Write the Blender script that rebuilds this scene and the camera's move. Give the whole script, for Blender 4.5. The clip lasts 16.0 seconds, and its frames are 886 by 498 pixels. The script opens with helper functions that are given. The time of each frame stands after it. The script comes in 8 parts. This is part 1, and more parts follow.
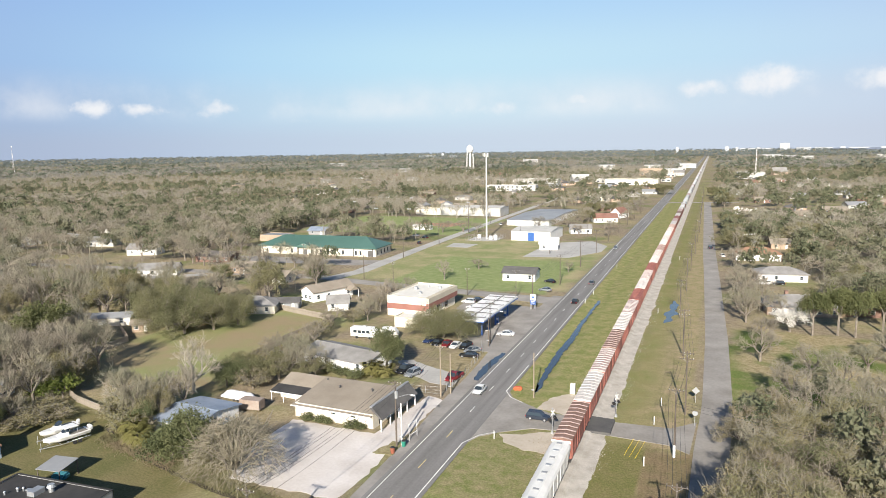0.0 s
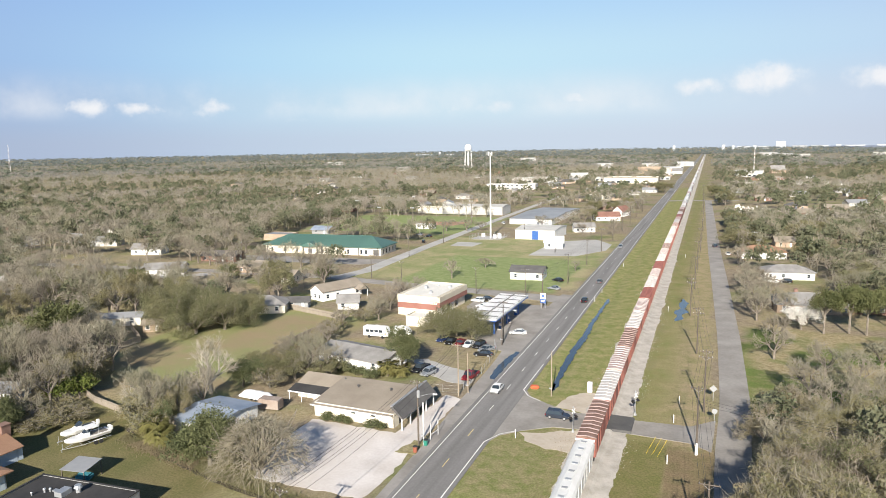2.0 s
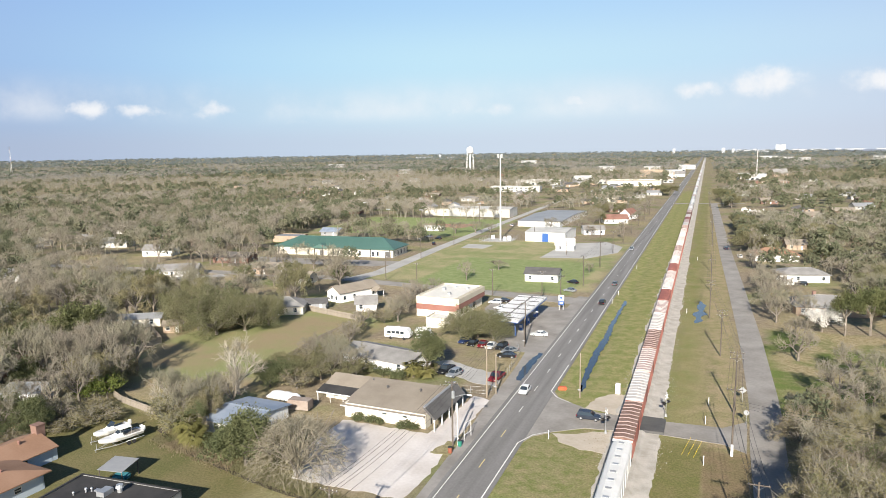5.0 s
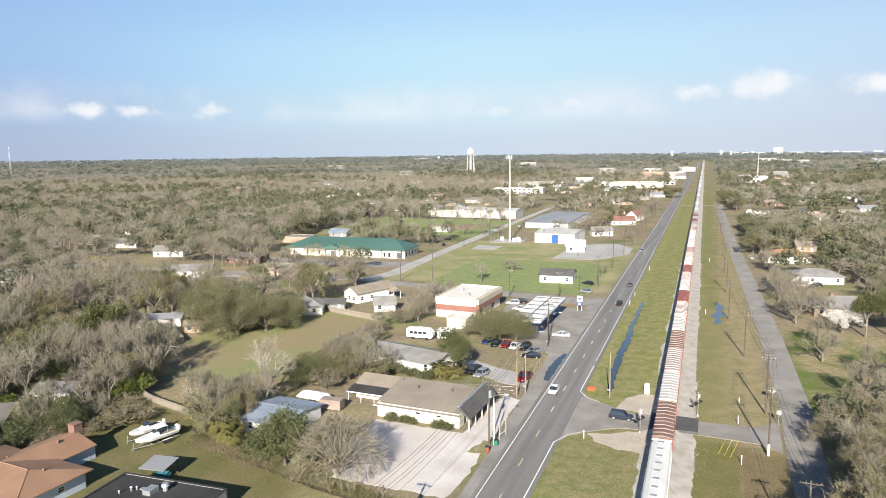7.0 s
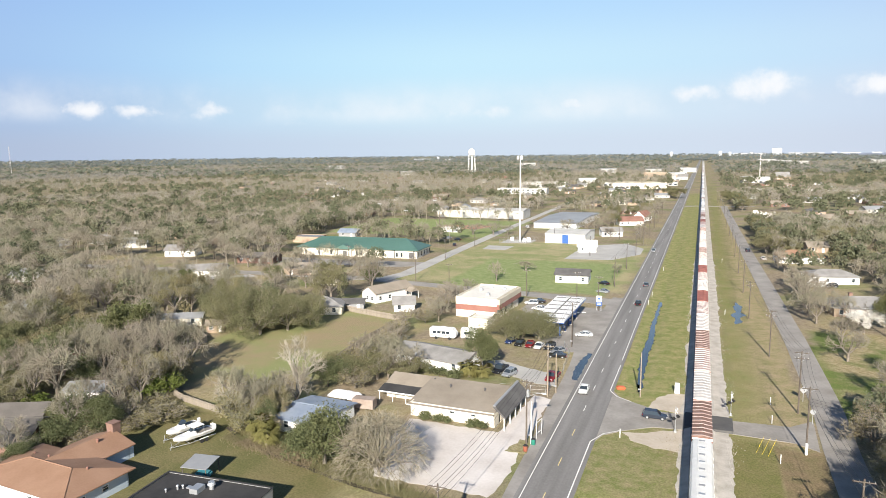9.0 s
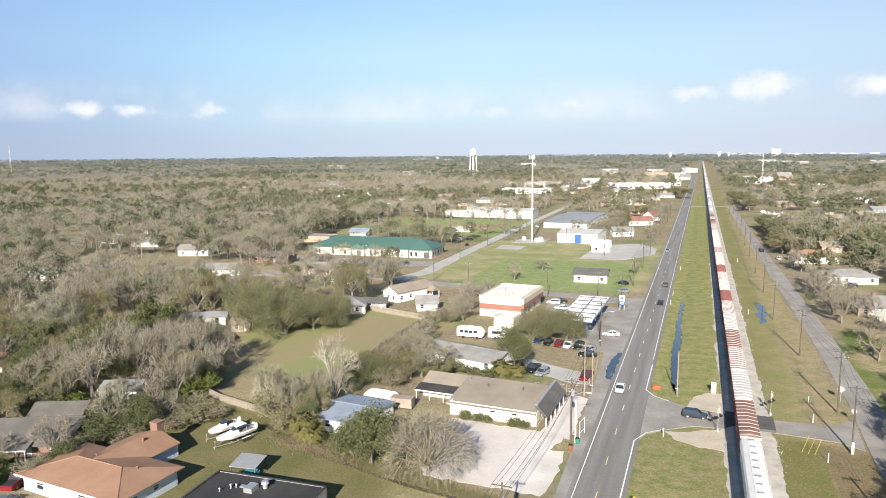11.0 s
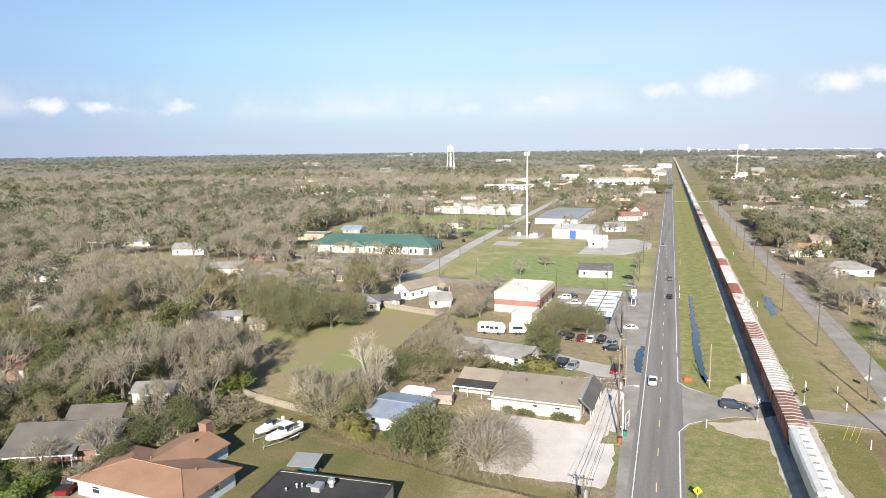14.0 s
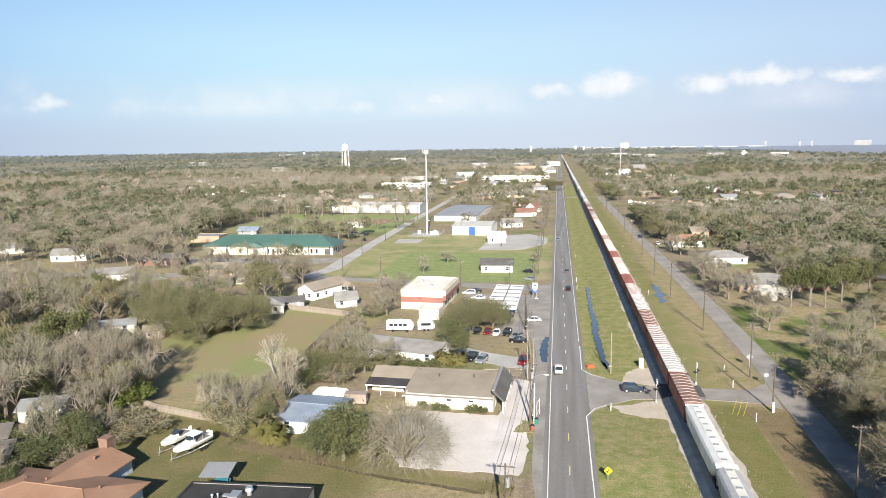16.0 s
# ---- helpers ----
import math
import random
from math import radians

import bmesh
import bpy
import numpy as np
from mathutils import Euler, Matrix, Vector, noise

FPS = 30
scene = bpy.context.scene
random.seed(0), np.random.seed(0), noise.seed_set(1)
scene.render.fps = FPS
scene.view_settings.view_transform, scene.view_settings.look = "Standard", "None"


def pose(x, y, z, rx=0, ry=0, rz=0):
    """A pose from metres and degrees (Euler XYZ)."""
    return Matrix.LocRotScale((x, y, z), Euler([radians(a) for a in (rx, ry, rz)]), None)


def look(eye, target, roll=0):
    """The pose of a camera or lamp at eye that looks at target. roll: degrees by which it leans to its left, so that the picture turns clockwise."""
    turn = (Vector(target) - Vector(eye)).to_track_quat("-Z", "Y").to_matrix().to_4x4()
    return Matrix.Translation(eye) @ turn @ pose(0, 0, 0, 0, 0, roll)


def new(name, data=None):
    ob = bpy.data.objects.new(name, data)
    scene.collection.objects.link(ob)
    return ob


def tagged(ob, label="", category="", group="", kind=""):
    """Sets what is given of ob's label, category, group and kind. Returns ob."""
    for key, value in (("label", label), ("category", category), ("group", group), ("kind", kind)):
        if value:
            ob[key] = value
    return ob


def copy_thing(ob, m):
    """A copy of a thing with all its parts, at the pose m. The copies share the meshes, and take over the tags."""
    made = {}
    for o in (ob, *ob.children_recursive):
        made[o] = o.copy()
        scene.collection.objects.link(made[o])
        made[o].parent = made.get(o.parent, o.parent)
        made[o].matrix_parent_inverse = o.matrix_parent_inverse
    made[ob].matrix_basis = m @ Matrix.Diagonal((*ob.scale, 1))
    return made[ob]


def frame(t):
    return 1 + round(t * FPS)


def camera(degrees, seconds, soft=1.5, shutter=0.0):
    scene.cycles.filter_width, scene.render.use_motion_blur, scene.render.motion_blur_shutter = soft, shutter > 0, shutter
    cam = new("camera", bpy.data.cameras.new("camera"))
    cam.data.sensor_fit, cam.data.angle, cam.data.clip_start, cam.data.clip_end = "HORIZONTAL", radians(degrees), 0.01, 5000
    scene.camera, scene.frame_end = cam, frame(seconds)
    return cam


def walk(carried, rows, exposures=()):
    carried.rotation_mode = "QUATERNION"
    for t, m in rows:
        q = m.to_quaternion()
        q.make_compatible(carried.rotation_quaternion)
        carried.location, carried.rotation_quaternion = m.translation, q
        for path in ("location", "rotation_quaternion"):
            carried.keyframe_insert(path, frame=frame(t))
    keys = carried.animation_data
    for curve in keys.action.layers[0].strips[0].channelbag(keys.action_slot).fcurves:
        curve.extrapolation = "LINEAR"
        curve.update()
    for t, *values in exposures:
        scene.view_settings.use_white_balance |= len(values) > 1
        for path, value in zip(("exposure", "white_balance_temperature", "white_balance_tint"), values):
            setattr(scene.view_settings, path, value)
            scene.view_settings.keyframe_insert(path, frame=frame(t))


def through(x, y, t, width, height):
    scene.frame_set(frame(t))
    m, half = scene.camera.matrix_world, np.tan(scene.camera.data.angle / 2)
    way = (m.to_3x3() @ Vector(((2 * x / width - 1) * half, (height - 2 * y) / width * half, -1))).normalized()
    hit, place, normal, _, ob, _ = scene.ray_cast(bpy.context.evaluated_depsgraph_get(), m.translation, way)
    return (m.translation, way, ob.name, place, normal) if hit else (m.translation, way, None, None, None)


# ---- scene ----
cam = camera(66.2, 16.0, soft=0.85)
PATH = [
    (0, (41.912, 17.565, 49.804), (41.171, 19.4, 49.512), -0.9),
    (0.5, (40.537, 16.878, 49.799), (39.799, 18.714, 49.506), -1.0),
    (1, (39.525, 16.611, 49.891), (38.79, 18.447, 49.595), -1.0),
    (1.5, (38.769, 16.225, 49.962), (38.036, 18.063, 49.665), -1.0),
    (2, (38.02, 15.884, 49.996), (37.289, 17.722, 49.7), -1.0),
    (2.5, (37.32, 15.543, 49.959), (36.591, 17.382, 49.664), -1.0),
    (3, (36.548, 15.23, 49.955), (35.819, 17.069, 49.661), -1.0),
    (3.5, (35.766, 14.934, 49.887), (35.036, 16.773, 49.595), -0.9),
    (4, (34.824, 14.605, 49.818), (34.095, 16.444, 49.528), -0.9),
    (6.5, (27.998, 11.231, 49.839), (27.274, 13.073, 49.553), -0.7),
    (7, (26.37, 10.571, 49.721), (25.649, 12.415, 49.437), -0.7),
    (7.5, (24.951, 9.953, 49.678), (24.23, 11.797, 49.395), -0.7),
    (8, (23.409, 9.241, 49.643), (22.69, 11.086, 49.36), -0.7),
    (8.5, (21.842, 8.516, 49.666), (21.124, 10.361, 49.384), -0.6),
    (9, (20.18, 7.88, 49.669), (19.464, 9.727, 49.386), -0.6),
    (11.5, (10.722, 4.379, 49.471), (10.013, 6.228, 49.188), -0.5),
    (12, (8.696, 3.481, 49.477), (7.987, 5.33, 49.193), -0.5),
    (12.5, (6.5, 2.653, 49.483), (5.794, 4.502, 49.198), -0.5),
    (13, (4.301, 1.858, 49.478), (3.597, 3.709, 49.193), -0.5),
    (13.5, (2.091, 1.118, 49.524), (1.391, 2.969, 49.236), -0.6),
    (14, (0.617, 0.65, 49.567), (-0.015, 2.524, 49.274), -0.7),
    (14.5, (-0.567, 0.423, 49.51), (-1.118, 2.323, 49.214), -0.9),
    (15, (-1.292, 0.209, 49.407), (-1.777, 2.126, 49.108), -0.9),
    (15.5, (-1.723, -0.054, 49.401), (-2.136, 1.88, 49.1), -0.9),
    (16, (-1.975, -0.363, 49.421), (-2.312, 1.586, 49.12), -0.8),
]
walk(cam, [(t, look(eye, target, roll)) for t, eye, target, roll in PATH], [(0.0, 0.87, 6480, 10), (8.0, 0.95, 6480, 10), (13.0, 1.03, 6500, 10), (16.0, 0.98, 6500, 10)])
from mathutils.geometry import tessellate_polygon



# ---------------------------------------------------------------- light
SUN_AZ, SUN_EL = radians(170.5), radians(26.0)
world = bpy.data.worlds.new("sky")
scene.world = world
world.use_nodes = True
wn, wl = world.node_tree.nodes, world.node_tree.links
sky = wn.new("ShaderNodeTexSky")
sky.sky_type = "NISHITA"
sky.sun_disc = False
sky.sun_elevation, sky.sun_rotation = SUN_EL, SUN_AZ
sky.altitude, sky.air_density, sky.dust_density, sky.ozone_density = 0, 1.0, 0.15, 3.5
wl.new(sky.outputs[0], wn["Background"].inputs[0])
wn["Background"].inputs[1].default_value = 0.062
sun = new("sun", bpy.data.lights.new("sun", "SUN"))
sun.data.energy, sun.data.angle, sun.data.color = 5.0, radians(0.6), (1.0, 0.93, 0.82)
sun_dir = Vector((math.sin(SUN_AZ) * math.cos(SUN_EL), math.cos(SUN_AZ) * math.cos(SUN_EL), math.sin(SUN_EL)))
sun.matrix_basis = look(sun_dir * 300, (0, 0, 0))


# ---------------------------------------------------------------- materials
def material(name, a, b, rough=0.8, metal=0.0, fine=3.0, coarse=0.25, bump=0.15, spread=0.35, per_piece=0.0, world_space=False, sharp=0.0, stretch=None):
    """A surface of two colours mixed by a coarse stain and a fine grain, with a fine relief."""
    m = bpy.data.materials.new(name)
    m.use_nodes = True
    n, l = m.node_tree.nodes, m.node_tree.links
    p = n["Principled BSDF"]
    p.inputs["Roughness"].default_value, p.inputs["Metallic"].default_value = rough, metal
    if world_space:
        where = n.new("ShaderNodeNewGeometry").outputs["Position"]
    else:
        where = n.new("ShaderNodeTexCoord").outputs["Object"]
    big, small = n.new("ShaderNodeTexNoise"), n.new("ShaderNodeTexNoise")
    for node, s, d in ((big, coarse, 5), (small, fine, 4)):
        node.inputs["Scale"].default_value, node.inputs["Detail"].default_value = s, d
        if stretch and node is big:
            pull = n.new("ShaderNodeVectorMath")
            pull.operation = "MULTIPLY"
            l.new(where, pull.inputs[0])
            pull.inputs[1].default_value = stretch
            l.new(pull.outputs[0], node.inputs["Vector"])
        else:
            l.new(where, node.inputs["Vector"])
    mix = n.new("ShaderNodeMath")
    mix.operation = "MULTIPLY_ADD"
    l.new(small.outputs[0], mix.inputs[0])
    mix.inputs[1].default_value = spread
    l.new(big.outputs[0], mix.inputs[2])
    ramp = n.new("ShaderNodeMapRange")
    ramp.inputs["From Min"].default_value = 0.35 + spread * 0.35 + sharp
    ramp.inputs["From Max"].default_value = 0.65 + spread * 0.65 - sharp
    l.new(mix.outputs[0], ramp.inputs["Value"])
    fac = ramp.outputs[0]
    if per_piece:
        info = n.new("ShaderNodeObjectInfo")
        add = n.new("ShaderNodeMath")
        add.operation = "MULTIPLY_ADD"
        l.new(info.outputs["Random"], add.inputs[0])
        add.inputs[1].default_value = per_piece
        l.new(fac, add.inputs[2])
        fac = add.outputs[0]
    c = n.new("ShaderNodeMix")
    c.data_type = "RGBA"
    l.new(fac, c.inputs["Factor"])
    c.inputs["A"].default_value, c.inputs["B"].default_value = (*a, 1), (*b, 1)
    l.new(c.outputs["Result"], p.inputs["Base Color"])
    if bump:
        bp = n.new("ShaderNodeBump")
        bp.inputs["Strength"].default_value, bp.inputs["Distance"].default_value = bump, 0.05
        l.new(small.outputs[0], bp.inputs["Height"])
        l.new(bp.outputs[0], p.inputs["Normal"])
    return m


def leaf_material(name, a, b, c, through=0.25, patch=0.11):
    """Leaves or twigs: each one its own shade, whole trees a little apart by a slow drift across the land."""
    m = bpy.data.materials.new(name)
    m.use_nodes = True
    n, l = m.node_tree.nodes, m.node_tree.links
    p = n["Principled BSDF"]
    p.inputs["Roughness"].default_value = 0.75
    p.inputs["Specular IOR Level"].default_value = 0.2
    geo = n.new("ShaderNodeNewGeometry")
    slow = n.new("ShaderNodeTexVoronoi")  # one cell of land, one tone
    slow.voronoi_dimensions = "2D"
    slow.inputs["Scale"].default_value = patch
    l.new(geo.outputs["Position"], slow.inputs["Vector"])
    tone = n.new("ShaderNodeSeparateColor")
    l.new(slow.outputs["Color"], tone.inputs[0])
    one, two = n.new("ShaderNodeMix"), n.new("ShaderNodeMix")
    one.data_type = two.data_type = "RGBA"
    one.inputs["A"].default_value, one.inputs["B"].default_value = (*a, 1), (*b, 1)
    two.inputs["B"].default_value = (*c, 1)
    both = n.new("ShaderNodeMath")
    both.operation = "MULTIPLY_ADD"
    l.new(geo.outputs["Random Per Island"], both.inputs[0])
    both.inputs[1].default_value = 0.45
    half = n.new("ShaderNodeMath")
    half.operation = "MULTIPLY"
    half.inputs[1].default_value = 0.55
    l.new(tone.outputs[1], half.inputs[0])
    l.new(half.outputs[0], both.inputs[2])
    l.new(both.outputs[0], one.inputs["Factor"])
    span = n.new("ShaderNodeMapRange")
    span.inputs["From Min"].default_value, span.inputs["From Max"].default_value = 0.25, 0.95
    l.new(tone.outputs[0], span.inputs["Value"])
    l.new(span.outputs[0], two.inputs["Factor"])
    l.new(one.outputs["Result"], two.inputs["A"])
    l.new(two.outputs["Result"], p.inputs["Base Color"])
    if through:
        t, s = n.new("ShaderNodeBsdfTranslucent"), n.new("ShaderNodeMixShader")
        s.inputs[0].default_value = through
        l.new(two.outputs["Result"], t.inputs[0])
        l.new(p.outputs[0], s.inputs[1])
        l.new(t.outputs[0], s.inputs[2])
        l.new(s.outputs[0], n["Material Output"].inputs[0])
    return m


def paint(name, colour, rough=0.35, metal=0.0):
    return material(name, colour, tuple(v * 0.82 for v in colour), rough, metal, fine=9, coarse=0.9, bump=0.03)


def emitter_free_glass(name, colour=(0.03, 0.04, 0.05)):
    m = bpy.data.materials.new(name)
    m.use_nodes = True
    p = m.node_tree.nodes["Principled BSDF"]
    p.inputs["Base Color"].default_value = (*colour, 1)
    p.inputs["Roughness"].default_value, p.inputs["Specular IOR Level"].default_value = 0.06, 0.8
    return m


def ground_material():
    """Winter grass: straw, green and bare earth; lawns and mown fields are greener by place."""
    m = bpy.data.materials.new("winter_grass")
    m.use_nodes = True
    n, l = m.node_tree.nodes, m.node_tree.links
    p = n["Principled BSDF"]
    p.inputs["Roughness"].default_value, p.inputs["Specular IOR Level"].default_value = 0.95, 0.1
    pos = n.new("ShaderNodeNewGeometry").outputs["Position"]

    def noise_of(scale, detail=5, rough=0.6):
        t = n.new("ShaderNodeTexNoise")
        t.inputs["Scale"].default_value, t.inputs["Detail"].default_value, t.inputs["Roughness"].default_value = scale, detail, rough
        l.new(pos, t.inputs["Vector"])
        return t.outputs[0]

    def span(v, a, b):
        r = n.new("ShaderNodeMapRange")
        r.interpolation_type = "SMOOTHSTEP"
        r.inputs["From Min"].default_value, r.inputs["From Max"].default_value = a, b
        l.new(v, r.inputs["Value"])
        return r.outputs[0]

    def mixed(fac, a, b):
        x = n.new("ShaderNodeMix")
        x.data_type = "RGBA"
        l.new(fac, x.inputs["Factor"])
        for s, v in (("A", a), ("B", b)):
            if isinstance(v, tuple):
                x.inputs[s].default_value = (*v, 1)
            else:
                l.new(v, x.inputs[s])
        return x.outputs["Result"]

    def patch(cx, cy, rx, ry, soft=0.25):
        """1 inside a stretch of land, falling off along a ragged border."""
        s = n.new("ShaderNodeVectorMath")
        s.operation = "SUBTRACT"
        l.new(pos, s.inputs[0])
        s.inputs[1].default_value = (cx, cy, 0)
        d = n.new("ShaderNodeVectorMath")
        d.operation = "MULTIPLY"
        l.new(s.outputs[0], d.inputs[0])
        d.inputs[1].default_value = (1 / rx, 1 / ry, 0)
        a = n.new("ShaderNodeVectorMath")
        a.operation = "ABSOLUTE"
        l.new(d.outputs[0], a.inputs[0])
        sep = n.new("ShaderNodeSeparateXYZ")
        l.new(a.outputs[0], sep.inputs[0])
        mx = n.new("ShaderNodeMath")
        mx.operation = "MAXIMUM"
        l.new(sep.outputs[0], mx.inputs[0])
        l.new(sep.outputs[1], mx.inputs[1])
        w = n.new("ShaderNodeMath")
        w.operation = "MULTIPLY_ADD"
        l.new(noise_of(0.12, 4), w.inputs[0])
        w.inputs[1].default_value = soft
        l.new(mx.outputs[0], w.inputs[2])
        return span(w.outputs[0], 1 + soft * 0.85, 1 + soft * 0.2)

    straw = mixed(span(noise_of(0.9), 0.35, 0.65), (0.27, 0.22, 0.12), (0.37, 0.31, 0.19))
    green = mixed(span(noise_of(0.5), 0.35, 0.7), (0.14, 0.165, 0.062), (0.22, 0.235, 0.105))
    earth = mixed(span(noise_of(0.7), 0.3, 0.7), (0.21, 0.168, 0.118), (0.33, 0.27, 0.19))
    base = mixed(span(noise_of(0.035, 6), 0.40, 0.62), straw, green)
    woods = mixed(span(noise_of(0.05, 6), 0.38, 0.6), base, earth)
    lush = mixed(span(noise_of(0.4), 0.3, 0.7), (0.20, 0.25, 0.092), (0.29, 0.32, 0.15))
    colour = woods
    for place, tone in (
        # Lot before the school: straw and green, lightened to stand for haze.
        ((-50, 310, 44, 62), mixed(span(noise_of(0.07, 7, 0.7), 0.36, 0.64), (0.38, 0.33, 0.19), (0.235, 0.26, 0.11))),
        ((-42, 276, 30, 34), lush),
        ((-150, 430, 55, 48), lush),
        ((-78, 158, 25, 38), mixed(span(noise_of(0.06, 6, 0.65), 0.36, 0.66), (0.315, 0.25, 0.15), (0.25, 0.268, 0.115))),
        ((-55, 93, 26, 17), mixed(span(noise_of(0.11, 6, 0.7), 0.35, 0.7), (0.195, 0.168, 0.083), (0.135, 0.136, 0.055))),
        ((12, 420, 8.5, 400, 0.35), mixed(span(noise_of(0.35, 8, 0.75), 0.36, 0.68), (0.19, 0.218, 0.07), (0.34, 0.29, 0.15))),
        ((33, 400, 6.0, 420, 0.5), mixed(span(noise_of(0.3, 8, 0.75), 0.36, 0.7), (0.36, 0.285, 0.175), (0.225, 0.215, 0.095))),
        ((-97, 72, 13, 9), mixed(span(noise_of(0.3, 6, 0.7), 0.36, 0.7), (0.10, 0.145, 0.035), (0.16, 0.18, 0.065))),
        ((27.5, 400, 2.6, 420, 5.5), mixed(span(noise_of(0.3, 8, 0.75), 0.36, 0.7), (0.185, 0.205, 0.07), (0.25, 0.215, 0.1))),
        ((12, 118, 9, 14, 0.4), mixed(span(noise_of(0.4, 8, 0.8), 0.38, 0.66), (0.18, 0.195, 0.07), (0.31, 0.26, 0.15))),
        # Near verge: its own browner turf, also darkened for tree shade lying there.
        ((28.6, 111, 4.2, 18, 0.4), mixed(span(noise_of(0.3, 8, 0.75), 0.36, 0.7), (0.165, 0.165, 0.06), (0.215, 0.185, 0.088))),
        ((36.4, 111, 3.6, 18, 0.4), mixed(span(noise_of(0.3, 8, 0.75), 0.36, 0.7), (0.235, 0.175, 0.105), (0.18, 0.155, 0.078))),
        ((56, 172, 10, 26), mixed(span(noise_of(0.2, 7, 0.7), 0.36, 0.7), (0.14, 0.185, 0.05), (0.21, 0.20, 0.085))),
        ((78, 185, 30, 28), mixed(span(noise_of(0.07, 5), 0.40, 0.58), (0.13, 0.165, 0.05), straw)),
    ):
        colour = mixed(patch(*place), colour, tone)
    fleck = span(noise_of(3.0, 3), 0.25, 0.75)
    dark = n.new("ShaderNodeMix")
    dark.data_type, dark.blend_type = "RGBA", "MULTIPLY"
    dark.inputs["Factor"].default_value = 0.6
    l.new(colour, dark.inputs["A"])
    l.new(mixed(fleck, (0.55, 0.55, 0.55), (1.25, 1.25, 1.25)), dark.inputs["B"])
    l.new(dark.outputs["Result"], p.inputs["Base Color"])
    bp = n.new("ShaderNodeBump")
    bp.inputs["Strength"].default_value, bp.inputs["Distance"].default_value = 0.5, 0.15
    l.new(noise_of(2.2, 4), bp.inputs["Height"])
    l.new(bp.outputs[0], p.inputs["Normal"])
    return m


GRASS = ground_material()
ASPHALT = material("worn_asphalt", (0.145, 0.138, 0.13), (0.24, 0.23, 0.22), 0.9, fine=2.5, coarse=0.55, world_space=True, stretch=(1, 0.035, 1))
ASPHALT_OLD = material("grey_street_asphalt", (0.215, 0.198, 0.178), (0.33, 0.307, 0.28), 0.92, fine=1.6, coarse=0.16, world_space=True)
ASPHALT_DARK = material("fresh_asphalt", (0.07, 0.07, 0.072), (0.11, 0.108, 0.105), 0.9, fine=3, world_space=True)
CONCRETE = material("pale_concrete", (0.34, 0.325, 0.30), (0.46, 0.445, 0.42), 0.9, fine=1.2, coarse=0.1, world_space=True)
GRAVEL = material("pale_crushed_gravel", (0.50, 0.45, 0.41), (0.66, 0.615, 0.58), 0.95, fine=1.8, coarse=0.12, bump=0.5, world_space=True)
BALLAST = material("rail_ballast", (0.34, 0.315, 0.275), (0.52, 0.485, 0.44), 0.95, fine=4.5, coarse=0.4, bump=0.8, world_space=True)
DIRT = material("sandy_earth", (0.40, 0.34, 0.27), (0.53, 0.47, 0.39), 0.95, fine=1.5, coarse=0.18, bump=0.4, world_space=True)
PAINT_WHITE = material("worn_road_paint", (0.62, 0.61, 0.58), (0.78, 0.77, 0.74), 0.7, fine=5, world_space=True)
PAINT_YELLOW = material("yellow_road_paint", (0.62, 0.47, 0.16), (0.74, 0.62, 0.32), 0.7, fine=5, world_space=True)
STEEL = material("galvanised_steel", (0.42, 0.43, 0.44), (0.55, 0.56, 0.57), 0.45, 0.6, fine=6)
RAIL = material("rail_steel", (0.14, 0.09, 0.07), (0.24, 0.18, 0.15), 0.5, 0.7)
DARK = material("black_iron", (0.02, 0.02, 0.022), (0.045, 0.043, 0.042), 0.6, 0.2)
RUBBER = material("tyre_rubber", (0.018, 0.018, 0.018), (0.03, 0.03, 0.03), 0.85)
GLASS = emitter_free_glass("dark_window_glass")
WHITE = material("white_paint", (0.70, 0.69, 0.67), (0.80, 0.79, 0.77), 0.6, fine=2)
FADED = material("faded_pale_siding", (0.40, 0.39, 0.365), (0.53, 0.515, 0.485), 0.8, fine=1.5, coarse=0.2)
# Skyline walls: blue-grey distance haze is put into the wall colour.
HAZED = material("haze_tinted_far_wall", (0.40, 0.42, 0.45), (0.48, 0.50, 0.53), 0.8)
OFFWHITE = material("cream_painted_block", (0.63, 0.58, 0.48), (0.72, 0.67, 0.57), 0.75, fine=2)
LTBLUE = material("pale_blue_siding", (0.42, 0.50, 0.58), (0.50, 0.57, 0.64), 0.7, fine=3)
BRICK = material("red_brick", (0.175, 0.10, 0.076), (0.25, 0.155, 0.12), 0.9, fine=5, coarse=0.8)
TANBRICK = material("tan_brick", (0.34, 0.25, 0.18), (0.43, 0.33, 0.25), 0.9, fine=5, coarse=0.8)
SH_GREY = material("grey_shingle", (0.20, 0.19, 0.18), (0.29, 0.28, 0.265), 0.92, fine=3.5, coarse=0.35)
SH_BROWN = material("weathered_brown_shingle", (0.23, 0.193, 0.15), (0.31, 0.265, 0.21), 0.92, fine=3.5, coarse=0.22)
SH_DARK = material("dark_shingle", (0.085, 0.08, 0.078), (0.13, 0.125, 0.12), 0.92, fine=3.5, coarse=0.35)
SH_ORANGE = material("rust_orange_shingle", (0.245, 0.137, 0.083), (0.31, 0.185, 0.12), 0.92, fine=3.5, coarse=0.25)
SH_UMBER = material("dark_umber_shingle", (0.10, 0.09, 0.08), (0.145, 0.13, 0.117), 0.92, fine=3.5, coarse=0.3)
SH_RED = material("red_brown_shingle", (0.20, 0.10, 0.075), (0.28, 0.15, 0.115), 0.92, fine=3.5)
TAR = material("black_tar_roof", (0.022, 0.021, 0.021), (0.05, 0.047, 0.045), 0.85, fine=1.5, coarse=0.2)
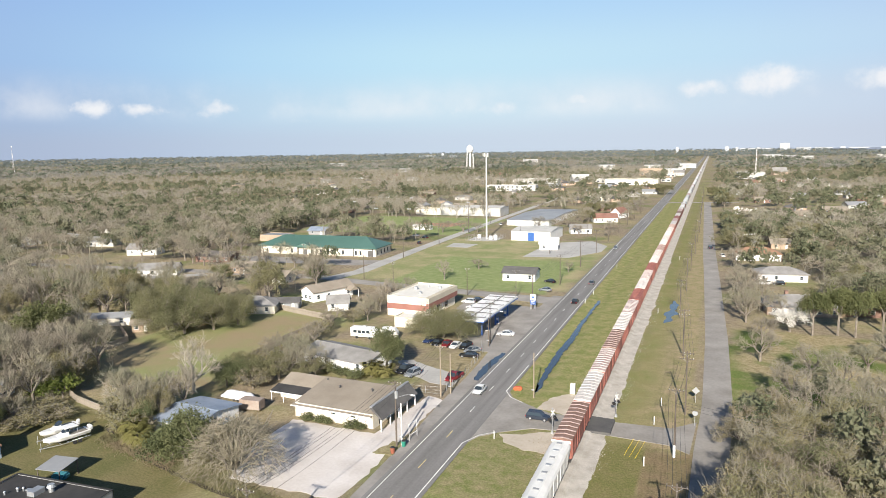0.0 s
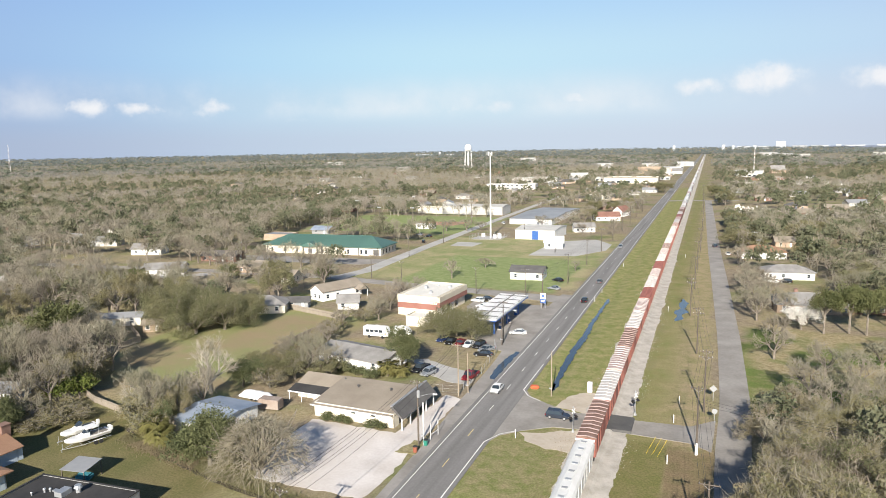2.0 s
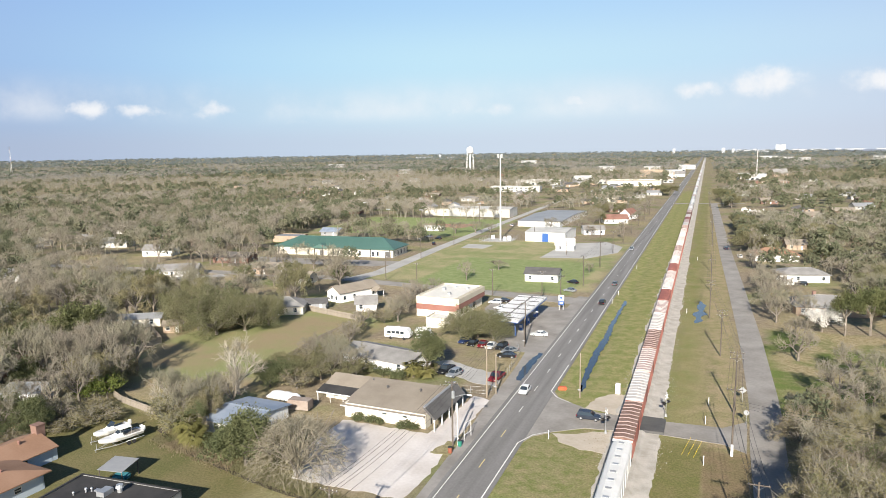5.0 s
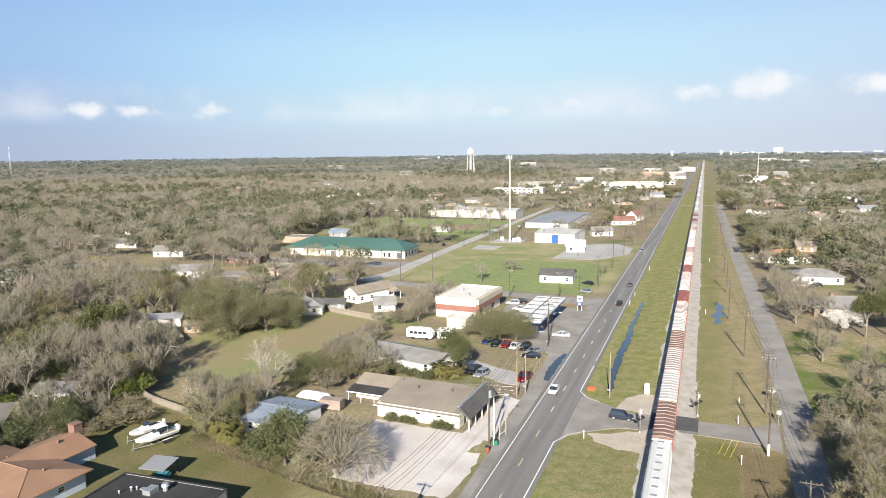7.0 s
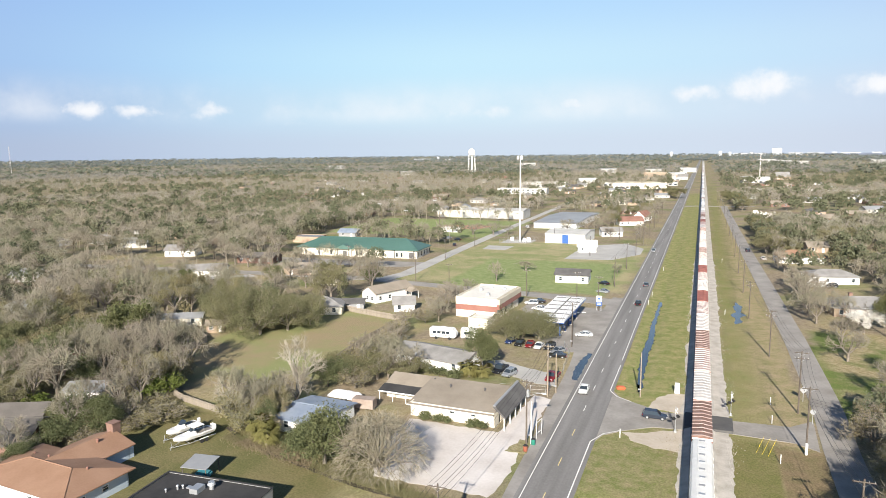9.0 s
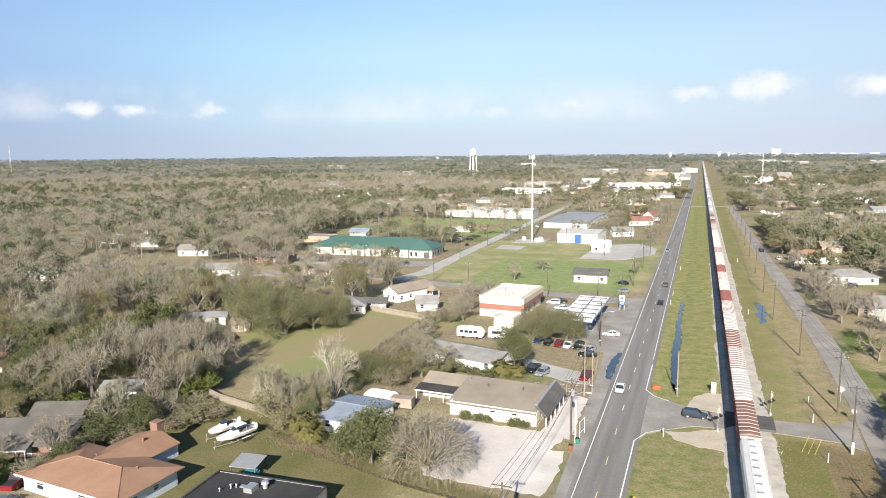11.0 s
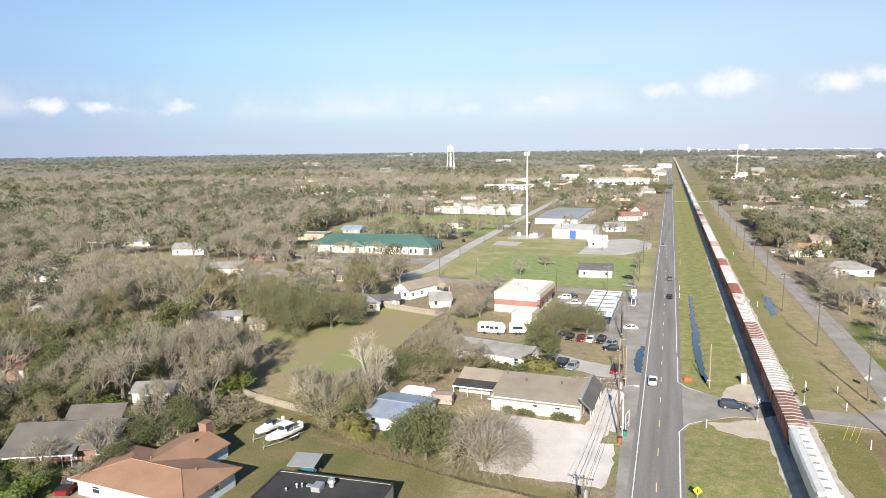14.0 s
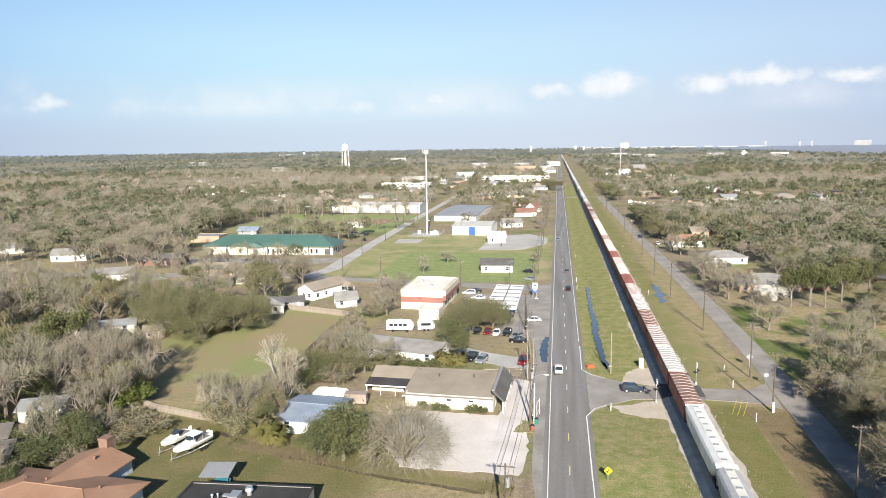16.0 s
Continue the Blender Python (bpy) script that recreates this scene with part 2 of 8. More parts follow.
MEMBRANE = material("white_roof_membrane", (0.62, 0.59, 0.53), (0.74, 0.71, 0.65), 0.8, fine=1.5, coarse=0.15)
GREENROOF = material("green_standing_seam_metal", (0.065, 0.135, 0.11), (0.085, 0.165, 0.14), 0.5, 0.1, fine=0.9, coarse=0.06, bump=0.04)
BLUEROOF = material("blue_grey_metal_sheet", (0.25, 0.30, 0.38), (0.36, 0.41, 0.49), 0.5, 0.25, fine=1.5, coarse=0.3)
GREYMETAL = material("grey_metal_sheet", (0.27, 0.275, 0.28), (0.36, 0.365, 0.37), 0.55, 0.2, fine=1.2, coarse=0.1)
REDBAND = material("dull_red_paint", (0.245, 0.105, 0.08), (0.31, 0.145, 0.115), 0.7, fine=2)
CREAM = material("tan_fascia_paint", (0.52, 0.46, 0.35), (0.60, 0.54, 0.43), 0.7, fine=2)
BLUE = paint("blue_paint", (0.05, 0.13, 0.38))
WOODFENCE = material("weathered_fence_board", (0.20, 0.165, 0.13), (0.32, 0.28, 0.23), 0.9, fine=6, coarse=1.2, per_piece=0.3)
POLEWOOD = material("grey_pole_wood", (0.085, 0.068, 0.055), (0.15, 0.125, 0.10), 0.9, fine=6)
PALEPOLE = material("pale_pole_wood", (0.24, 0.195, 0.145), (0.33, 0.275, 0.21), 0.9, fine=6)
BARK = material("grey_bark", (0.15, 0.125, 0.10), (0.26, 0.225, 0.185), 0.95, fine=6, coarse=1.0)
BARK_PALE = material("pale_smooth_bark", (0.30, 0.27, 0.22), (0.42, 0.385, 0.33), 0.9, fine=4, coarse=0.8)
TWIG = leaf_material("bare_twigs", (0.20, 0.172, 0.13), (0.34, 0.30, 0.24), (0.25, 0.235, 0.165), 0.1)
TWIG_PALE = leaf_material("pale_bare_twigs", (0.33, 0.295, 0.235), (0.45, 0.41, 0.345), (0.38, 0.34, 0.27), 0.1)
LEAF_OAK = leaf_material("live_oak_leaves", (0.125, 0.127, 0.060), (0.21, 0.205, 0.11), (0.235, 0.213, 0.12))
LEAF_DARK = leaf_material("dark_evergreen_leaves", (0.088, 0.102, 0.045), (0.165, 0.176, 0.085), (0.13, 0.138, 0.063))
LEAF_OLIVE = leaf_material("olive_brown_leaves", (0.20, 0.17, 0.09), (0.31, 0.27, 0.16), (0.235, 0.215, 0.11))
LEAF_BRIGHT = leaf_material("fresh_green_leaves", (0.10, 0.135, 0.028), (0.175, 0.20, 0.055), (0.13, 0.16, 0.04))
PINE = leaf_material("pine_needles", (0.09, 0.102, 0.04), (0.165, 0.172, 0.075), (0.145, 0.142, 0.064))
BLOSSOM = leaf_material("white_blossom", (0.62, 0.60, 0.55), (0.82, 0.80, 0.76), (0.74, 0.71, 0.66), 0.2)
FROND = leaf_material("yellow_green_fronds", (0.125, 0.13, 0.04), (0.23, 0.205, 0.075), (0.17, 0.15, 0.055))
TWIG_MID = leaf_material("mid_grey_woods", (0.23, 0.20, 0.16), (0.35, 0.315, 0.265), (0.235, 0.225, 0.165), 0.1, 0.09)
LEAF_MID = leaf_material("mid_evergreen_woods", (0.098, 0.108, 0.062), (0.162, 0.17, 0.102), (0.187, 0.174, 0.115), 0.2, 0.09)
# Far woods: distance haze is put into these greyed and blued base colours.
TWIG_HAZED = leaf_material("haze_greyed_woods", (0.20, 0.19, 0.17), (0.29, 0.275, 0.25), (0.20, 0.20, 0.175), 0.1, 0.03)
LEAF_HAZED = leaf_material("hazed_evergreen_woods", (0.09, 0.105, 0.075), (0.16, 0.172, 0.13), (0.15, 0.155, 0.12), 0.1, 0.03)
PINE_HAZED = leaf_material("far_pine_woods", (0.11, 0.13, 0.128), (0.18, 0.2, 0.19), (0.145, 0.16, 0.155), 0.1, 0.004)


def water_material():
    m = bpy.data.materials.new("standing_water")
    m.use_nodes = True
    n, l = m.node_tree.nodes, m.node_tree.links
    p = n["Principled BSDF"]
    p.inputs["Base Color"].default_value = (0.045, 0.06, 0.075, 1)
    p.inputs["Roughness"].default_value, p.inputs["Specular IOR Level"].default_value = 0.1, 0.55
    t, b = n.new("ShaderNodeTexNoise"), n.new("ShaderNodeBump")
    t.inputs["Scale"].default_value = 1.5
    b.inputs["Strength"].default_value, b.inputs["Distance"].default_value = 0.15, 0.02
    l.new(n.new("ShaderNodeNewGeometry").outputs["Position"], t.inputs["Vector"])
    l.new(t.outputs[0], b.inputs["Height"])
    l.new(b.outputs[0], p.inputs["Normal"])
    return m


WATER = water_material()


# ---------------------------------------------------------------- building blocks
def box(bm, a, b):
    x0, y0, z0 = a
    x1, y1, z1 = b
    v = [bm.verts.new(p) for p in ((x0, y0, z0), (x1, y0, z0), (x1, y1, z0), (x0, y1, z0), (x0, y0, z1), (x1, y0, z1), (x1, y1, z1), (x0, y1, z1))]
    for f in ((3, 2, 1, 0), (4, 5, 6, 7), (0, 1, 5, 4), (1, 2, 6, 5), (2, 3, 7, 6), (3, 0, 4, 7)):
        bm.faces.new([v[i] for i in f])
    return bm


def tube(bm, p, q, r0, r1=None, n=8):
    p, q = Vector(p), Vector(q)
    r1 = r0 if r1 is None else r1
    d = (q - p).normalized()
    u = d.orthogonal().normalized()
    w = d.cross(u)
    ring = [[bm.verts.new(c + (u * math.cos(k * math.tau / n) + w * math.sin(k * math.tau / n)) * r) for k in range(n)] for c, r in ((p, r0), (q, r1))]
    for k in range(n):
        bm.faces.new((ring[0][k], ring[0][(k + 1) % n], ring[1][(k + 1) % n], ring[1][k]))
    bm.faces.new(ring[0][::-1])
    bm.faces.new(ring[1])
    return bm


def loft(bm, rings, cap=True):
    """Closed rings of equal count, joined one to the next."""
    vs = [[bm.verts.new(p) for p in r] for r in rings]
    n = len(vs[0])
    for a, b in zip(vs, vs[1:]):
        for k in range(n):
            bm.faces.new((a[k], a[(k + 1) % n], b[(k + 1) % n], b[k]))
    if cap:
        bm.faces.new(vs[0][::-1])
        bm.faces.new(vs[-1])
    return bm


def prism(bm, outline, a, b, axis="y"):
    """An outline drawn across an axis and pulled along it from a to b."""
    def at(u, v, w):
        return {"y": (u, w, v), "x": (w, u, v), "z": (u, v, w)}[axis]
    loft(bm, [[at(u, v, w) for u, v in outline] for w in (a, b)])
    return bm


def smooth_edges(bm, width, segments=2):
    bmesh.ops.recalc_face_normals(bm, faces=bm.faces)
    sharp = [e for e in bm.edges if len(e.link_faces) == 2 and e.calc_face_angle(0) > 0.5]
    bmesh.ops.bevel(bm, geom=sharp, offset=width, segments=segments, affect="EDGES", clamp_overlap=True)
    return bm


def mesh_of(name, bm, mat, soft=False):
    bmesh.ops.recalc_face_normals(bm, faces=bm.faces)
    me = bpy.data.meshes.new(name)
    bm.to_mesh(me)
    bm.free()
    me.materials.append(mat)
    if soft:
        me.shade_smooth()
    return me


def part(name, bm, mat, parent, label="", m=None, soft=False):
    ob = new(name, mesh_of(name, bm, mat, soft) if isinstance(bm, bmesh.types.BMesh) else bm)
    ob.parent = parent
    if m is not None:
        ob.matrix_basis = m
    return tagged(ob, label)


def thing(name, label, category, m, group="", kind=""):
    ob = new(name)
    ob.matrix_basis = m
    return tagged(ob, label, category, group, kind)


def solo(name, bm, mat, label, category, m=None, group="", kind="", soft=False):
    ob = new(name, mesh_of(name, bm, mat, soft) if isinstance(bm, bmesh.types.BMesh) else bm)
    if m is not None:
        ob.matrix_basis = m
    return tagged(ob, label, category, group, kind)


def B():
    return bmesh.new()


def raw_mesh(name, verts, faces, mat):
    me = bpy.data.meshes.new(name)
    me.from_pydata(verts.tolist() if hasattr(verts, "tolist") else verts, [], faces.tolist() if hasattr(faces, "tolist") else faces)
    me.materials.append(mat)
    return me


# ---------------------------------------------------------------- land
def land(x, y):
    """Height of the ground: flat, with a shallow ditch beside the road, rising gently far out."""
    r = math.hypot(x, y)
    z = 0.0 if r < 2000 else 15.0 * ((r - 2000) / 2900) ** 2
    if 60 < y < 900:
        d = abs(x - ditch_x(y))
        if d < 3.0:
            z -= 0.55 * (1 - d / 3.0) ** 1.0 * min(1, max(0, (y - 146) / 8))
    return z


def bay_shore(a):
    """Distance of the bay's near shore in the compass direction a, in degrees from north."""
    if a < 6.5 or a > 48:
        return 1e9
    for (a0, r0), (a1, r1) in zip(SHORE, SHORE[1:]):
        if a <= a1:
            return r0 + (r1 - r0) * (a - a0) / (a1 - a0)
    return SHORE[-1][1]


SHORE = [(6.5, 4780), (12, 3900), (16, 3200), (21, 2600), (30, 2350), (48, 2250)]


def ditch_x(y):
    return 8.2 - 0.004 * (y - 150)


def road_x(y):
    return -0.003 * (y - 110)


def rail_x(y):
    return 21.1 - 0.0062 * (y - 130)


def street_x(y):
    knots = ((-200, 43), (100, 42.4), (130, 42.8), (152, 43.7), (201, 43.4), (280, 41.7), (349, 40.0), (467, 37.9), (800, 32.5), (2000, 22))
    for (a, u), (b, v) in zip(knots, knots[1:]):
        if y <= b:
            s = (y - a) / (b - a)
            return u + (v - u) * s
    return 22


def ground_sheet():
    xs = sorted({*np.linspace(-5200, 5200, 27), *np.linspace(-600, 600, 25), *np.arange(4.0, 12.6, 0.7)})
    ys = sorted({*np.linspace(-1500, 5300, 30), *np.linspace(-100, 700, 33), *np.linspace(140, 300, 40)})
    v = [(x, y, land(x, y)) for y in ys for x in xs]
    w = len(xs)
    f = [(j * w + i, j * w + i + 1, (j + 1) * w + i + 1, (j + 1) * w + i) for j in range(len(ys) - 1) for i in range(w - 1)]
    ob = new("ground", raw_mesh("ground", v, f, GRASS))
    ob.data.shade_smooth()
    tagged(ob, "flat winter grassland, straw and green in patches", "ground", kind="structure")


ground_sheet()


def ribbon(name, line, left, right, z, mat, label, category, thick=0.05, ys=None, kind="structure"):
    """A strip of paving along a line x(y), from left to right of it."""
    bm = B()
    ys = ys or list(np.linspace(-150, 700, 60)) + list(np.linspace(750, 4200, 30))
    rings = []
    for y in ys:
        c, h = line(y), land(0, y)
        rings.append([(c + left, y, h - 0.3), (c + right, y, h - 0.3), (c + right, y, h + z), (c + left, y, h + z)])
    loft(bm, rings)
    return solo(name, bm, mat, label, category, kind=kind)


road = ribbon("road", road_x, -4.1, 4.1, 0.10, ASPHALT, "two-lane highway of worn grey asphalt", "road")


def sheet(name, outline, z, mat, label, category, kind="structure"):
    """A flat slab with any outline, its top at z and its sides run into the ground."""
    area = sum(ax * by - bx * ay for (ax, ay), (bx, by) in zip(outline, outline[1:] + outline[:1]))
    pts = list(outline) if area > 0 else list(outline)[::-1]
    n = len(pts)
    v = [(x, y, z) for x, y in pts] + [(x, y, -0.2) for x, y in pts]
    f = []
    for a, b, c in tessellate_polygon([[Vector((x, y, 0)) for x, y in pts]]):
        turn = (pts[b][0] - pts[a][0]) * (pts[c][1] - pts[a][1]) - (pts[c][0] - pts[a][0]) * (pts[b][1] - pts[a][1])
        f.append((a, b, c) if turn > 0 else (a, c, b))
    f += [(n + k, n + (k + 1) % n, (k + 1) % n, k) for k in range(n)]
    ob = new(name, raw_mesh(name, v, f, mat))
    return tagged(ob, label, category, "", kind)


def ragged(outline, step=2.0, amount=0.5, seed=1):
    """The outline with its sides broken up, as gravel and turf run into each other."""
    rnd = random.Random(seed)
    out = []
    for (ax, ay), (bx, by) in zip(outline, outline[1:] + outline[:1]):
        n = max(1, int(math.hypot(bx - ax, by - ay) / step))
        for k in range(n):
            s = k / n
            out.append((ax + (bx - ax) * s + rnd.uniform(-amount, amount), ay + (by - ay) * s + rnd.uniform(-amount, amount)))
    return out


def road_markings():
    bm = B()
    for side in (-3.25, 3.35):
        bm = B()
        ys = [-150, *np.linspace(0, 700, 30), 1500, 2500]
        for a, b in zip(ys, ys[1:]):
            if side > 0 and a < 133 < b or side > 0 and 120 < a < 145:
                continue
            p = [(road_x(a) + side - 0.08, a), (road_x(a) + side + 0.08, a), (road_x(b) + side + 0.08, b), (road_x(b) + side - 0.08, b)]
            bm.faces.new([bm.verts.new((x, y, 0.104 + land(0, y))) for x, y in p])
        part("edge_line", bm, PAINT_WHITE, road, "white edge line")
    bm = B()
    for a, b in (((3.35, 120.5), (3.35, 96.0)), ((3.35, 120.5), (5.0, 124.5)), ((5.0, 124.5), (7.5, 126.8)), ((3.25, 147), (3.3, 165)), ((3.3, 147), (5.0, 144.0)), ((5.0, 144.0), (8.0, 142.0))):
        d = (Vector(b) - Vector(a)).normalized()
        w = Vector((-d.y, d.x)) * 0.1
        bm.faces.new([bm.verts.new((*(Vector(p) + s * w), 0.107)) for p, s in ((a, -1), (a, 1), (b, 1), (b, -1))])
    part("edge_line", bm, PAINT_WHITE, road, "white edge line curving into the side road")
    dash = B()
    dash.faces.new([dash.verts.new(p) for p in ((-0.07, 0, 0), (0.07, 0, 0), (0.07, 3.05, 0), (-0.07, 3.05, 0))])
    me, me2 = mesh_of("centre_dash", dash, PAINT_YELLOW), None
    for k in range(-6, 50):
        y = 100.4 - 3.05 + 12.19 * k
        if k == 3:
            me2 = me.copy()
            me2.materials[0] = PAINT_WHITE
        part("centre_dash", me if k < 3 else me2, None, road, m=pose(road_x(y), y, 0.105))


road_markings()
street = ribbon("street", street_x, -2.75, 2.75, 0.06, ASPHALT_OLD, "narrow side street of pale grey asphalt", "street", ys=list(np.linspace(-150, 655, 90)))
sheet("crossing_road", [(3.5, 119.5), (5.0, 124), (8, 127), (13, 130.5), (26, 132.0), (36, 131.4), (39.5, 129), (40.2, 143), (36, 138.7), (27, 138.3), (14, 138.6), (9, 141.5), (5.5, 144), (3.5, 148)], 0.08, ASPHALT_OLD,
      "asphalt road across the railway", "road")
sheet("crossing_deck", [(18.2, 131.6), (26.4, 132.0), (26.4, 138.4), (18.2, 138.8)], 0.56, ASPHALT_DARK, "dark asphalt deck of the level crossing", "pavement")
sheet("roadside_apron", [(-3.9, 88), (-3.9, 240), (-8, 240), (-9, 205), (-9.5, 180), (-8.0, 162), (-7.5, 150), (-7.2, 135), (-6.3, 121), (-5.6, 96), (-4.6, 88)], 0.07, ASPHALT_OLD, "patched grey paved shoulder along the highway", "pavement")
sheet("gravel_lot", ragged([(-26, 96.5), (-7.5, 96.5), (-6.6, 104), (-7.4, 116), (-7.2, 138), (-11, 139), (-12.5, 119.0), (-30, 119.5), (-30, 103)], 1.5, 0.35, 3), 0.035, GRAVEL, "pale crushed gravel parking lot", "gravel lot")
sheet("gas_forecourt", [(-6, 172), (-8.8, 205), (-8.5, 222), (-24, 222), (-33, 222), (-33, 214), (-22, 184), (-12, 172)], 0.05, ASPHALT_OLD, "stained asphalt forecourt of the gas station", "pavement")
sheet("parking_strip", ragged([(-8.6, 146), (-8.6, 153.5), (-16, 156), (-24, 160), (-27, 158), (-22, 151.5), (-14, 147)], 1.5, 0.3, 5), 0.04, CONCRETE, "pale concrete driveway and parking strip", "pavement")
sheet("cross_street", [(-4, 227), (-4, 237), (-40, 240.5), (-88, 246), (-104, 250), (-160, 246), (-260, 236), (-260, 229), (-160, 239), (-104, 242), (-88, 239), (-40, 233.5)], 0.045, ASPHALT_OLD, "grey asphalt cross street", "street")
sheet("school_street", [(-95, 243), (-90.5, 262), (-93.5, 330), (-97, 480), (-100, 700), (-105, 700), (-102, 480), (-99.5, 330), (-97.5, 262), (-102, 243)], 0.055, CONCRETE, "pale concrete street beside the school", "street")
sheet("school_parking", [(-176, 283), (-104, 289), (-97, 290), (-97, 280), (-104, 274), (-176, 268)], 0.045, ASPHALT_OLD, "asphalt parking area in front of the school", "pavement")
sheet("tower_pad", [(-84, 364), (-68, 366), (-68, 380), (-84, 379)], 0.05, CONCRETE, "pale gravel pad at the foot of the mast", "pavement")
sheet("pad_slab", [(-86, 338), (-74, 338), (-73, 352), (-87, 352)], 0.04, CONCRETE, "bare concrete slab in the grass", "pavement")
sheet("shop_lot", [(-40, 318), (-19, 321), (-8, 342), (-8, 362), (-18, 378), (-38, 366)], 0.045, CONCRETE, "cracked pale concrete lot", "pavement")
sheet("far_crossing_road", [(-4, 640), (60, 652), (60, 658), (-4, 648)], 0.08, ASPHALT_OLD, "side road across the railway", "road")
sheet("sandy_shoulder", ragged([(11.5, 140.5), (18.2, 138.6), (18.6, 150), (15.5, 150), (12.5, 146)], 1.2, 0.4, 7), 0.03, DIRT, "bare sandy earth beside the crossing", "earth")
sheet("sandy_shoulder", ragged([(8.2, 126), (18.4, 131.0), (18.4, 121), (13.5, 121.5), (10.0, 123.2)], 1.2, 0.4, 8), 0.03, DIRT, "bare sandy earth beside the crossing", "earth")
sheet("ball_field_dirt", ragged([(-148, 424), (-116, 423), (-112, 446), (-146, 440)], 2, 0.5, 9), 0.03, material("red_infield_clay", (0.34, 0.17, 0.11), (0.42, 0.24, 0.16), 0.95, world_space=True), "red clay infield of the ball ground", "earth")


def puddle(name, outline, z, label, seed):
    bm = B()
    prism(bm, ragged(outline, 1.2, 0.28, seed), z - 0.1, z, "z")
    bmesh.ops.triangulate(bm, faces=[f for f in bm.faces if len(f.verts) > 4])
    return solo(name, bm, WATER, label, "water", kind="structure")


puddle("ditch_water", [(8.9, 149), (9.4, 149.5), (8.8, 162), (8.6, 178), (9.0, 190), (8.3, 205), (8.2, 238), (7.2, 238), (7.0, 205), (7.3, 190), (6.9, 178), (7.4, 162)], -0.16, "still water standing in the roadside ditch", 4)
puddle("pond", [(29.2, 214), (31.6, 217), (31.0, 222), (32.8, 227), (31.6, 231), (32.4, 238), (30.6, 246), (29.8, 238), (30.2, 230), (28.6, 226), (29.8, 221)], 0.03, "shallow rain water on the grass", 5)
puddle("puddle", [(-4.4, 151), (-5.4, 151.5), (-6.2, 157), (-6.4, 163), (-5.4, 172), (-4.4, 172), (-4.3, 160)], 0.085, "dark wet puddle on the shoulder", 6)


def railway():
    bm = B()
    ys = [-150, *np.linspace(0, 700, 50), *np.linspace(800, 4200, 20)]
    rings = []
    for y in ys:
        c, h = rail_x(y), land(0, y)
        rings.append([(c - 3.1, y, h - 0.2), (c + 5.0, y, h - 0.2), (c + 4.4, y, h + 0.06), (c + 2.3, y, h + 0.16), (c + 1.8, y, h + 0.5), (c - 1.8, y, h + 0.5), (c - 2.9, y, h + 0.05)])
    loft(bm, rings)
    bed = solo("railway_bed", bm, BALLAST, "railway bed of pale crushed stone", "railway", kind="structure")
    for s in (-0.75, 0.75):
        bm = B()
        rings = [[(rail_x(y) + s + u, y, land(0, y) + 0.52 + v) for u, v in ((-0.07, 0), (0.07, 0), (0.035, 0.17), (-0.035, 0.17))] for y in ys]
        loft(bm, rings)
        part("rail", bm, RAIL, bed, "steel rail")


railway()


def drain():
    """A narrow dark drain between the yard and the rough bank."""
    path = [(-60, 104.5), (-54, 100.8), (-47, 98.2), (-40, 96.2), (-31, 93.6), (-22, 92.0), (-12, 90.4)]
    out = [(x, y - 0.45) for x, y in path] + [(x, y + 0.45) for x, y in path[::-1]]
    sheet("drain", ragged(out, 1.5, 0.15, 31), 0.02, material("wet_dark_earth", (0.035, 0.028, 0.02), (0.085, 0.065, 0.045), 0.8, world_space=True), "narrow muddy drain behind the yard", "ditch")


drain()


def gravel_spill(side, y0, y1, seed):
    """Loose stones run out from the railway bed in a ragged edge."""
    rnd = random.Random(seed)
    n = int((y1 - y0) / 0.7)
    rows = []
    for k in range(n + 1):
        y = y0 + (y1 - y0) * k / n
        a = rail_x(y) + (4.0 if side > 0 else -2.6)
        b = a + side * max(0.25, 0.8 + 0.9 * noise.noise((y * 0.13, seed, 0)) + 0.3 * noise.noise((y * 0.6, seed, 4)) + rnd.uniform(-0.1, 0.1))
        rows.append((min(a, b), max(a, b), y))
    v = [(x, y, 0.048) for a, b, y in rows for x in (a, b)]
    f = [(2 * k, 2 * k + 1, 2 * k + 3, 2 * k + 2) for k in range(n)]
    ob = new("gravel_spill", raw_mesh("gravel_spill", v, f, BALLAST))
    tagged(ob, "loose railway gravel spilled over the grass", "gravel", kind="structure")


for side in (-1, 1):
    for y0, y1 in ((60, 130.6), (139.6, 210), (210, 330)):
        gravel_spill(side, y0, y1, 40 + side + y0)


def ballast_stones():
    """Single stones that have rolled from the bed into the grass."""
    rng = np.random.default_rng(17)
    n = 4500
    side = np.where(rng.random(n) < 0.5, -1, 1)
    y = 70 + 230 * rng.random(n) ** 1.3
    off = np.where(side < 0, 2.6, 4.0) + np.abs(rng.normal(0, 0.8, n)) * (1 + 0.7 * np.sin(y * 0.21))
    keep = (y < 130) | (y > 140)
    c = np.stack([21.1 - 0.0062 * (y - 130) + side * off, y, np.full(n, 0.03)], 1)[keep]
    r = rng.uniform(0.035, 0.09, (len(c), 1))
    a = rng.uniform(0, math.tau, (len(c), 1))
    ring = [c + np.concatenate([np.cos(a + k * 1.57) * r, np.sin(a + k * 1.57) * r, 0 * r], 1) for k in range(4)]
    top = c + np.concatenate([rng.normal(0, 0.02, (len(c), 2)), r * 0.9], 1)
    v = np.stack([*ring, top], 1).reshape(-1, 3)
    i = np.arange(len(c))[:, None] * 5
    f = np.concatenate([i + np.array([[k, (k + 1) % 4, 4]]) for k in range(4)])
    ob = new("ballast_stones", raw_mesh("ballast_stones", v, f, BALLAST))
    tagged(ob, "loose ballast stones strewn in the grass", "stones", kind="stuff")


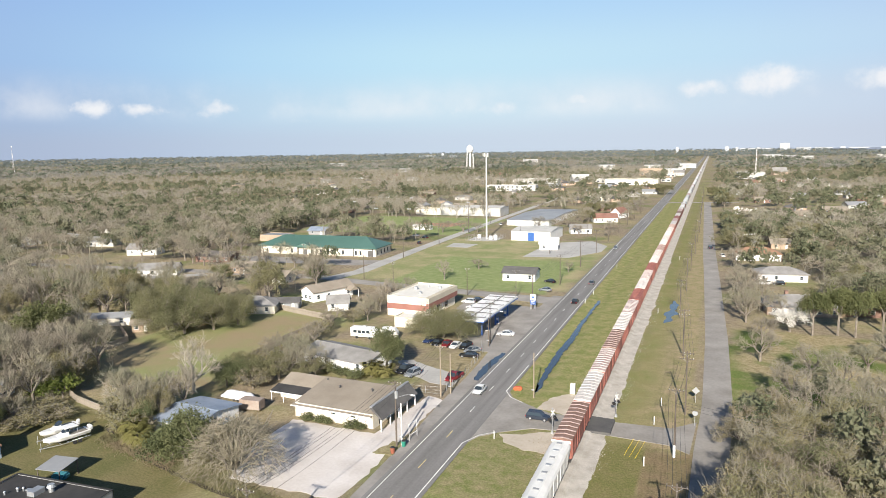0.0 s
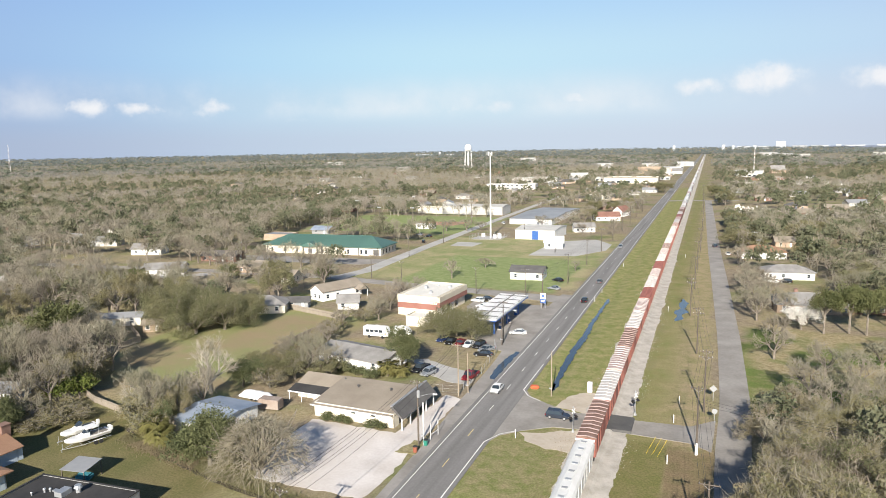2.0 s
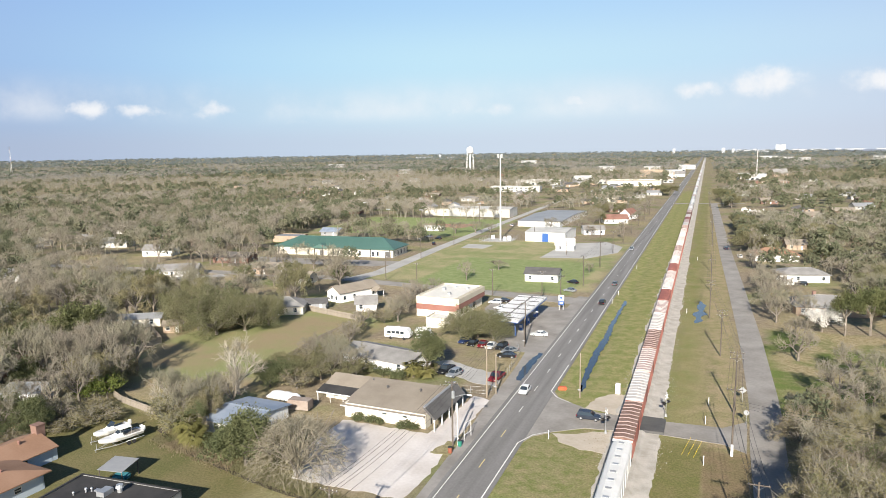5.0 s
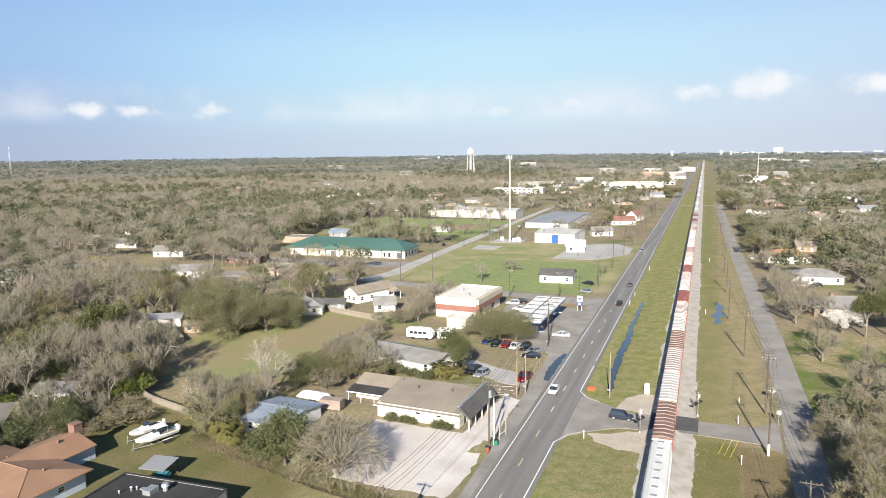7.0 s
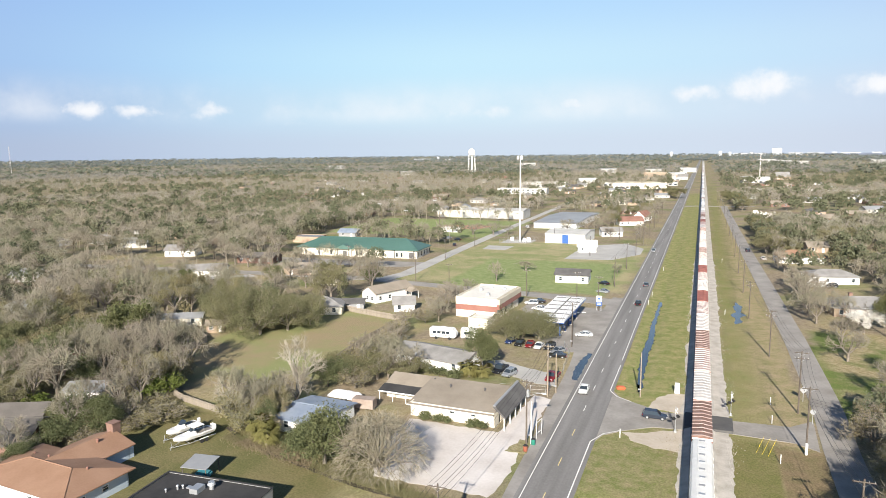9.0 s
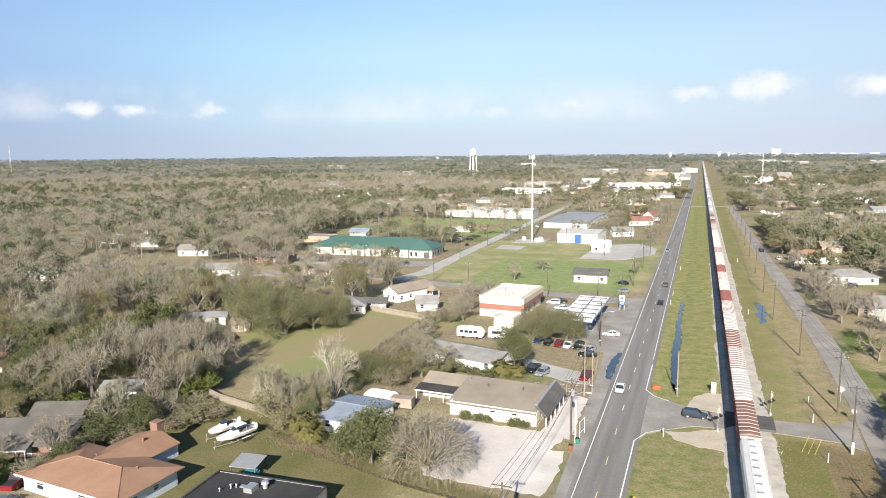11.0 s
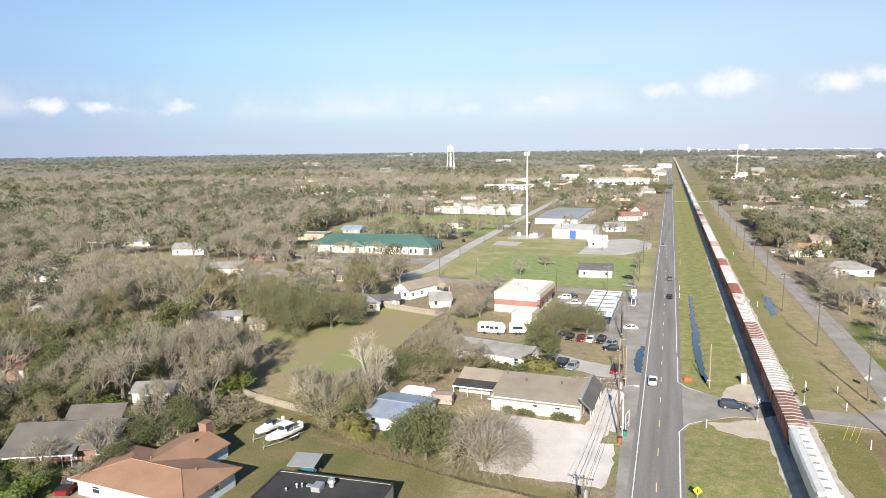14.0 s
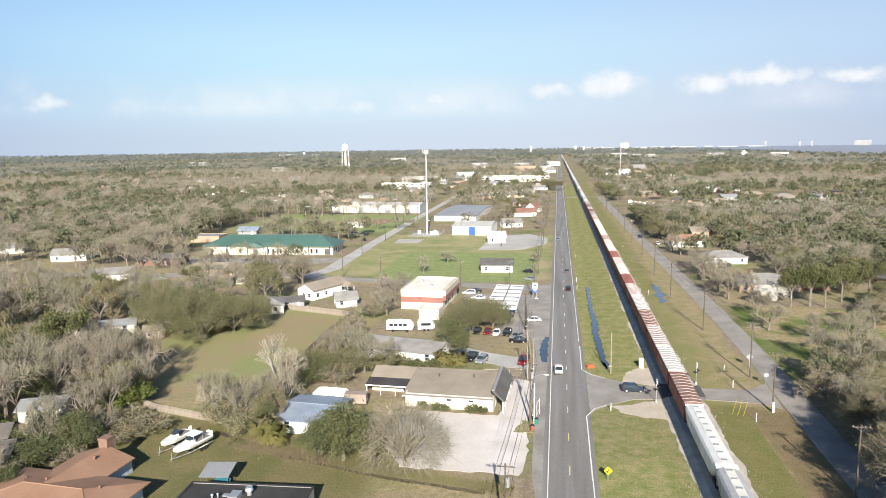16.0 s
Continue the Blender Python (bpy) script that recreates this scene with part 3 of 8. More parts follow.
ballast_stones()


# ---------------------------------------------------------------- buildings
def wall_panel(bm, length, height, holes, thick=0.2):
    """A wall along x from 0 to length, its outer face at y=0, with openings (x, z, w, h) through it."""
    xs = sorted({0, length, *(v for x, z, w, h in holes for v in (x, x + w))})
    zs = sorted({0, height, *(v for x, z, w, h in holes for v in (z, z + h))})
    for a, b in zip(xs, xs[1:]):
        for c, d in zip(zs, zs[1:]):
            mx, mz = (a + b) / 2, (c + d) / 2
            if not any(x < mx < x + w and z < mz < z + h for x, z, w, h in holes):
                box(bm, (a, 0, c), (b, thick, d))
    bmesh.ops.remove_doubles(bm, verts=bm.verts, dist=0.001)
    return bm


def opening_fill(parent, m, hole, frame_mat, kind):
    """A window with a frame, glazing bar and pane, or a door with its knob, set into an opening."""
    x, z, w, h = hole
    bm = B()
    t = 0.09
    if kind == "door":
        box(bm, (x, 0.06, z), (x + w, 0.12, z + h))
        for k in (0.15, 0.55):
            box(bm, (x + 0.15, 0.04, z + h * k), (x + w - 0.15, 0.06, z + h * (k + 0.3)))
        d = part("door", bm, frame_mat, parent, m=m)
        kb = B()
        tube(kb, (x + w - 0.1, 0.0, z + 1.0), (x + w - 0.1, 0.06, z + 1.0), 0.035)
        part("door_knob", kb, STEEL, d)
        return
    for a, b in (((x - t, -0.04, z - t), (x + w + t, 0.1, z)), ((x - t, -0.03, z + h), (x + w + t, 0.1, z + h + t)), ((x - t, -0.03, z), (x, 0.1, z + h)), ((x + w, -0.03, z), (x + w + t, 0.1, z + h)), ((x, 0.03, z + h / 2 - 0.03), (x + w, 0.1, z + h / 2 + 0.03))):
        box(bm, a, b)
    f = part("window", bm, frame_mat, parent, m=m)
    g = B()
    box(g, (x, 0.08, z), (x + w, 0.1, z + h))
    part("pane", g, GLASS, f)


def walls_of(t, L, D, H, mat, holes, frame_mat):
    """Four walls round the thing's middle. holes: side -> [(kind, x, z, w, h)], sides f(ront), b(ack), l(eft), r(ight)."""
    sides = {"f": (pose(-L / 2, -D / 2, 0), L), "b": (pose(L / 2, D / 2, 0, 0, 0, 180), L), "l": (pose(-L / 2, D / 2, 0, 0, 0, -90), D), "r": (pose(L / 2, -D / 2, 0, 0, 0, 90), D)}
    for s, (m, length) in sides.items():
        hs = holes.get(s, [])
        bm = wall_panel(B(), length, H, [h[1:] for h in hs])
        if s in "lr":
            bmesh.ops.translate(bm, vec=(0, 0, 0), verts=bm.verts)
        part("wall", bm, mat, t, m=m)
        for kind, *h in hs:
            opening_fill(t, m, h, frame_mat, kind)


def gable_roof(t, L, D, eave, ridge, mat, over=0.5, thick=0.18, wall_mat=None):
    e = eave - over * (ridge - eave) / (D / 2)
    for s in (-1, 1):
        bm = B()
        prism(bm, [(s * (D / 2 + over), e), (0, ridge), (0, ridge + thick), (s * (D / 2 + over), e + thick)], -L / 2 - over, L / 2 + over, "x")
        part("roof", bm, mat, t)
    bm = B()
    prism(bm, [(-0.2, ridge + thick - 0.04), (0.2, ridge + thick - 0.04), (0, ridge + thick + 0.07)], -L / 2 - over, L / 2 + over, "x")
    part("ridge_cap", bm, mat, t)
    if wall_mat:
        for x in (-L / 2, L / 2 - 0.2):
            bm = B()
            prism(bm, [(-D / 2, eave - 0.02), (D / 2, eave - 0.02), (0, ridge - 0.02)], x, x + 0.2, "x")
            part("gable", bm, wall_mat, t)


def hip_roof(t, L, D, eave, ridge, mat, over=0.6, thick=0.18, hipped=None):
    """Four slopes; the ridge is drawn in by half the depth at each end."""
    a, b = L / 2 + over, D / 2 + over
    r = max(0.2, L / 2 - (D / 2 if hipped is None else hipped))
    bm = B()
    lo = [(-a, -b, eave), (a, -b, eave), (a, b, eave), (-a, b, eave)]
    mid = [(x, y, z + thick) for x, y, z in lo]
    v0, v1 = [bm.verts.new(p) for p in lo], [bm.verts.new(p) for p in mid]
    p, q = bm.verts.new((-r, 0, ridge + thick)), bm.verts.new((r, 0, ridge + thick))
    bm.faces.new(v0[::-1])
    for k in range(4):
        bm.faces.new((v0[k], v0[(k + 1) % 4], v1[(k + 1) % 4], v1[k]))
    bm.faces.new((v1[0], v1[1], q, p))
    bm.faces.new((v1[1], v1[2], q))
    bm.faces.new((v1[2], v1[3], p, q))
    bm.faces.new((v1[3], v1[0], p))
    part("roof", bm, mat, t)
    bm = B()
    for u, w in ((p_, q_) for p_, q_ in (((-r, 0, ridge + thick), (r, 0, ridge + thick)), ((-a, -b, eave + thick), (-r, 0, ridge + thick)), ((a, -b, eave + thick), (r, 0, ridge + thick)))):
        tube(bm, u, w, 0.09, n=5)
    part("ridge_cap", bm, mat, t)


def vents(t, spots, mat=STEEL):
    for x, y, z, s in spots:
        bm = B()
        tube(bm, (x, y, z - 0.2), (x, y, z + s), s * 0.35, n=8)
        tube(bm, (x, y, z + s), (x, y, z + s * 1.35), s * 0.6, s * 0.35, n=8)
        part("roof_vent", bm, mat, t)


def chimney(t, x, y, z0, z1, w=0.9):
    bm = B()
    box(bm, (x - w / 2, y - w / 2, z0), (x + w / 2, y + w / 2, z1))
    box(bm, (x - w / 2 - 0.1, y - w / 2 - 0.1, z1), (x + w / 2 + 0.1, y + w / 2 + 0.1, z1 + 0.15))
    part("chimney", bm, BRICK, t, "brick chimney")


def house(label, x, y, rz, L, D, eave, ridge, wall_mat, roof_mat, hip=False, holes=None, group="", frame_mat=None, over=0.5, category="house", name="house"):
    t = thing(name, label, category, pose(x, y, 0, 0, 0, rz), group)
    if holes is None:
        n = max(2, int(L / 4))
        holes = {"f": [("window", L * (k + 0.5) / n - 0.5, 0.9, 1.0, 1.25) for k in range(n) if k != n // 2] + [("door", L * (n // 2 + 0.5) / n - 0.45, 0.05, 0.9, 2.05)],
                 "l": [("window", D * 0.3, 0.9, 1.0, 1.2), ("window", D * 0.65, 0.9, 1.0, 1.2)], "r": [("window", D * 0.4, 0.9, 1.0, 1.2)]}
    walls_of(t, L, D, eave, wall_mat, holes, frame_mat or WHITE)
    if hip:
        hip_roof(t, L, D, eave, ridge, roof_mat, over)
    else:
        gable_roof(t, L, D, eave, ridge, roof_mat, over, wall_mat=wall_mat)
    return t


def flat_building(label, x, y, rz, L, D, H, wall_mat, roof_mat, holes=None, parapet=0.5, category="building", name="building", group=""):
    t = thing(name, label, category, pose(x, y, 0, 0, 0, rz), group)
    walls_of(t, L, D, H, wall_mat, holes or {}, WHITE)
    bm = B()
    box(bm, (-L / 2 + 0.2, -D / 2 + 0.2, H - parapet - 0.2), (L / 2 - 0.2, D / 2 - 0.2, H - parapet))
    part("roof", bm, roof_mat, t)
    bm = B()
    for a, b in (((-L / 2 - 0.06, -D / 2 - 0.06, H), (L / 2 + 0.06, -D / 2 + 0.26, H + 0.08)), ((-L / 2 - 0.06, D / 2 - 0.26, H), (L / 2 + 0.06, D / 2 + 0.06, H + 0.08)), ((-L / 2 - 0.06, -D / 2 + 0.26, H), (-L / 2 + 0.26, D / 2 - 0.26, H + 0.08)), ((L / 2 - 0.26, -D / 2 + 0.26, H), (L / 2 + 0.06, D / 2 - 0.26, H + 0.08))):
        box(bm, a, b)
    part("parapet_cap", bm, CREAM if wall_mat is OFFWHITE else TAR if roof_mat is TAR else wall_mat, t)
    return t


def roadside_shop():
    """Long cream shop with a low brown roof and a dark sloping false front towards the highway."""
    t = thing("roadside_shop", "long cream-painted shop with weathered brown shingle roof", "building", pose(-22.0, 127.4, 0, 0, 0, -2))
    L, D, H = 17.0, 13.0, 2.7
    holes = {"f": [("window", 8.2, 1.7, 0.7, 0.45), ("window", 12.4, 1.7, 0.7, 0.45)], "r": [("door", 2.0, 0.05, 1.0, 2.1), ("window", 4.5, 0.8, 2.0, 1.4), ("window", 8.2, 0.8, 2.0, 1.4)]}
    walls_of(t, L, D, H, OFFWHITE, holes, DARK)
    bm = B()
    prism(bm, [(-D / 2 - 0.7, H - 0.25), (D / 2 - 1.2, H + 1.25), (D / 2 + 0.5, H + 0.6), (D / 2 + 0.5, H + 0.42), (D / 2 - 1.2, H + 1.05), (-D / 2 - 0.7, H - 0.42)], -L / 2 - 0.5, L / 2 - 0.1, "x")
    part("roof", bm, SH_BROWN, t)
    bm = B()
    prism(bm, [(-D / 2 - 0.72, H - 0.48), (-D / 2 - 0.62, H - 0.48), (-D / 2 - 0.62, H - 0.25), (-D / 2 - 0.72, H - 0.25)], -L / 2 - 0.5, L / 2 - 0.1, "x")
    part("fascia", bm, WHITE, t)
    bm = B()
    prism(bm, [(L / 2 - 0.1, H + 1.75), (L / 2 + 0.25, H + 1.75), (L / 2 + 2.3, H - 0.35), (L / 2 + 1.9, H - 0.35), (L / 2 - 0.1, H + 1.4)], -D / 2 - 0.8, D / 2 + 0.6, "y")
    part("false_front", bm, SH_DARK, t, "dark sloping shingled false front")
    bm = B()
    box(bm, (L / 2 - 0.15, -D / 2 - 0.9, H + 1.75), (L / 2 + 0.35, D / 2 + 0.65, H + 1.9))
    part("coping", bm, GREYMETAL, t)
    for k in range(5):
        y = -D / 2 - 0.4 + k * (D + 0.6) / 4
        bm = B()
        box(bm, (L / 2 + 1.75, y - 0.1, 0), (L / 2 + 1.95, y + 0.1, H - 0.2))
        part("porch_post", bm, WHITE, t)
    # lower wing with a dark flat roof in front and an open carport
    bm = wall_panel(B(), 9.0, 2.3, [(1.0, 0.9, 1.0, 1.0), (4.0, 0.9, 1.0, 1.0), (6.6, 0.1, 1.6, 1.9)])
    part("wall", bm, OFFWHITE, t, m=pose(-L / 2 - 9.0, 0.8, 0))
    bm = wall_panel(B(), 6.0, 2.3, [])
    part("wall", bm, OFFWHITE, t, m=pose(-L / 2 - 9.0, 6.8, 0, 0, 0, -90))
    bm = B()
    prism(bm, [(0.2, 2.3), (D / 2 - 1.2, H + 1.2), (D / 2, 3.3), (D / 2, 3.1), (D / 2 - 1.2, H + 1.0), (0.2, 2.12)], -L / 2 - 9.4, -L / 2 - 0.52, "x")
    part("roof", bm, SH_BROWN, t)
    bm = B()
    prism(bm, [(-1.7, 2.0), (1.2, 2.62), (1.2, 2.72), (-1.7, 2.1)], -L / 2 - 9.6, -L / 2 - 0.55, "x")
    part("porch_roof", bm, TAR, t, "dark porch roof")
    bm = B()
    box(bm, (-L / 2 - 9.6, -1.78, 1.86), (-L / 2 - 0.55, -1.7, 2.1))
    part("fascia", bm, WHITE, t)
    for x in (-9.4, -6.5, -3.5, -0.9):
        bm = B()
        box(bm, (-L / 2 + x, -1.65, 0), (-L / 2 + x + 0.12, -1.53, 2.0))
        part("porch_post", bm, WHITE, t)
    vents(t, [(-3.5, 1.5, H + 0.75, 0.45), (3.5, 2.0, H + 0.8, 0.45), (-8, 4, H + 0.9, 0.35)], SH_DARK)


roadside_shop()


def store():
    """Two-tone store: cream with a red band, flat pale roof behind a tan parapet."""
    t = flat_building("cream store with a dull red band and flat pale roof", -42.5, 208.5, -3, 13.2, 21, 6.2, OFFWHITE, MEMBRANE,
                      {"f": [], "r": [("window", 3, 0.6, 2.4, 2.0), ("window", 7, 0.6, 2.4, 2.0), ("door", 11, 0.05, 1.1, 2.2), ("window", 13, 0.6, 2.4, 2.0)]}, 0.45, name="store", category="store")
    for a, b, z0, z1, mat, lab in ((0, 0, 4.5, 6.1, CREAM, "tan fascia band"), (0, 0, 2.2, 3.9, REDBAND, "dull red painted band")):
        bm = B()
        L, D = 13.2, 21
        box(bm, (-L / 2 - 0.05, -D / 2 - 0.05, z0), (L / 2 + 0.05, -D / 2 - 0.003, z1))
        part("band", bm, mat, t, lab)
        bm = B()
        box(bm, (L / 2 + 0.003, -D / 2 - 0.05, z0 if mat is CREAM else 3.0), (L / 2 + 0.9, D / 2, z1 if mat is CREAM else 4.45))
        part("awning", bm, REDBAND if mat is not CREAM else CREAM, t)
    for x, y, s in ((-3, 2, 1.0), (1.5, -4, 0.9), (3.5, 6, 0.8), (-1, 7, 0.5)):
        bm = B()
        box(bm, (x - s / 2, y - s / 2, 5.7), (x + s / 2, y + s / 2, 5.7 + s * 0.8))
        box(bm, (x - s * 0.35, y - s * 0.35, 5.7 + s * 0.8), (x + s * 0.35, y + s * 0.35, 5.7 + s * 0.95))
        part("roof_unit", bm, STEEL, t, "rooftop air conditioner")
    t = flat_building("small cream annex with red door", -38.5, 189.5, -3, 6.0, 6.0, 2.9, OFFWHITE, MEMBRANE, {"f": [("door", 1.2, 0.05, 2.2, 2.1)]}, 0.3, name="annex")


store()


def gas_canopy():
    t = thing("gas_canopy", "white gas station canopy with brown ribs and blue posts", "canopy", pose(-17.4, 197.5, 0, 0, 0, -1))
    L, D = 8.6, 31.0
    bm = B()
    box(bm, (-L / 2, -D / 2, 4.55), (L / 2, D / 2, 5.2))
    part("deck", bm, WHITE, t)
    for k in range(6):
        y = -D / 2 + (k + 0.5) * D / 6
        bm = B()
        box(bm, (-L / 2 + 0.3, y - 0.12, 5.2), (L / 2 - 0.3, y + 0.12, 5.36))
        part("roof_rib", bm, SH_DARK, t, "dark brown roof rib")
    bm = B()
    box(bm, (-0.12, -D / 2 + 0.2, 5.2), (0.12, D / 2 - 0.2, 5.34))
    part("roof_rib", bm, SH_DARK, t, "dark brown roof rib")
    for z0, z1, mat, lab in ((4.5, 4.72, BLUE, "blue stripe"), (4.9, 5.25, WHITE, "white fascia")):
        bm = B()
        for a, b in (((-L / 2 - 0.08, -D / 2 - 0.08, z0), (L / 2 + 0.08, -D / 2 - 0.003, z1)), ((L / 2 + 0.003, -D / 2, z0), (L / 2 + 0.08, D / 2, z1)), ((-L / 2 - 0.08, -D / 2, z0), (-L / 2 - 0.003, D / 2, z1))):
            box(bm, a, b)
        part("fascia", bm, mat, t, lab)
    for x in (-2.4, 2.4):
        for k in range(3):
            y = -D / 2 + 4 + k * (D - 8) / 2
            bm = B()
            box(bm, (x - 0.2, y - 0.2, 0), (x + 0.2, y + 0.2, 4.55))
            part("post", bm, BLUE, t, "blue steel post")
    for x in (-2.4, 2.4):
        for y in (-8, 0, 8):
            p = thing("fuel_pump", "blue and white fuel pump under the canopy", "fuel pump", pose(-17.4 + x, 197.5 + y + 1.6, 0.05), "fuel pumps")
            bm = smooth_edges(box(B(), (-0.45, -0.3, 0.15), (0.45, 0.3, 1.9)), 0.05)
            part("cabinet", bm, BLUE, p)
            bm = box(B(), (-0.35, -0.33, 1.0), (0.35, -0.3, 1.7))
            part("display", bm, WHITE, p)
            bm = box(B(), (-0.7, -0.6, 0), (0.7, 0.6, 0.15))
            part("plinth", bm, CONCRETE, p)


gas_canopy()


def school():
    t = thing("school", "long cream school with green metal hip roof", "school", pose(-136.8, 304.8, 0, 0, 0, 3.5))
    L, D, H = 62, 18, 3.8
    f = []
    for x in (3.2, 10.4, 17.0, 30.6, 33.0, 36.6, 39.0, 44.6, 51.4, 53.8):
        f.append(("window", x, 0.7, 0.85, 1.9))
    f += [("door", 23.6, 0.05, 2.2, 2.5), ("door", 58.0, 0.05, 2.8, 2.8)]
    r = [("window", 2 + k * 4, 0.8, 1.0, 1.9) for k in range(5)]
    walls_of(t, L, D, H, OFFWHITE, {"f": f, "r": r}, SH_DARK)
    hip_roof(t, L, D, H, H + 4.2, GREENROOF, 0.9, 0.3, hipped=8.5)
    bm = B()
    for k in range(60):
        x = -L / 2 + 9.5 + k * (L - 19) / 59
        prism(bm, [(-D / 2 - 0.95, H + 0.26), (-0.1, H + 4.44), (-0.1, H + 4.52), (-D / 2 - 0.95, H + 0.34)], x - 0.03, x + 0.03, "x")
    part("roof_seams", bm, GREENROOF, t)
    for k in range(7):
        x = -L / 2 + 0.8 + k * 9.9
        bm = box(B(), (x, -D / 2 - 0.12, 0), (x + 0.5, -D / 2 - 0.003, H))
        part("pilaster", bm, SH_DARK, t, "dark downpipe pilaster")
    bm = prism(B(), [(-4.4, H - 0.2), (4.4, H - 0.2), (4.4, H + 0.1), (0, H + 2.1), (-4.4, H + 0.1)], -D / 2 - 1.6, -D / 2 + 4.5, "y")
    part("entrance_gable", bm, GREENROOF, t, "green gable over the entrance", m=pose(-6.2, 0, 0))
    bm = prism(B(), [(-3.8, H - 0.1), (3.8, H - 0.1), (0, H + 1.65)], -D / 2 - 1.65, -D / 2 - 1.61, "y")
    part("gable_face", bm, GREENROOF, t, m=pose(-6.2, 0, 0))
    for x in (-10, -2.4):
        bm = box(B(), (x - 0.25, -D / 2 - 1.5, 0), (x + 0.25, -D / 2 - 1.0, H - 0.2))
        part("column", bm, OFFWHITE, t)
    flat_building("tan outbuilding with flat roof behind the school", -189, 338, 4, 16, 11, 3.4, TANBRICK, GREYMETAL, {}, 0.2, name="outbuilding", category="shed")
    house("small shed with blue-grey metal roof", -180, 369, 4, 11, 9, 2.6, 4.2, GREYMETAL, BLUEROOF, category="shed", name="shed", over=0.8)


school()
# houses near the highway and along the cross street
h = house("white clapboard house with weathered grey roof", -80.6, 214.6, 67, 16.4, 7.0, 3.4, 5.2, WHITE, SH_BROWN)
bm = prism(B(), [(-1.9, 2.6), (1.9, 2.6), (0, 3.9)], -7.6, -4.5, "y")
part("porch_roof", bm, SH_BROWN, h, m=pose(6, 0, 0))
for x in (4.4, 7.6):
    part("porch_post", box(B(), (x - 0.08, -7.4, 0), (x + 0.08, -7.24, 2.6)), WHITE, h)
house("small white cottage with grey gabled roof", -68.2, 201.0, 26, 6.5, 6.0, 2.5, 4.3, WHITE, SH_GREY)
house("low house with grey shingle hip roof beside the field", -92.5, 190.0, 24, 15, 10, 2.5, 4.6, OFFWHITE, SH_GREY, hip=True)
house("small white house with dark roof on the green lot", -26.3, 266.0, 4, 12.5, 9.5, 3.0, 4.6, WHITE, SH_DARK)
h = house("long white-walled building with flat grey roof", -37.5, 153.0, -12, 19, 9.5, 2.6, 3.9, WHITE, SH_GREY, over=0.6, category="building", name="building")
house("low white building with blue-grey metal roof", -45.8, 111.8, -4, 9.5, 11.5, 2.4, 3.2, WHITE, BLUEROOF, over=0.5, category="building", name="building")
# the yard's neighbours
def orange_house():
    """Ranch house of pale blue siding: a long hipped roof and a lower crossing wing, both rust orange."""
    t = thing("ranch_house", "pale blue ranch house with rust-orange shingle roof", "house", pose(-70.0, 76.5, 0, 0, 0, -4))
    walls_of(t, 20, 10.5, 2.6, LTBLUE, {"f": [("window", 3, 0.9, 1.4, 1.2), ("door", 8, 0.05, 1.0, 2.1), ("window", 12, 0.9, 1.4, 1.2)], "r": [("window", 2.2, 1.2, 1.0, 0.7), ("window", 6, 1.2, 1.0, 0.7)], "b": [("window", 2, 0.9, 1.6, 1.2)]}, WHITE)
    hip_roof(t, 20, 10.5, 2.6, 3.95, SH_ORANGE, 0.8)
    w = B()
    wall_panel(w, 8.6, 2.5, [(1.2, 1.0, 2.4, 0.9)])
    part("wall", w, LTBLUE, t, m=pose(2.3, 4.2, 0, 0, 0, 90))
    w = wall_panel(B(), 8.2, 2.5, [(3, 0.9, 1.4, 1.1)])
    part("wall", w, LTBLUE, t, m=pose(2.3, 12.0, 0, 0, 0, 180))
    bm = prism(B(), [(-6.6, 2.35), (-1.7, 3.95), (3.1, 2.35), (3.1, 2.53), (-1.7, 4.13), (-6.6, 2.53)], 0.5, 12.6, "y")
    part("roof", bm, SH_ORANGE, t)
    bm = prism(B(), [(-5.9, 2.4), (2.4, 2.4), (-1.7, 3.9)], 11.8, 12.0, "y")
    part("gable", bm, LTBLUE, t)
    bm = box(B(), (-10.8, -6.13, 2.5), (10.8, -6.06, 2.8))
    part("fascia", bm, WHITE, t)
    chimney(t, -1.9, 12.6, 0.0, 5.3, 1.5)
    vents(t, [(-0.6, 8.5, 3.7, 0.5), (-2.5, 1.5, 3.8, 0.35), (6.5, 1.2, 3.7, 0.35), (-6.0, 1.6, 3.6, 0.3)], SH_RED)


orange_house()


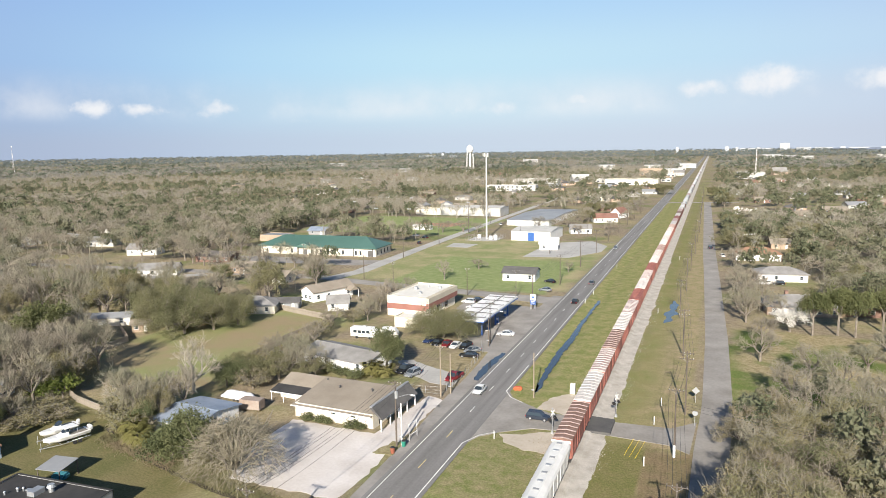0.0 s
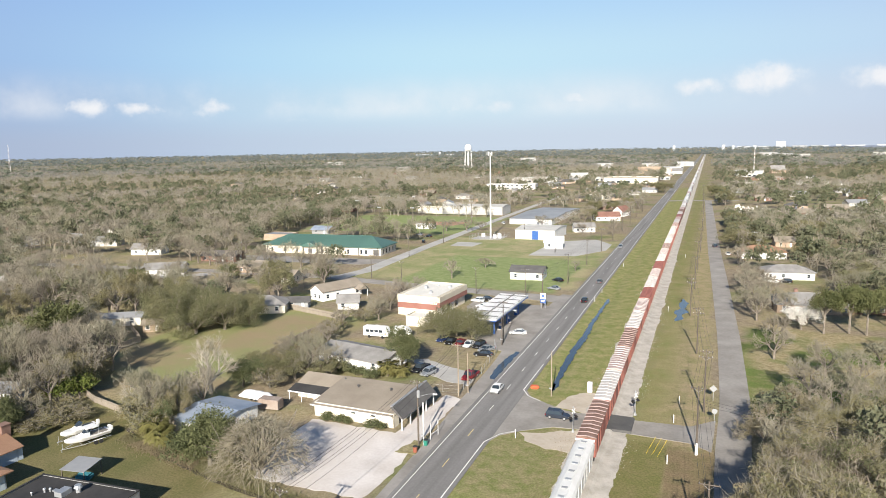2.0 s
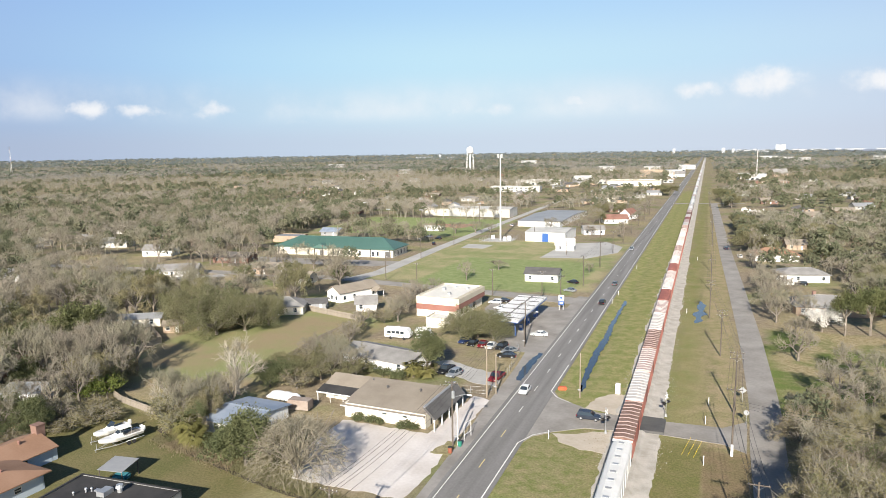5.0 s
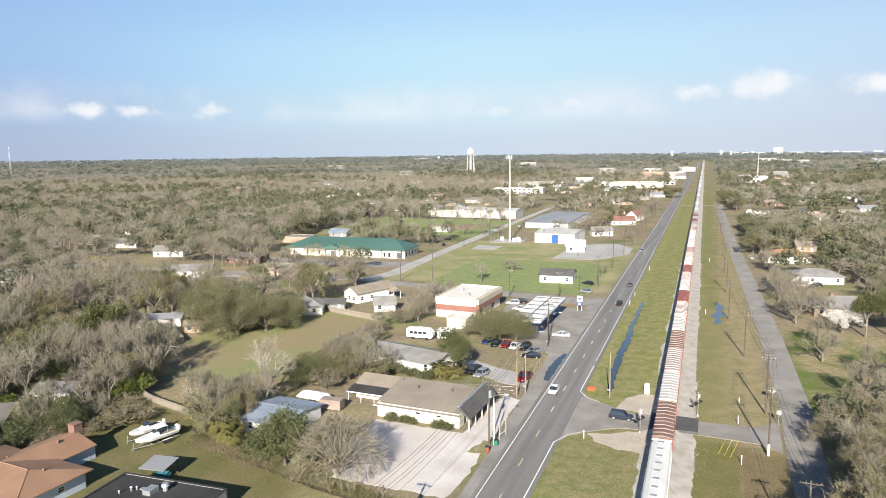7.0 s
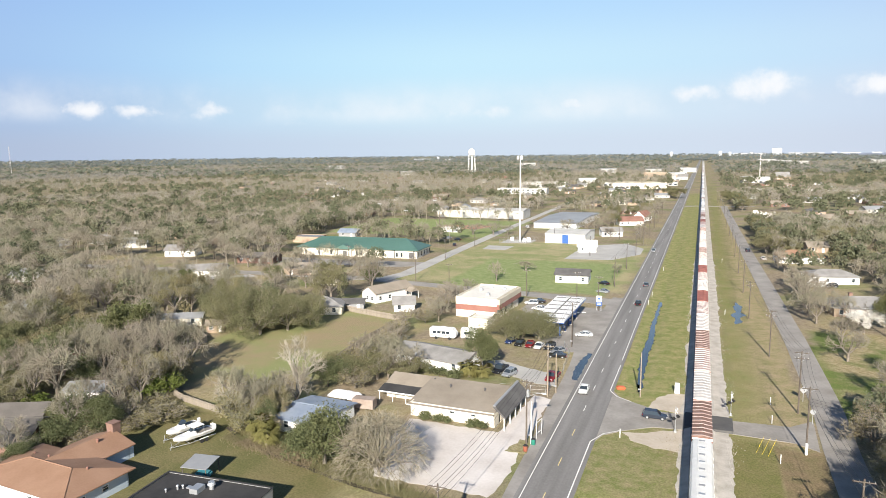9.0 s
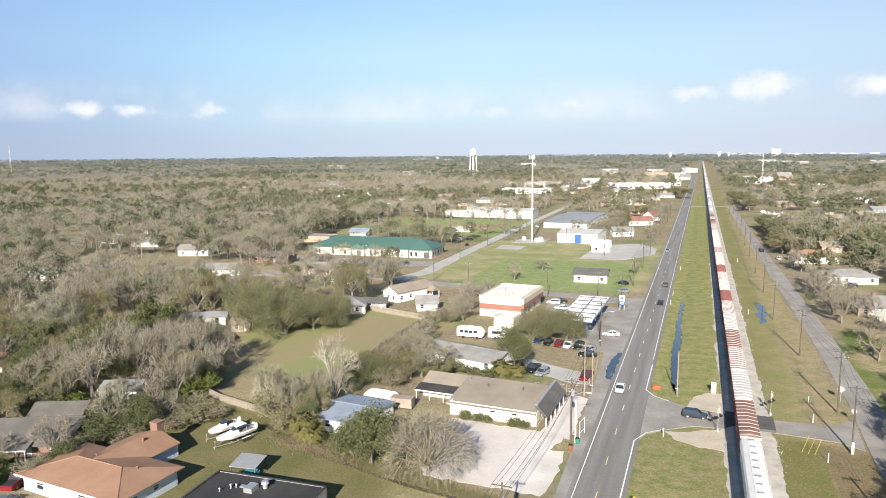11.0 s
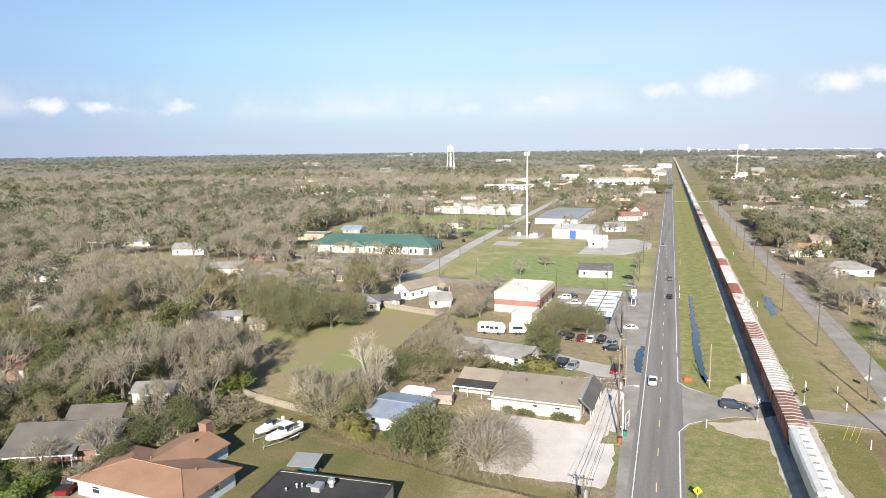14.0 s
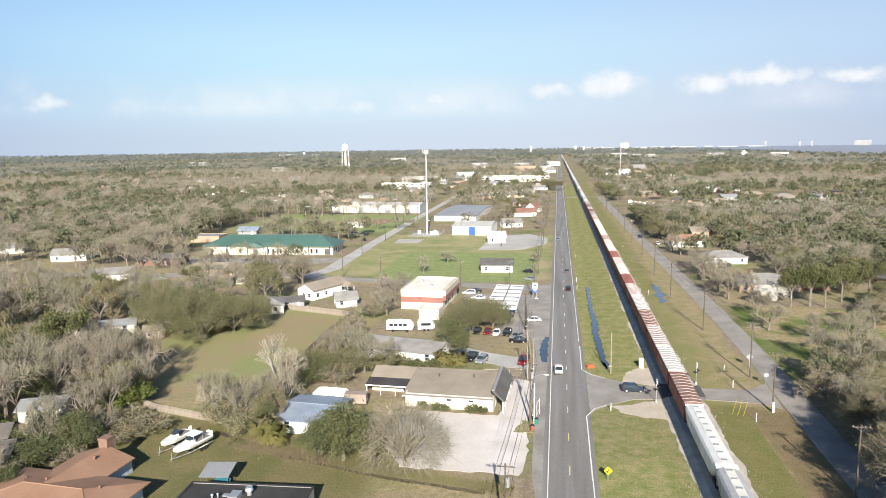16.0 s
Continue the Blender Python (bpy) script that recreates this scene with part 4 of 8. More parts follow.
def tar_roof_building():
    t = flat_building("low building with black tar roof", -43.1, 75.0, 3.6, 17.5, 14.5, 3.3, GREYMETAL, TAR, {}, 0.12, name="building")
    bm = box(B(), (-1.6, 2.6, 3.2), (-0.3, 4.4, 3.9))
    box(bm, (-2.6, 3.2, 3.5), (-1.6, 3.8, 3.7))
    part("roof_unit", bm, STEEL, t, "galvanised roof duct")
    bm = B()
    tube(bm, (0.6, 4.6, 3.2), (0.6, 4.6, 3.9), 0.35, n=12)
    tube(bm, (0.6, 4.6, 3.9), (0.6, 4.6, 4.3), 0.6, 0.45, n=12)
    part("exhaust_fan", bm, STEEL, t, "round galvanised exhaust fan")
    vents(t, [(-4.0, 3.2, 3.3, 0.4), (-3.4, 3.6, 3.3, 0.35), (-5.0, 2.0, 3.3, 0.3)])
    t = thing("lean_to", "small open lean-to with pale metal roof", "shed", pose(-51.5, 87.4, 0, 0, 0, 8))
    bm = prism(B(), [(-2.0, 2.1), (2.0, 2.5), (2.0, 2.58), (-2.0, 2.18)], -2.2, 2.2, "x")
    part("roof", bm, GREYMETAL, t)
    for x in (-2.0, 2.0):
        for y, z in ((-1.8, 2.1), (1.8, 2.47)):
            part("post", box(B(), (x - 0.06, y - 0.06, 0), (x + 0.06, y + 0.06, z)), POLEWOOD, t)
    bm = smooth_edges(box(B(), (-1.2, -0.8, 0.0), (1.2, 0.8, 0.9)), 0.25)
    solo("tarp_heap", bm, paint("teal_tarp", (0.06, 0.26, 0.32), 0.5), "teal tarp over a heap under the lean-to", "tarp", pose(-51.0, 87.4, 0, 0, 0, 15))


tar_roof_building()
h = house("dark brick house with umber shingle roof and porch", -94.0, 84.5, 24, 16, 11, 2.5, 4.5, BRICK, SH_UMBER, over=1.0)
part("porch_roof", prism(B(), [(-8.2, 2.2), (-5.9, 2.75), (-5.9, 2.85), (-8.2, 2.3)], -8.8, 3.0, "x"), SH_UMBER, h)
for x in (-8.4, -5.2, -2.0, 1.2, 2.6):
    part("porch_post", box(B(), (x, -8.0, 0), (x + 0.12, -7.88, 2.25)), WHITE, h)
part("fascia", box(B(), (-8.8, -8.26, 2.08), (3.0, -8.2, 2.3)), WHITE, h)
house("grey shingled wing with gabled roof", -97.0, 93.0, 24, 9, 7, 2.5, 4.0, TANBRICK, SH_UMBER)
house("small white shed with patched grey metal roof", -97.0, 107.5, 22, 7.5, 6.5, 2.5, 3.4, WHITE, GREYMETAL, category="shed", name="shed")
house("long brick house with red-brown shingle roof", -136, 112, 22, 22, 9, 2.6, 4.2, BRICK, SH_RED)
house("old brick shed with rusty roof", -118, 118, 16, 9, 6, 2.8, 4.2, BRICK, SH_RED, category="shed", name="shed")
house("grey roofed house half hidden by trees", -128, 92, 22, 16, 11, 2.6, 4.6, TANBRICK, SH_UMBER, hip=True)
house("pale trailer home behind the hedge", -124, 162, 30, 15, 6, 2.5, 3.3, OFFWHITE, GREYMETAL, category="trailer home")
house("small tan shed by the board fence", -108, 160, 30, 5, 4, 2.3, 3.2, TANBRICK, SH_BROWN, category="shed", name="shed")
house("white house with grey gabled roof on a lawn", -222, 274, 20, 15, 9, 3.0, 5.2, WHITE, SH_GREY)
house("white ranch house with brown roof beside a driveway", -172, 232, 30, 16, 9, 2.7, 4.6, WHITE, SH_GREY)
house("brick house with dark brown roof and lawn", -172, 268, 8, 18, 9, 2.7, 4.4, BRICK, SH_UMBER)
house("low tan house with brown shingle roof", -138.5, 247.5, 8, 21, 9, 2.7, 4.4, TANBRICK, SH_BROWN, hip=True)
house("pale house with brown roof behind bare trees", -114, 233, 4, 11, 8, 2.7, 4.4, OFFWHITE, SH_BROWN)
house("small dark garage beside the grey house", -84.5, 197.5, 24, 7, 6, 2.3, 3.2, GREYMETAL, SH_DARK, category="garage", name="garage")
sheet("driveway", [(-184, 224), (-172, 222), (-160, 226), (-150, 236), (-156, 239), (-164, 231), (-174, 227.5), (-184, 230)], 0.04, CONCRETE, "curved pale concrete driveway", "pavement")
# across the railway
h = house("pink brick house with wide pale grey roof", 66.0, 241.0, 8, 20, 13, 2.6, 5.0, TANBRICK, SH_GREY, hip=True)
chimney(h, -3, 2.5, 3.5, 5.6)
house("white house with blue-grey shingle roof and carport", 64.5, 293.0, 10, 17, 10, 2.7, 4.7, WHITE, SH_GREY, hip=True)
house("white house with rust-orange tile roof", 59.0, 340.0, 8, 18, 10, 2.9, 5.2, WHITE, SH_ORANGE, hip=True)
house("small white house with grey roof", 58.5, 376.0, 8, 5, 8, 3.0, 5.0, WHITE, SH_GREY)
house("pinkish house with brown roof among trees", 71.0, 378.0, 6, 9, 9, 2.8, 4.6, TANBRICK, SH_BROWN)
house("white house with grey roof under oaks", 58.5, 432.0, 6, 8, 8, 2.8, 4.8, WHITE, SH_GREY)
house("low red brick house behind the pines", 80.0, 243.0, 6, 13, 9, 2.7, 4.2, BRICK, SH_BROWN)
house("white house with dark roof in the trees", 129, 342, 12, 16, 10, 2.8, 4.8, WHITE, SH_GREY, hip=True)
# the commercial strip further along
def shed_row(label, x, y, rz, L, D, H, top, wall_mat, roof_mat, doors=0):
    holes = {"f": [("door", 1 + k * (L - 2) / max(1, doors), 0.05, (L - 2) / max(1, doors) * 0.8, H * 0.75) for k in range(doors)]}
    return house(label, x, y, rz, L, D, H, top, wall_mat, roof_mat, holes=holes, over=0.3, category="warehouse", name="warehouse")


shed_row("long white metal warehouse with flat roof", -128, 503, -1, 48, 20, 6.0, 7.0, FADED, FADED)
shed_row("storage units with grey roof and white doors", -68.5, 481, -2, 28, 82, 3.4, 4.6, WHITE, GREYMETAL, 9)
h = shed_row("white and blue metal shop building", -49.5, 384, -2, 22, 26, 5.0, 6.0, WHITE, FADED, 0)
part("blue_door", box(B(), (-1.5, -13.08, 0.05), (2.0, -13.003, 4.6)), BLUE, h, "tall blue roller door")
house("white gabled canopy shelter beside the shop", -34, 346, 10, 9, 8, 3.0, 5.4, WHITE, WHITE, category="shelter", name="shelter")
house("white house with brown roof by the highway", -27, 476, 20, 16, 10, 3.0, 5.5, WHITE, SH_RED)
house("white gabled house by the highway", -31, 412, 20, 12, 8, 3.0, 5.0, WHITE, SH_GREY)
house("white church hall with steep roof", -21, 506, 70, 12, 8, 3.5, 7, WHITE, SH_RED)
flat_building("pale flat-roofed clubhouse of the ball ground", -160, 500, 0, 26, 10, 4.5, OFFWHITE, GREYMETAL)
house("low white dugout of the ball ground", -128, 405, 0, 12, 4, 2.6, 3.0, WHITE, WHITE, category="dugout", name="dugout")
BAYS = {"f": [("window", 3 + 6.5 * k, 0.8, 3.6, 2.2) for k in range(5)]}
flat_building("large cream store far down the highway", -61, 940, 2, 66, 44, 7, OFFWHITE, CREAM, BAYS)
flat_building("low white wing beside the cream store", -112, 985, 2, 34, 26, 5, FADED, FADED, BAYS)
flat_building("pinkish flat-roofed store beside the highway", -62, 1226, 0, 37, 30, 11, TANBRICK, CREAM, BAYS)
house("white gabled hall beside the far highway", -17, 1215, 0, 16, 16, 5, 9, FADED, SH_GREY, category="building", name="hall")
flat_building("pale low shop with flat roof by the highway", -52, 655, 0, 34, 16, 4, OFFWHITE, FADED, BAYS)
flat_building("long white two-storey block with a flat roof", -181, 790, 4, 58, 18, 6.5, FADED, FADED, {"f": [("window", 3 + 5.4 * k, z, 2.2, 1.5) for k in range(10) for z in (0.8, 3.9)]})
flat_building("white flat-roofed warehouse beyond the houses", -189, 940, 2, 62, 24, 7, FADED, FADED, BAYS)
house("large white hall with steep pale roof", -137, 985, 25, 26, 18, 5, 11, FADED, FADED, category="building", name="hall")
for x, y, tall, lab in ((-24, 1010, 4.2, "white shop with flat roof by the far highway"), (-26, 1085, 3.5, "cream shop with flat roof by the far highway"), (-27, 1160, 4.9, "white shop with flat roof by the far highway"), (-24, 1290, 4.9, "pale shop with flat roof by the far highway"), (-27, 1380, 5.6, "white shop with flat roof by the far highway"), (-25, 1480, 5.6, "tall white shop by the far highway"), (-28, 1620, 6.3, "white store by the far highway"), (-26, 1800, 6.3, "pale store by the far highway")):
    flat_building(lab, x, y, 0, 14, 14, tall, FADED if "white" in lab else TANBRICK, GREYMETAL, {"f": [("window", 2, 0.8, 4, 2), ("window", 9, 0.8, 4, 2)]})
flat_building("wide hall with pale grey roof among the oaks", 87, 1112, 4, 38, 34, 9, FADED, GREYMETAL, BAYS)
house("steep grey roofed church among the trees", 133, 1235, 20, 22, 14, 5, 12, TANBRICK, SH_GREY, category="church", name="church")


def scattered_houses():
    """Roofs that show between the trees: a few kinds, repeated."""
    rnd = random.Random(11)
    kinds = []
    for lab, w, r, hip in (("white house with grey shingle roof among trees", FADED, SH_GREY, True), ("brick house with brown shingle roof among trees", BRICK, SH_BROWN, False), ("tan house with dark roof among trees", TANBRICK, SH_DARK, True), ("pale house with light roof among trees", FADED, GREYMETAL, False)):
        kinds.append(house(lab, 0, -400, 0, 15, 9, 2.8, 4.8, w, r, hip=hip, group="houses among the trees", holes={"f": [("window", 2, 0.9, 1.4, 1.2), ("window", 11, 0.9, 1.4, 1.2), ("door", 7, 0.05, 1.0, 2.1)]}))
    spots = []
    for x0, x1, y0, y1, n in ((-420, -190, 150, 380, 26), (-260, -115, 95, 240, 14), (-420, -180, 400, 700, 22), (75, 330, 230, 700, 40), (-200, -12, 540, 1000, 54), (45, 180, 700, 1100, 16), (-700, -250, 700, 1300, 30)):
        for _ in range(n):
            spots.append((rnd.uniform(x0, x1), rnd.uniform(y0, y1)))
    kept = []
    for x, y in spots:
        if all(math.hypot(x - a, y - b) > 20 for a, b in kept) and not taken(x, y, 9):
            kept.append((x, y))
    first = list(kinds)
    for k, (x, y) in enumerate(kept):
        m = pose(x, y, 0, 0, 0, rnd.choice((0, 90, 20, -70)) + rnd.uniform(-6, 6))
        if k < 4:
            first[k].matrix_basis = m
        else:
            copy_thing(rnd.choice(kinds), m)
        HOUSES.append((x, y))


HOUSES = []
OPEN = [(-11, 46, -200, 560), (-11, 42, 560, 660), (-11, 35.5, 660, 1500), (-232, -208, 254, 283), (-205, -108, 198, 228), (-190, -156, 210, 242), (-186, -160, 248, 277), (-124, -100, 212, 240), (-245, -222, 222, 248), (-202, -172, 316, 342), (-200, -165, 340, 376), (-150, -112, 138, 166), (-100, -26, 880, 912), (-215, -150, 740, 782), (-48, -10, 94, 160), (-30, -10, 160, 225), (-54, -10, 165, 250), (-60, -8, 180, 395), (-96, -54, 252, 392), (-108, -88, 236, 720), (-180, -92, 268, 336), (-205, -96, 372, 470),
        (-170, -96, 480, 520), (-100, -8, 395, 540), (-99, -55, 120, 157), (-131, -103, 138, 163), (-125, -80, 155, 184), (46, 78, 262, 300), (46, 74, 312, 348), (52, 76, 362, 384), (-86, -54, 150, 196), (-190, -170, 225, 234), (-180, -120, 242, 262), (-76, -34, 66, 108), (-82, -58, 62, 92), (-104, -84, 76, 94), (-92, -60, 196, 222), (-103, -84, 185, 200), (-104, -92, 102, 113), (-270, -100, 228, 252),
        (48, 96, 196, 256), (46, 75, 280, 300), (48, 70, 330, 348), (50, 70, 196, 262), (66, 92, 152, 200), (48, 60, 150, 200), (52, 76, 480, 600), (-140, -110, 104, 118), (-140, -118, 84, 98)]


def taken(x, y, pad=0.0):
    return any(a - pad < x < b + pad and c - pad < y < d + pad for a, b, c, d in OPEN)


scattered_houses()


# ---------------------------------------------------------------- trees
def skeleton_of(rnd, height, spread, first=0.25, limbs=5, depth=4, droop=0.0, split=3, lean=0.5):
    """Branches as (start, end, radius, radius, level), from the trunk out to the twigs."""
    out = []

    def grow(p, d, length, r, level):
        bend = Vector((rnd.uniform(-1, 1), rnd.uniform(-1, 1), rnd.uniform(-0.4, 0.6) - droop * level * 0.3)) * 0.22
        mid = p + d * length * 0.5
        d2 = (d + bend).normalized()
        end = mid + d2 * length * 0.5
        out.append((p, mid, r, r * 0.82, level))
        out.append((mid, end, r * 0.82, r * 0.62, level))
        if level >= depth:
            return
        n = split + (rnd.random() < 0.4)
        for k in range(n):
            a = rnd.uniform(0, math.tau)
            side = d2.orthogonal().normalized()
            side = (Matrix.Rotation(a, 3, d2) @ side)
            nd = (d2 * rnd.uniform(0.55, 1.0) + side * rnd.uniform(0.45, 0.95) + Vector((0, 0, 0.12 - droop * 0.15 * level))).normalized()
            start = mid.lerp(end, rnd.uniform(0.2, 1.0))
            grow(start, nd, length * rnd.uniform(0.52, 0.78), r * 0.52, level + 1)

    h0 = height * first
    r0 = height * 0.028
    out.append((Vector((0, 0, -0.3)), Vector((0, 0, h0)), r0 * 1.25, r0, 0))
    for k in range(limbs):
        a = k * math.tau / limbs + rnd.uniform(-0.4, 0.4)
        up = rnd.uniform(0.55, 1.1) if k else 1.6
        d = Vector((math.cos(a) * spread, math.sin(a) * spread, up)).normalized()
        grow(Vector((0, 0, h0 * rnd.uniform(0.75, 1.0))), d, height * rnd.uniform(0.26, 0.36), r0 * 0.62, 1)
    # brought to 10 m high and 10 m across, so that a tree's scale is its true size
    top = max(q.z for p, q, a, b, lv in out)
    wide = sorted(math.hypot(q.x, q.y) for p, q, a, b, lv in out)[int(len(out) * 0.93)]
    k = Vector((4.6 / wide, 4.6 / wide, 9.6 / top))
    return [(p * k, q * k, a * 10 / height, b * 10 / height, lv) for p, q, a, b, lv in out]


def trunk_mesh(segs, upto, mat, n=5):
    bm = B()
    for p, q, a, b, lv in segs:
        if lv <= upto:
            tube(bm, p, q, a, b, n if lv < 2 else 4)
    return mesh_of("trunk", bm, mat)


def blade_mesh(name, lines, widths, mat):
    """Thin twigs: each a slim blade from root to tip."""
    p = np.array([l[0] for l in lines], float)
    q = np.array([l[1] for l in lines], float)
    w = np.array(widths)[:, None]
    d = q - p
    d /= np.linalg.norm(d, axis=1, keepdims=True) + 1e-9
    rng = np.random.default_rng(3)
    s = np.cross(d, rng.normal(size=d.shape))
    s /= np.linalg.norm(s, axis=1, keepdims=True) + 1e-9
    v = np.stack([p + s * w * 1.25, p - s * w * 1.25, q], 1).reshape(-1, 3)
    return raw_mesh(name, v, np.arange(len(v)).reshape(-1, 3), mat)


def leaf_arrays(centres, radii, count, size, rng, flat=0.75):
    """Small three-cornered leaves strewn through round clumps, thicker towards their skins."""
    k = rng.integers(0, len(centres), count)
    d = rng.normal(size=(count, 3))
    d /= np.linalg.norm(d, axis=1, keepdims=True)
    rad = radii[k][:, None] * rng.uniform(0.35, 1.0, (count, 1)) ** 0.5
    c = centres[k] + d * rad * np.array([1, 1, flat])
    a = rng.normal(size=(count, 3))
    a = a / np.linalg.norm(a, axis=1, keepdims=True) + d * 0.5
    a /= np.linalg.norm(a, axis=1, keepdims=True)
    u = np.cross(a, rng.normal(size=(count, 3)))
    u /= np.linalg.norm(u, axis=1, keepdims=True) + 1e-9
    w = np.cross(a, u)
    s = size * rng.uniform(0.6, 1.4, (count, 1))
    v = np.stack([c - u * s * 1.15, c + u * s * 1.1 + w * s * 0.6, c + u * s * 0.5 - w * s * 0.75], 1).reshape(-1, 3)
    f = np.arange(count)[:, None] * 3 + np.arange(3)
    return v, f


def leafy_crown(segs, level, count, size, mat, rng, clump=1.0, name="crown"):
    tips = np.array([q for p, q, a, b, lv in segs if lv >= level], float)
    if len(tips) > 160:
        tips = tips[rng.choice(len(tips), 160, replace=False)]
    r = rng.uniform(0.6, 1.25, len(tips)) * clump
    v, f = leaf_arrays(tips, r, count, size, rng)
    return raw_mesh(name, v, f, mat)


def bare_crown(segs, level, rnd, extra, width, mat, reach=1.0, name="crown"):
    lines, widths = [], []
    for p, q, a, b, lv in segs:
        if lv >= level:
            lines.append((p, q + (q - p) * 0.25))
            widths.append(max(width, a))
            for _ in range(extra):
                s = p.lerp(q, rnd.random())
                d = ((q - p).normalized() + Vector((rnd.gauss(0, 0.6), rnd.gauss(0, 0.6), rnd.gauss(0.15, 0.5)))).normalized()
                lines.append((s, s + d * rnd.uniform(0.5, 1.5) * reach))
                widths.append(width * rnd.uniform(0.5, 1.0))
    return blade_mesh(name, lines, widths, mat)


TREES = {}


def tree_kind(key, label, category="tree", **parts):
    """Keeps the meshes of one kind of tree: trunk, crown and, for some, a second crown of twigs or leaves."""
    TREES.setdefault(key, []).append((label, category, parts))


def make_trees():
    rnd = random.Random(5)
    rng = np.random.default_rng(5)
    grey = leaf_material("grey_twigs", (0.225, 0.195, 0.142), (0.33, 0.29, 0.22), (0.27, 0.24, 0.175), 0.1)
    for _ in range(2):
        s = skeleton_of(rnd, 10, 1.2, 0.2, 7, 4, split=3)
        tree_kind("near_olive", "large spreading oak with brownish winter leaves", trunk=trunk_mesh(s, 2, BARK), crown=leafy_crown(s, 3, 11000, 0.072, LEAF_OLIVE, rng, 0.8), twig_crown=bare_crown(s, 3, rnd, 4, 0.026, TWIG))
    s = skeleton_of(rnd, 10, 1.2, 0.2, 7, 4, split=3)
    tree_kind("near_oak", "large spreading oak with olive-green leaves", trunk=trunk_mesh(s, 2, BARK), crown=leafy_crown(s, 2, 12500, 0.08, LEAF_OAK, rng, 0.9), twig_crown=bare_crown(s, 3, rnd, 2, 0.026, TWIG))
    for _ in range(4):
        s = skeleton_of(rnd, 10, 0.9, 0.22, 6, 4, split=3)
        tree_kind("bare", "leafless grey-brown tree with fine twigs", trunk=trunk_mesh(s, 2, BARK), crown=bare_crown(s, 3, rnd, 3, 0.028, TWIG))
    for _ in range(3):
        s = skeleton_of(rnd, 10, 1.25, 0.22, 7, 4, split=3)
        tree_kind("oak", "broad evergreen oak with dense olive-green leaves", trunk=trunk_mesh(s, 2, BARK), crown=leafy_crown(s, 2, 7500, 0.145, LEAF_OAK, rng, 1.05))
    for _ in range(3):
        s = skeleton_of(rnd, 10, 1.2, 0.2, 7, 4, split=3)
        tree_kind("olive", "broad oak with brownish winter leaves and grey limbs", trunk=trunk_mesh(s, 2, BARK), crown=leafy_crown(s, 3, 7000, 0.13, LEAF_OLIVE, rng, 0.95), twig_crown=bare_crown(s, 4, rnd, 1, 0.03, TWIG))
    for _ in range(2):
        s = skeleton_of(rnd, 10, 1.3, 0.08, 10, 3, split=3)
        tree_kind("dome", "low spreading live oak with a dense olive dome", trunk=trunk_mesh(s, 2, BARK), crown=leafy_crown(s, 1, 15000, 0.105, LEAF_OAK, rng, 1.4), twig_crown=bare_crown(s, 3, rnd, 1, 0.022, TWIG))
    for _ in range(2):
        s = skeleton_of(rnd, 10, 0.95, 0.2, 6, 4, split=3)
        tree_kind("pale", "leafless tree with pale, almost white limbs", trunk=trunk_mesh(s, 2, BARK_PALE), crown=bare_crown(s, 3, rnd, 3, 0.026, TWIG_PALE))
    s = [(p, q, a * 0.5, b * 0.5, lv) for p, q, a, b, lv in skeleton_of(rnd, 10, 1.0, 0.08, 9, 2, split=3)]
    lines, widths = [], []
    for k in range(4300):
        turn, up = rnd.uniform(0, math.tau), rnd.uniform(0.02, 1.0) ** 0.8
        out = Vector((math.cos(turn), math.sin(turn), 0))
        ring = math.sqrt(max(0.0, 1 - up * up)) * 4.4 * (1 + 0.12 * math.sin(5 * turn) + 0.08 * math.sin(9 * turn + 3 * up))
        skin = (out * ring + Vector((0, 0, 1.6 + 7.4 * up))) * rnd.uniform(0.8, 1.0)
        if k < 220:
            lines.append((Vector((0, 0, rnd.uniform(1.0, 4.0))) + out * 0.3, skin))
            widths.append(rnd.uniform(0.03, 0.05))
        else:
            d = out * rnd.uniform(0.2, 0.8) + Vector((rnd.gauss(0, 0.35), rnd.gauss(0, 0.35), rnd.uniform(-1.3, 0.5) + 0.6 * up))
            lines.append((skin, skin + d * rnd.uniform(0.7, 1.5)))
            widths.append(rnd.uniform(0.018, 0.03))
    tree_kind("weeping", "wide leafless tree with a dome of drooping grey twigs", trunk=trunk_mesh(s, 2, BARK), crown=blade_mesh("crown", lines, widths, grey))
    for _ in range(2):
        s = skeleton_of(rnd, 10, 0.8, 0.15, 6, 3, split=3)
        tree_kind("dense", "dense round dark-green evergreen tree", trunk=trunk_mesh(s, 1, BARK), crown=leafy_crown(s, 1, 9000, 0.16, LEAF_DARK, rng, 1.5))
    s = skeleton_of(rnd, 10, 0.9, 0.15, 6, 3, split=3)
    tree_kind("blossom", "tree covered in white spring blossom", trunk=trunk_mesh(s, 1, BARK), crown=leafy_crown(s, 2, 6500, 0.15, BLOSSOM, rng, 1.1))
    for _ in range(2):
        s = skeleton_of(rnd, 10, 0.7, 0.5, 6, 3, split=3)
        tree_kind("pine", "tall pine with a bare trunk and dark needles", trunk=trunk_mesh(s, 1, BARK, 5), crown=leafy_crown(s, 2, 5200, 0.19, PINE, rng, 1.25))
    s = skeleton_of(rnd, 10, 1.2, 0.1, 7, 2, split=3)
    tree_kind("shrub", "low dark evergreen shrub beside the building", "shrub", trunk=trunk_mesh(s, 1, BARK, 4), crown=leafy_crown(s, 1, 900, 0.55, LEAF_DARK, rng, 2.2))
    tree_kind("bright", "shrub with fresh green leaves", "shrub", trunk=trunk_mesh(s, 1, BARK, 4), crown=leafy_crown(s, 1, 1300, 0.4, LEAF_BRIGHT, rng, 2.0))
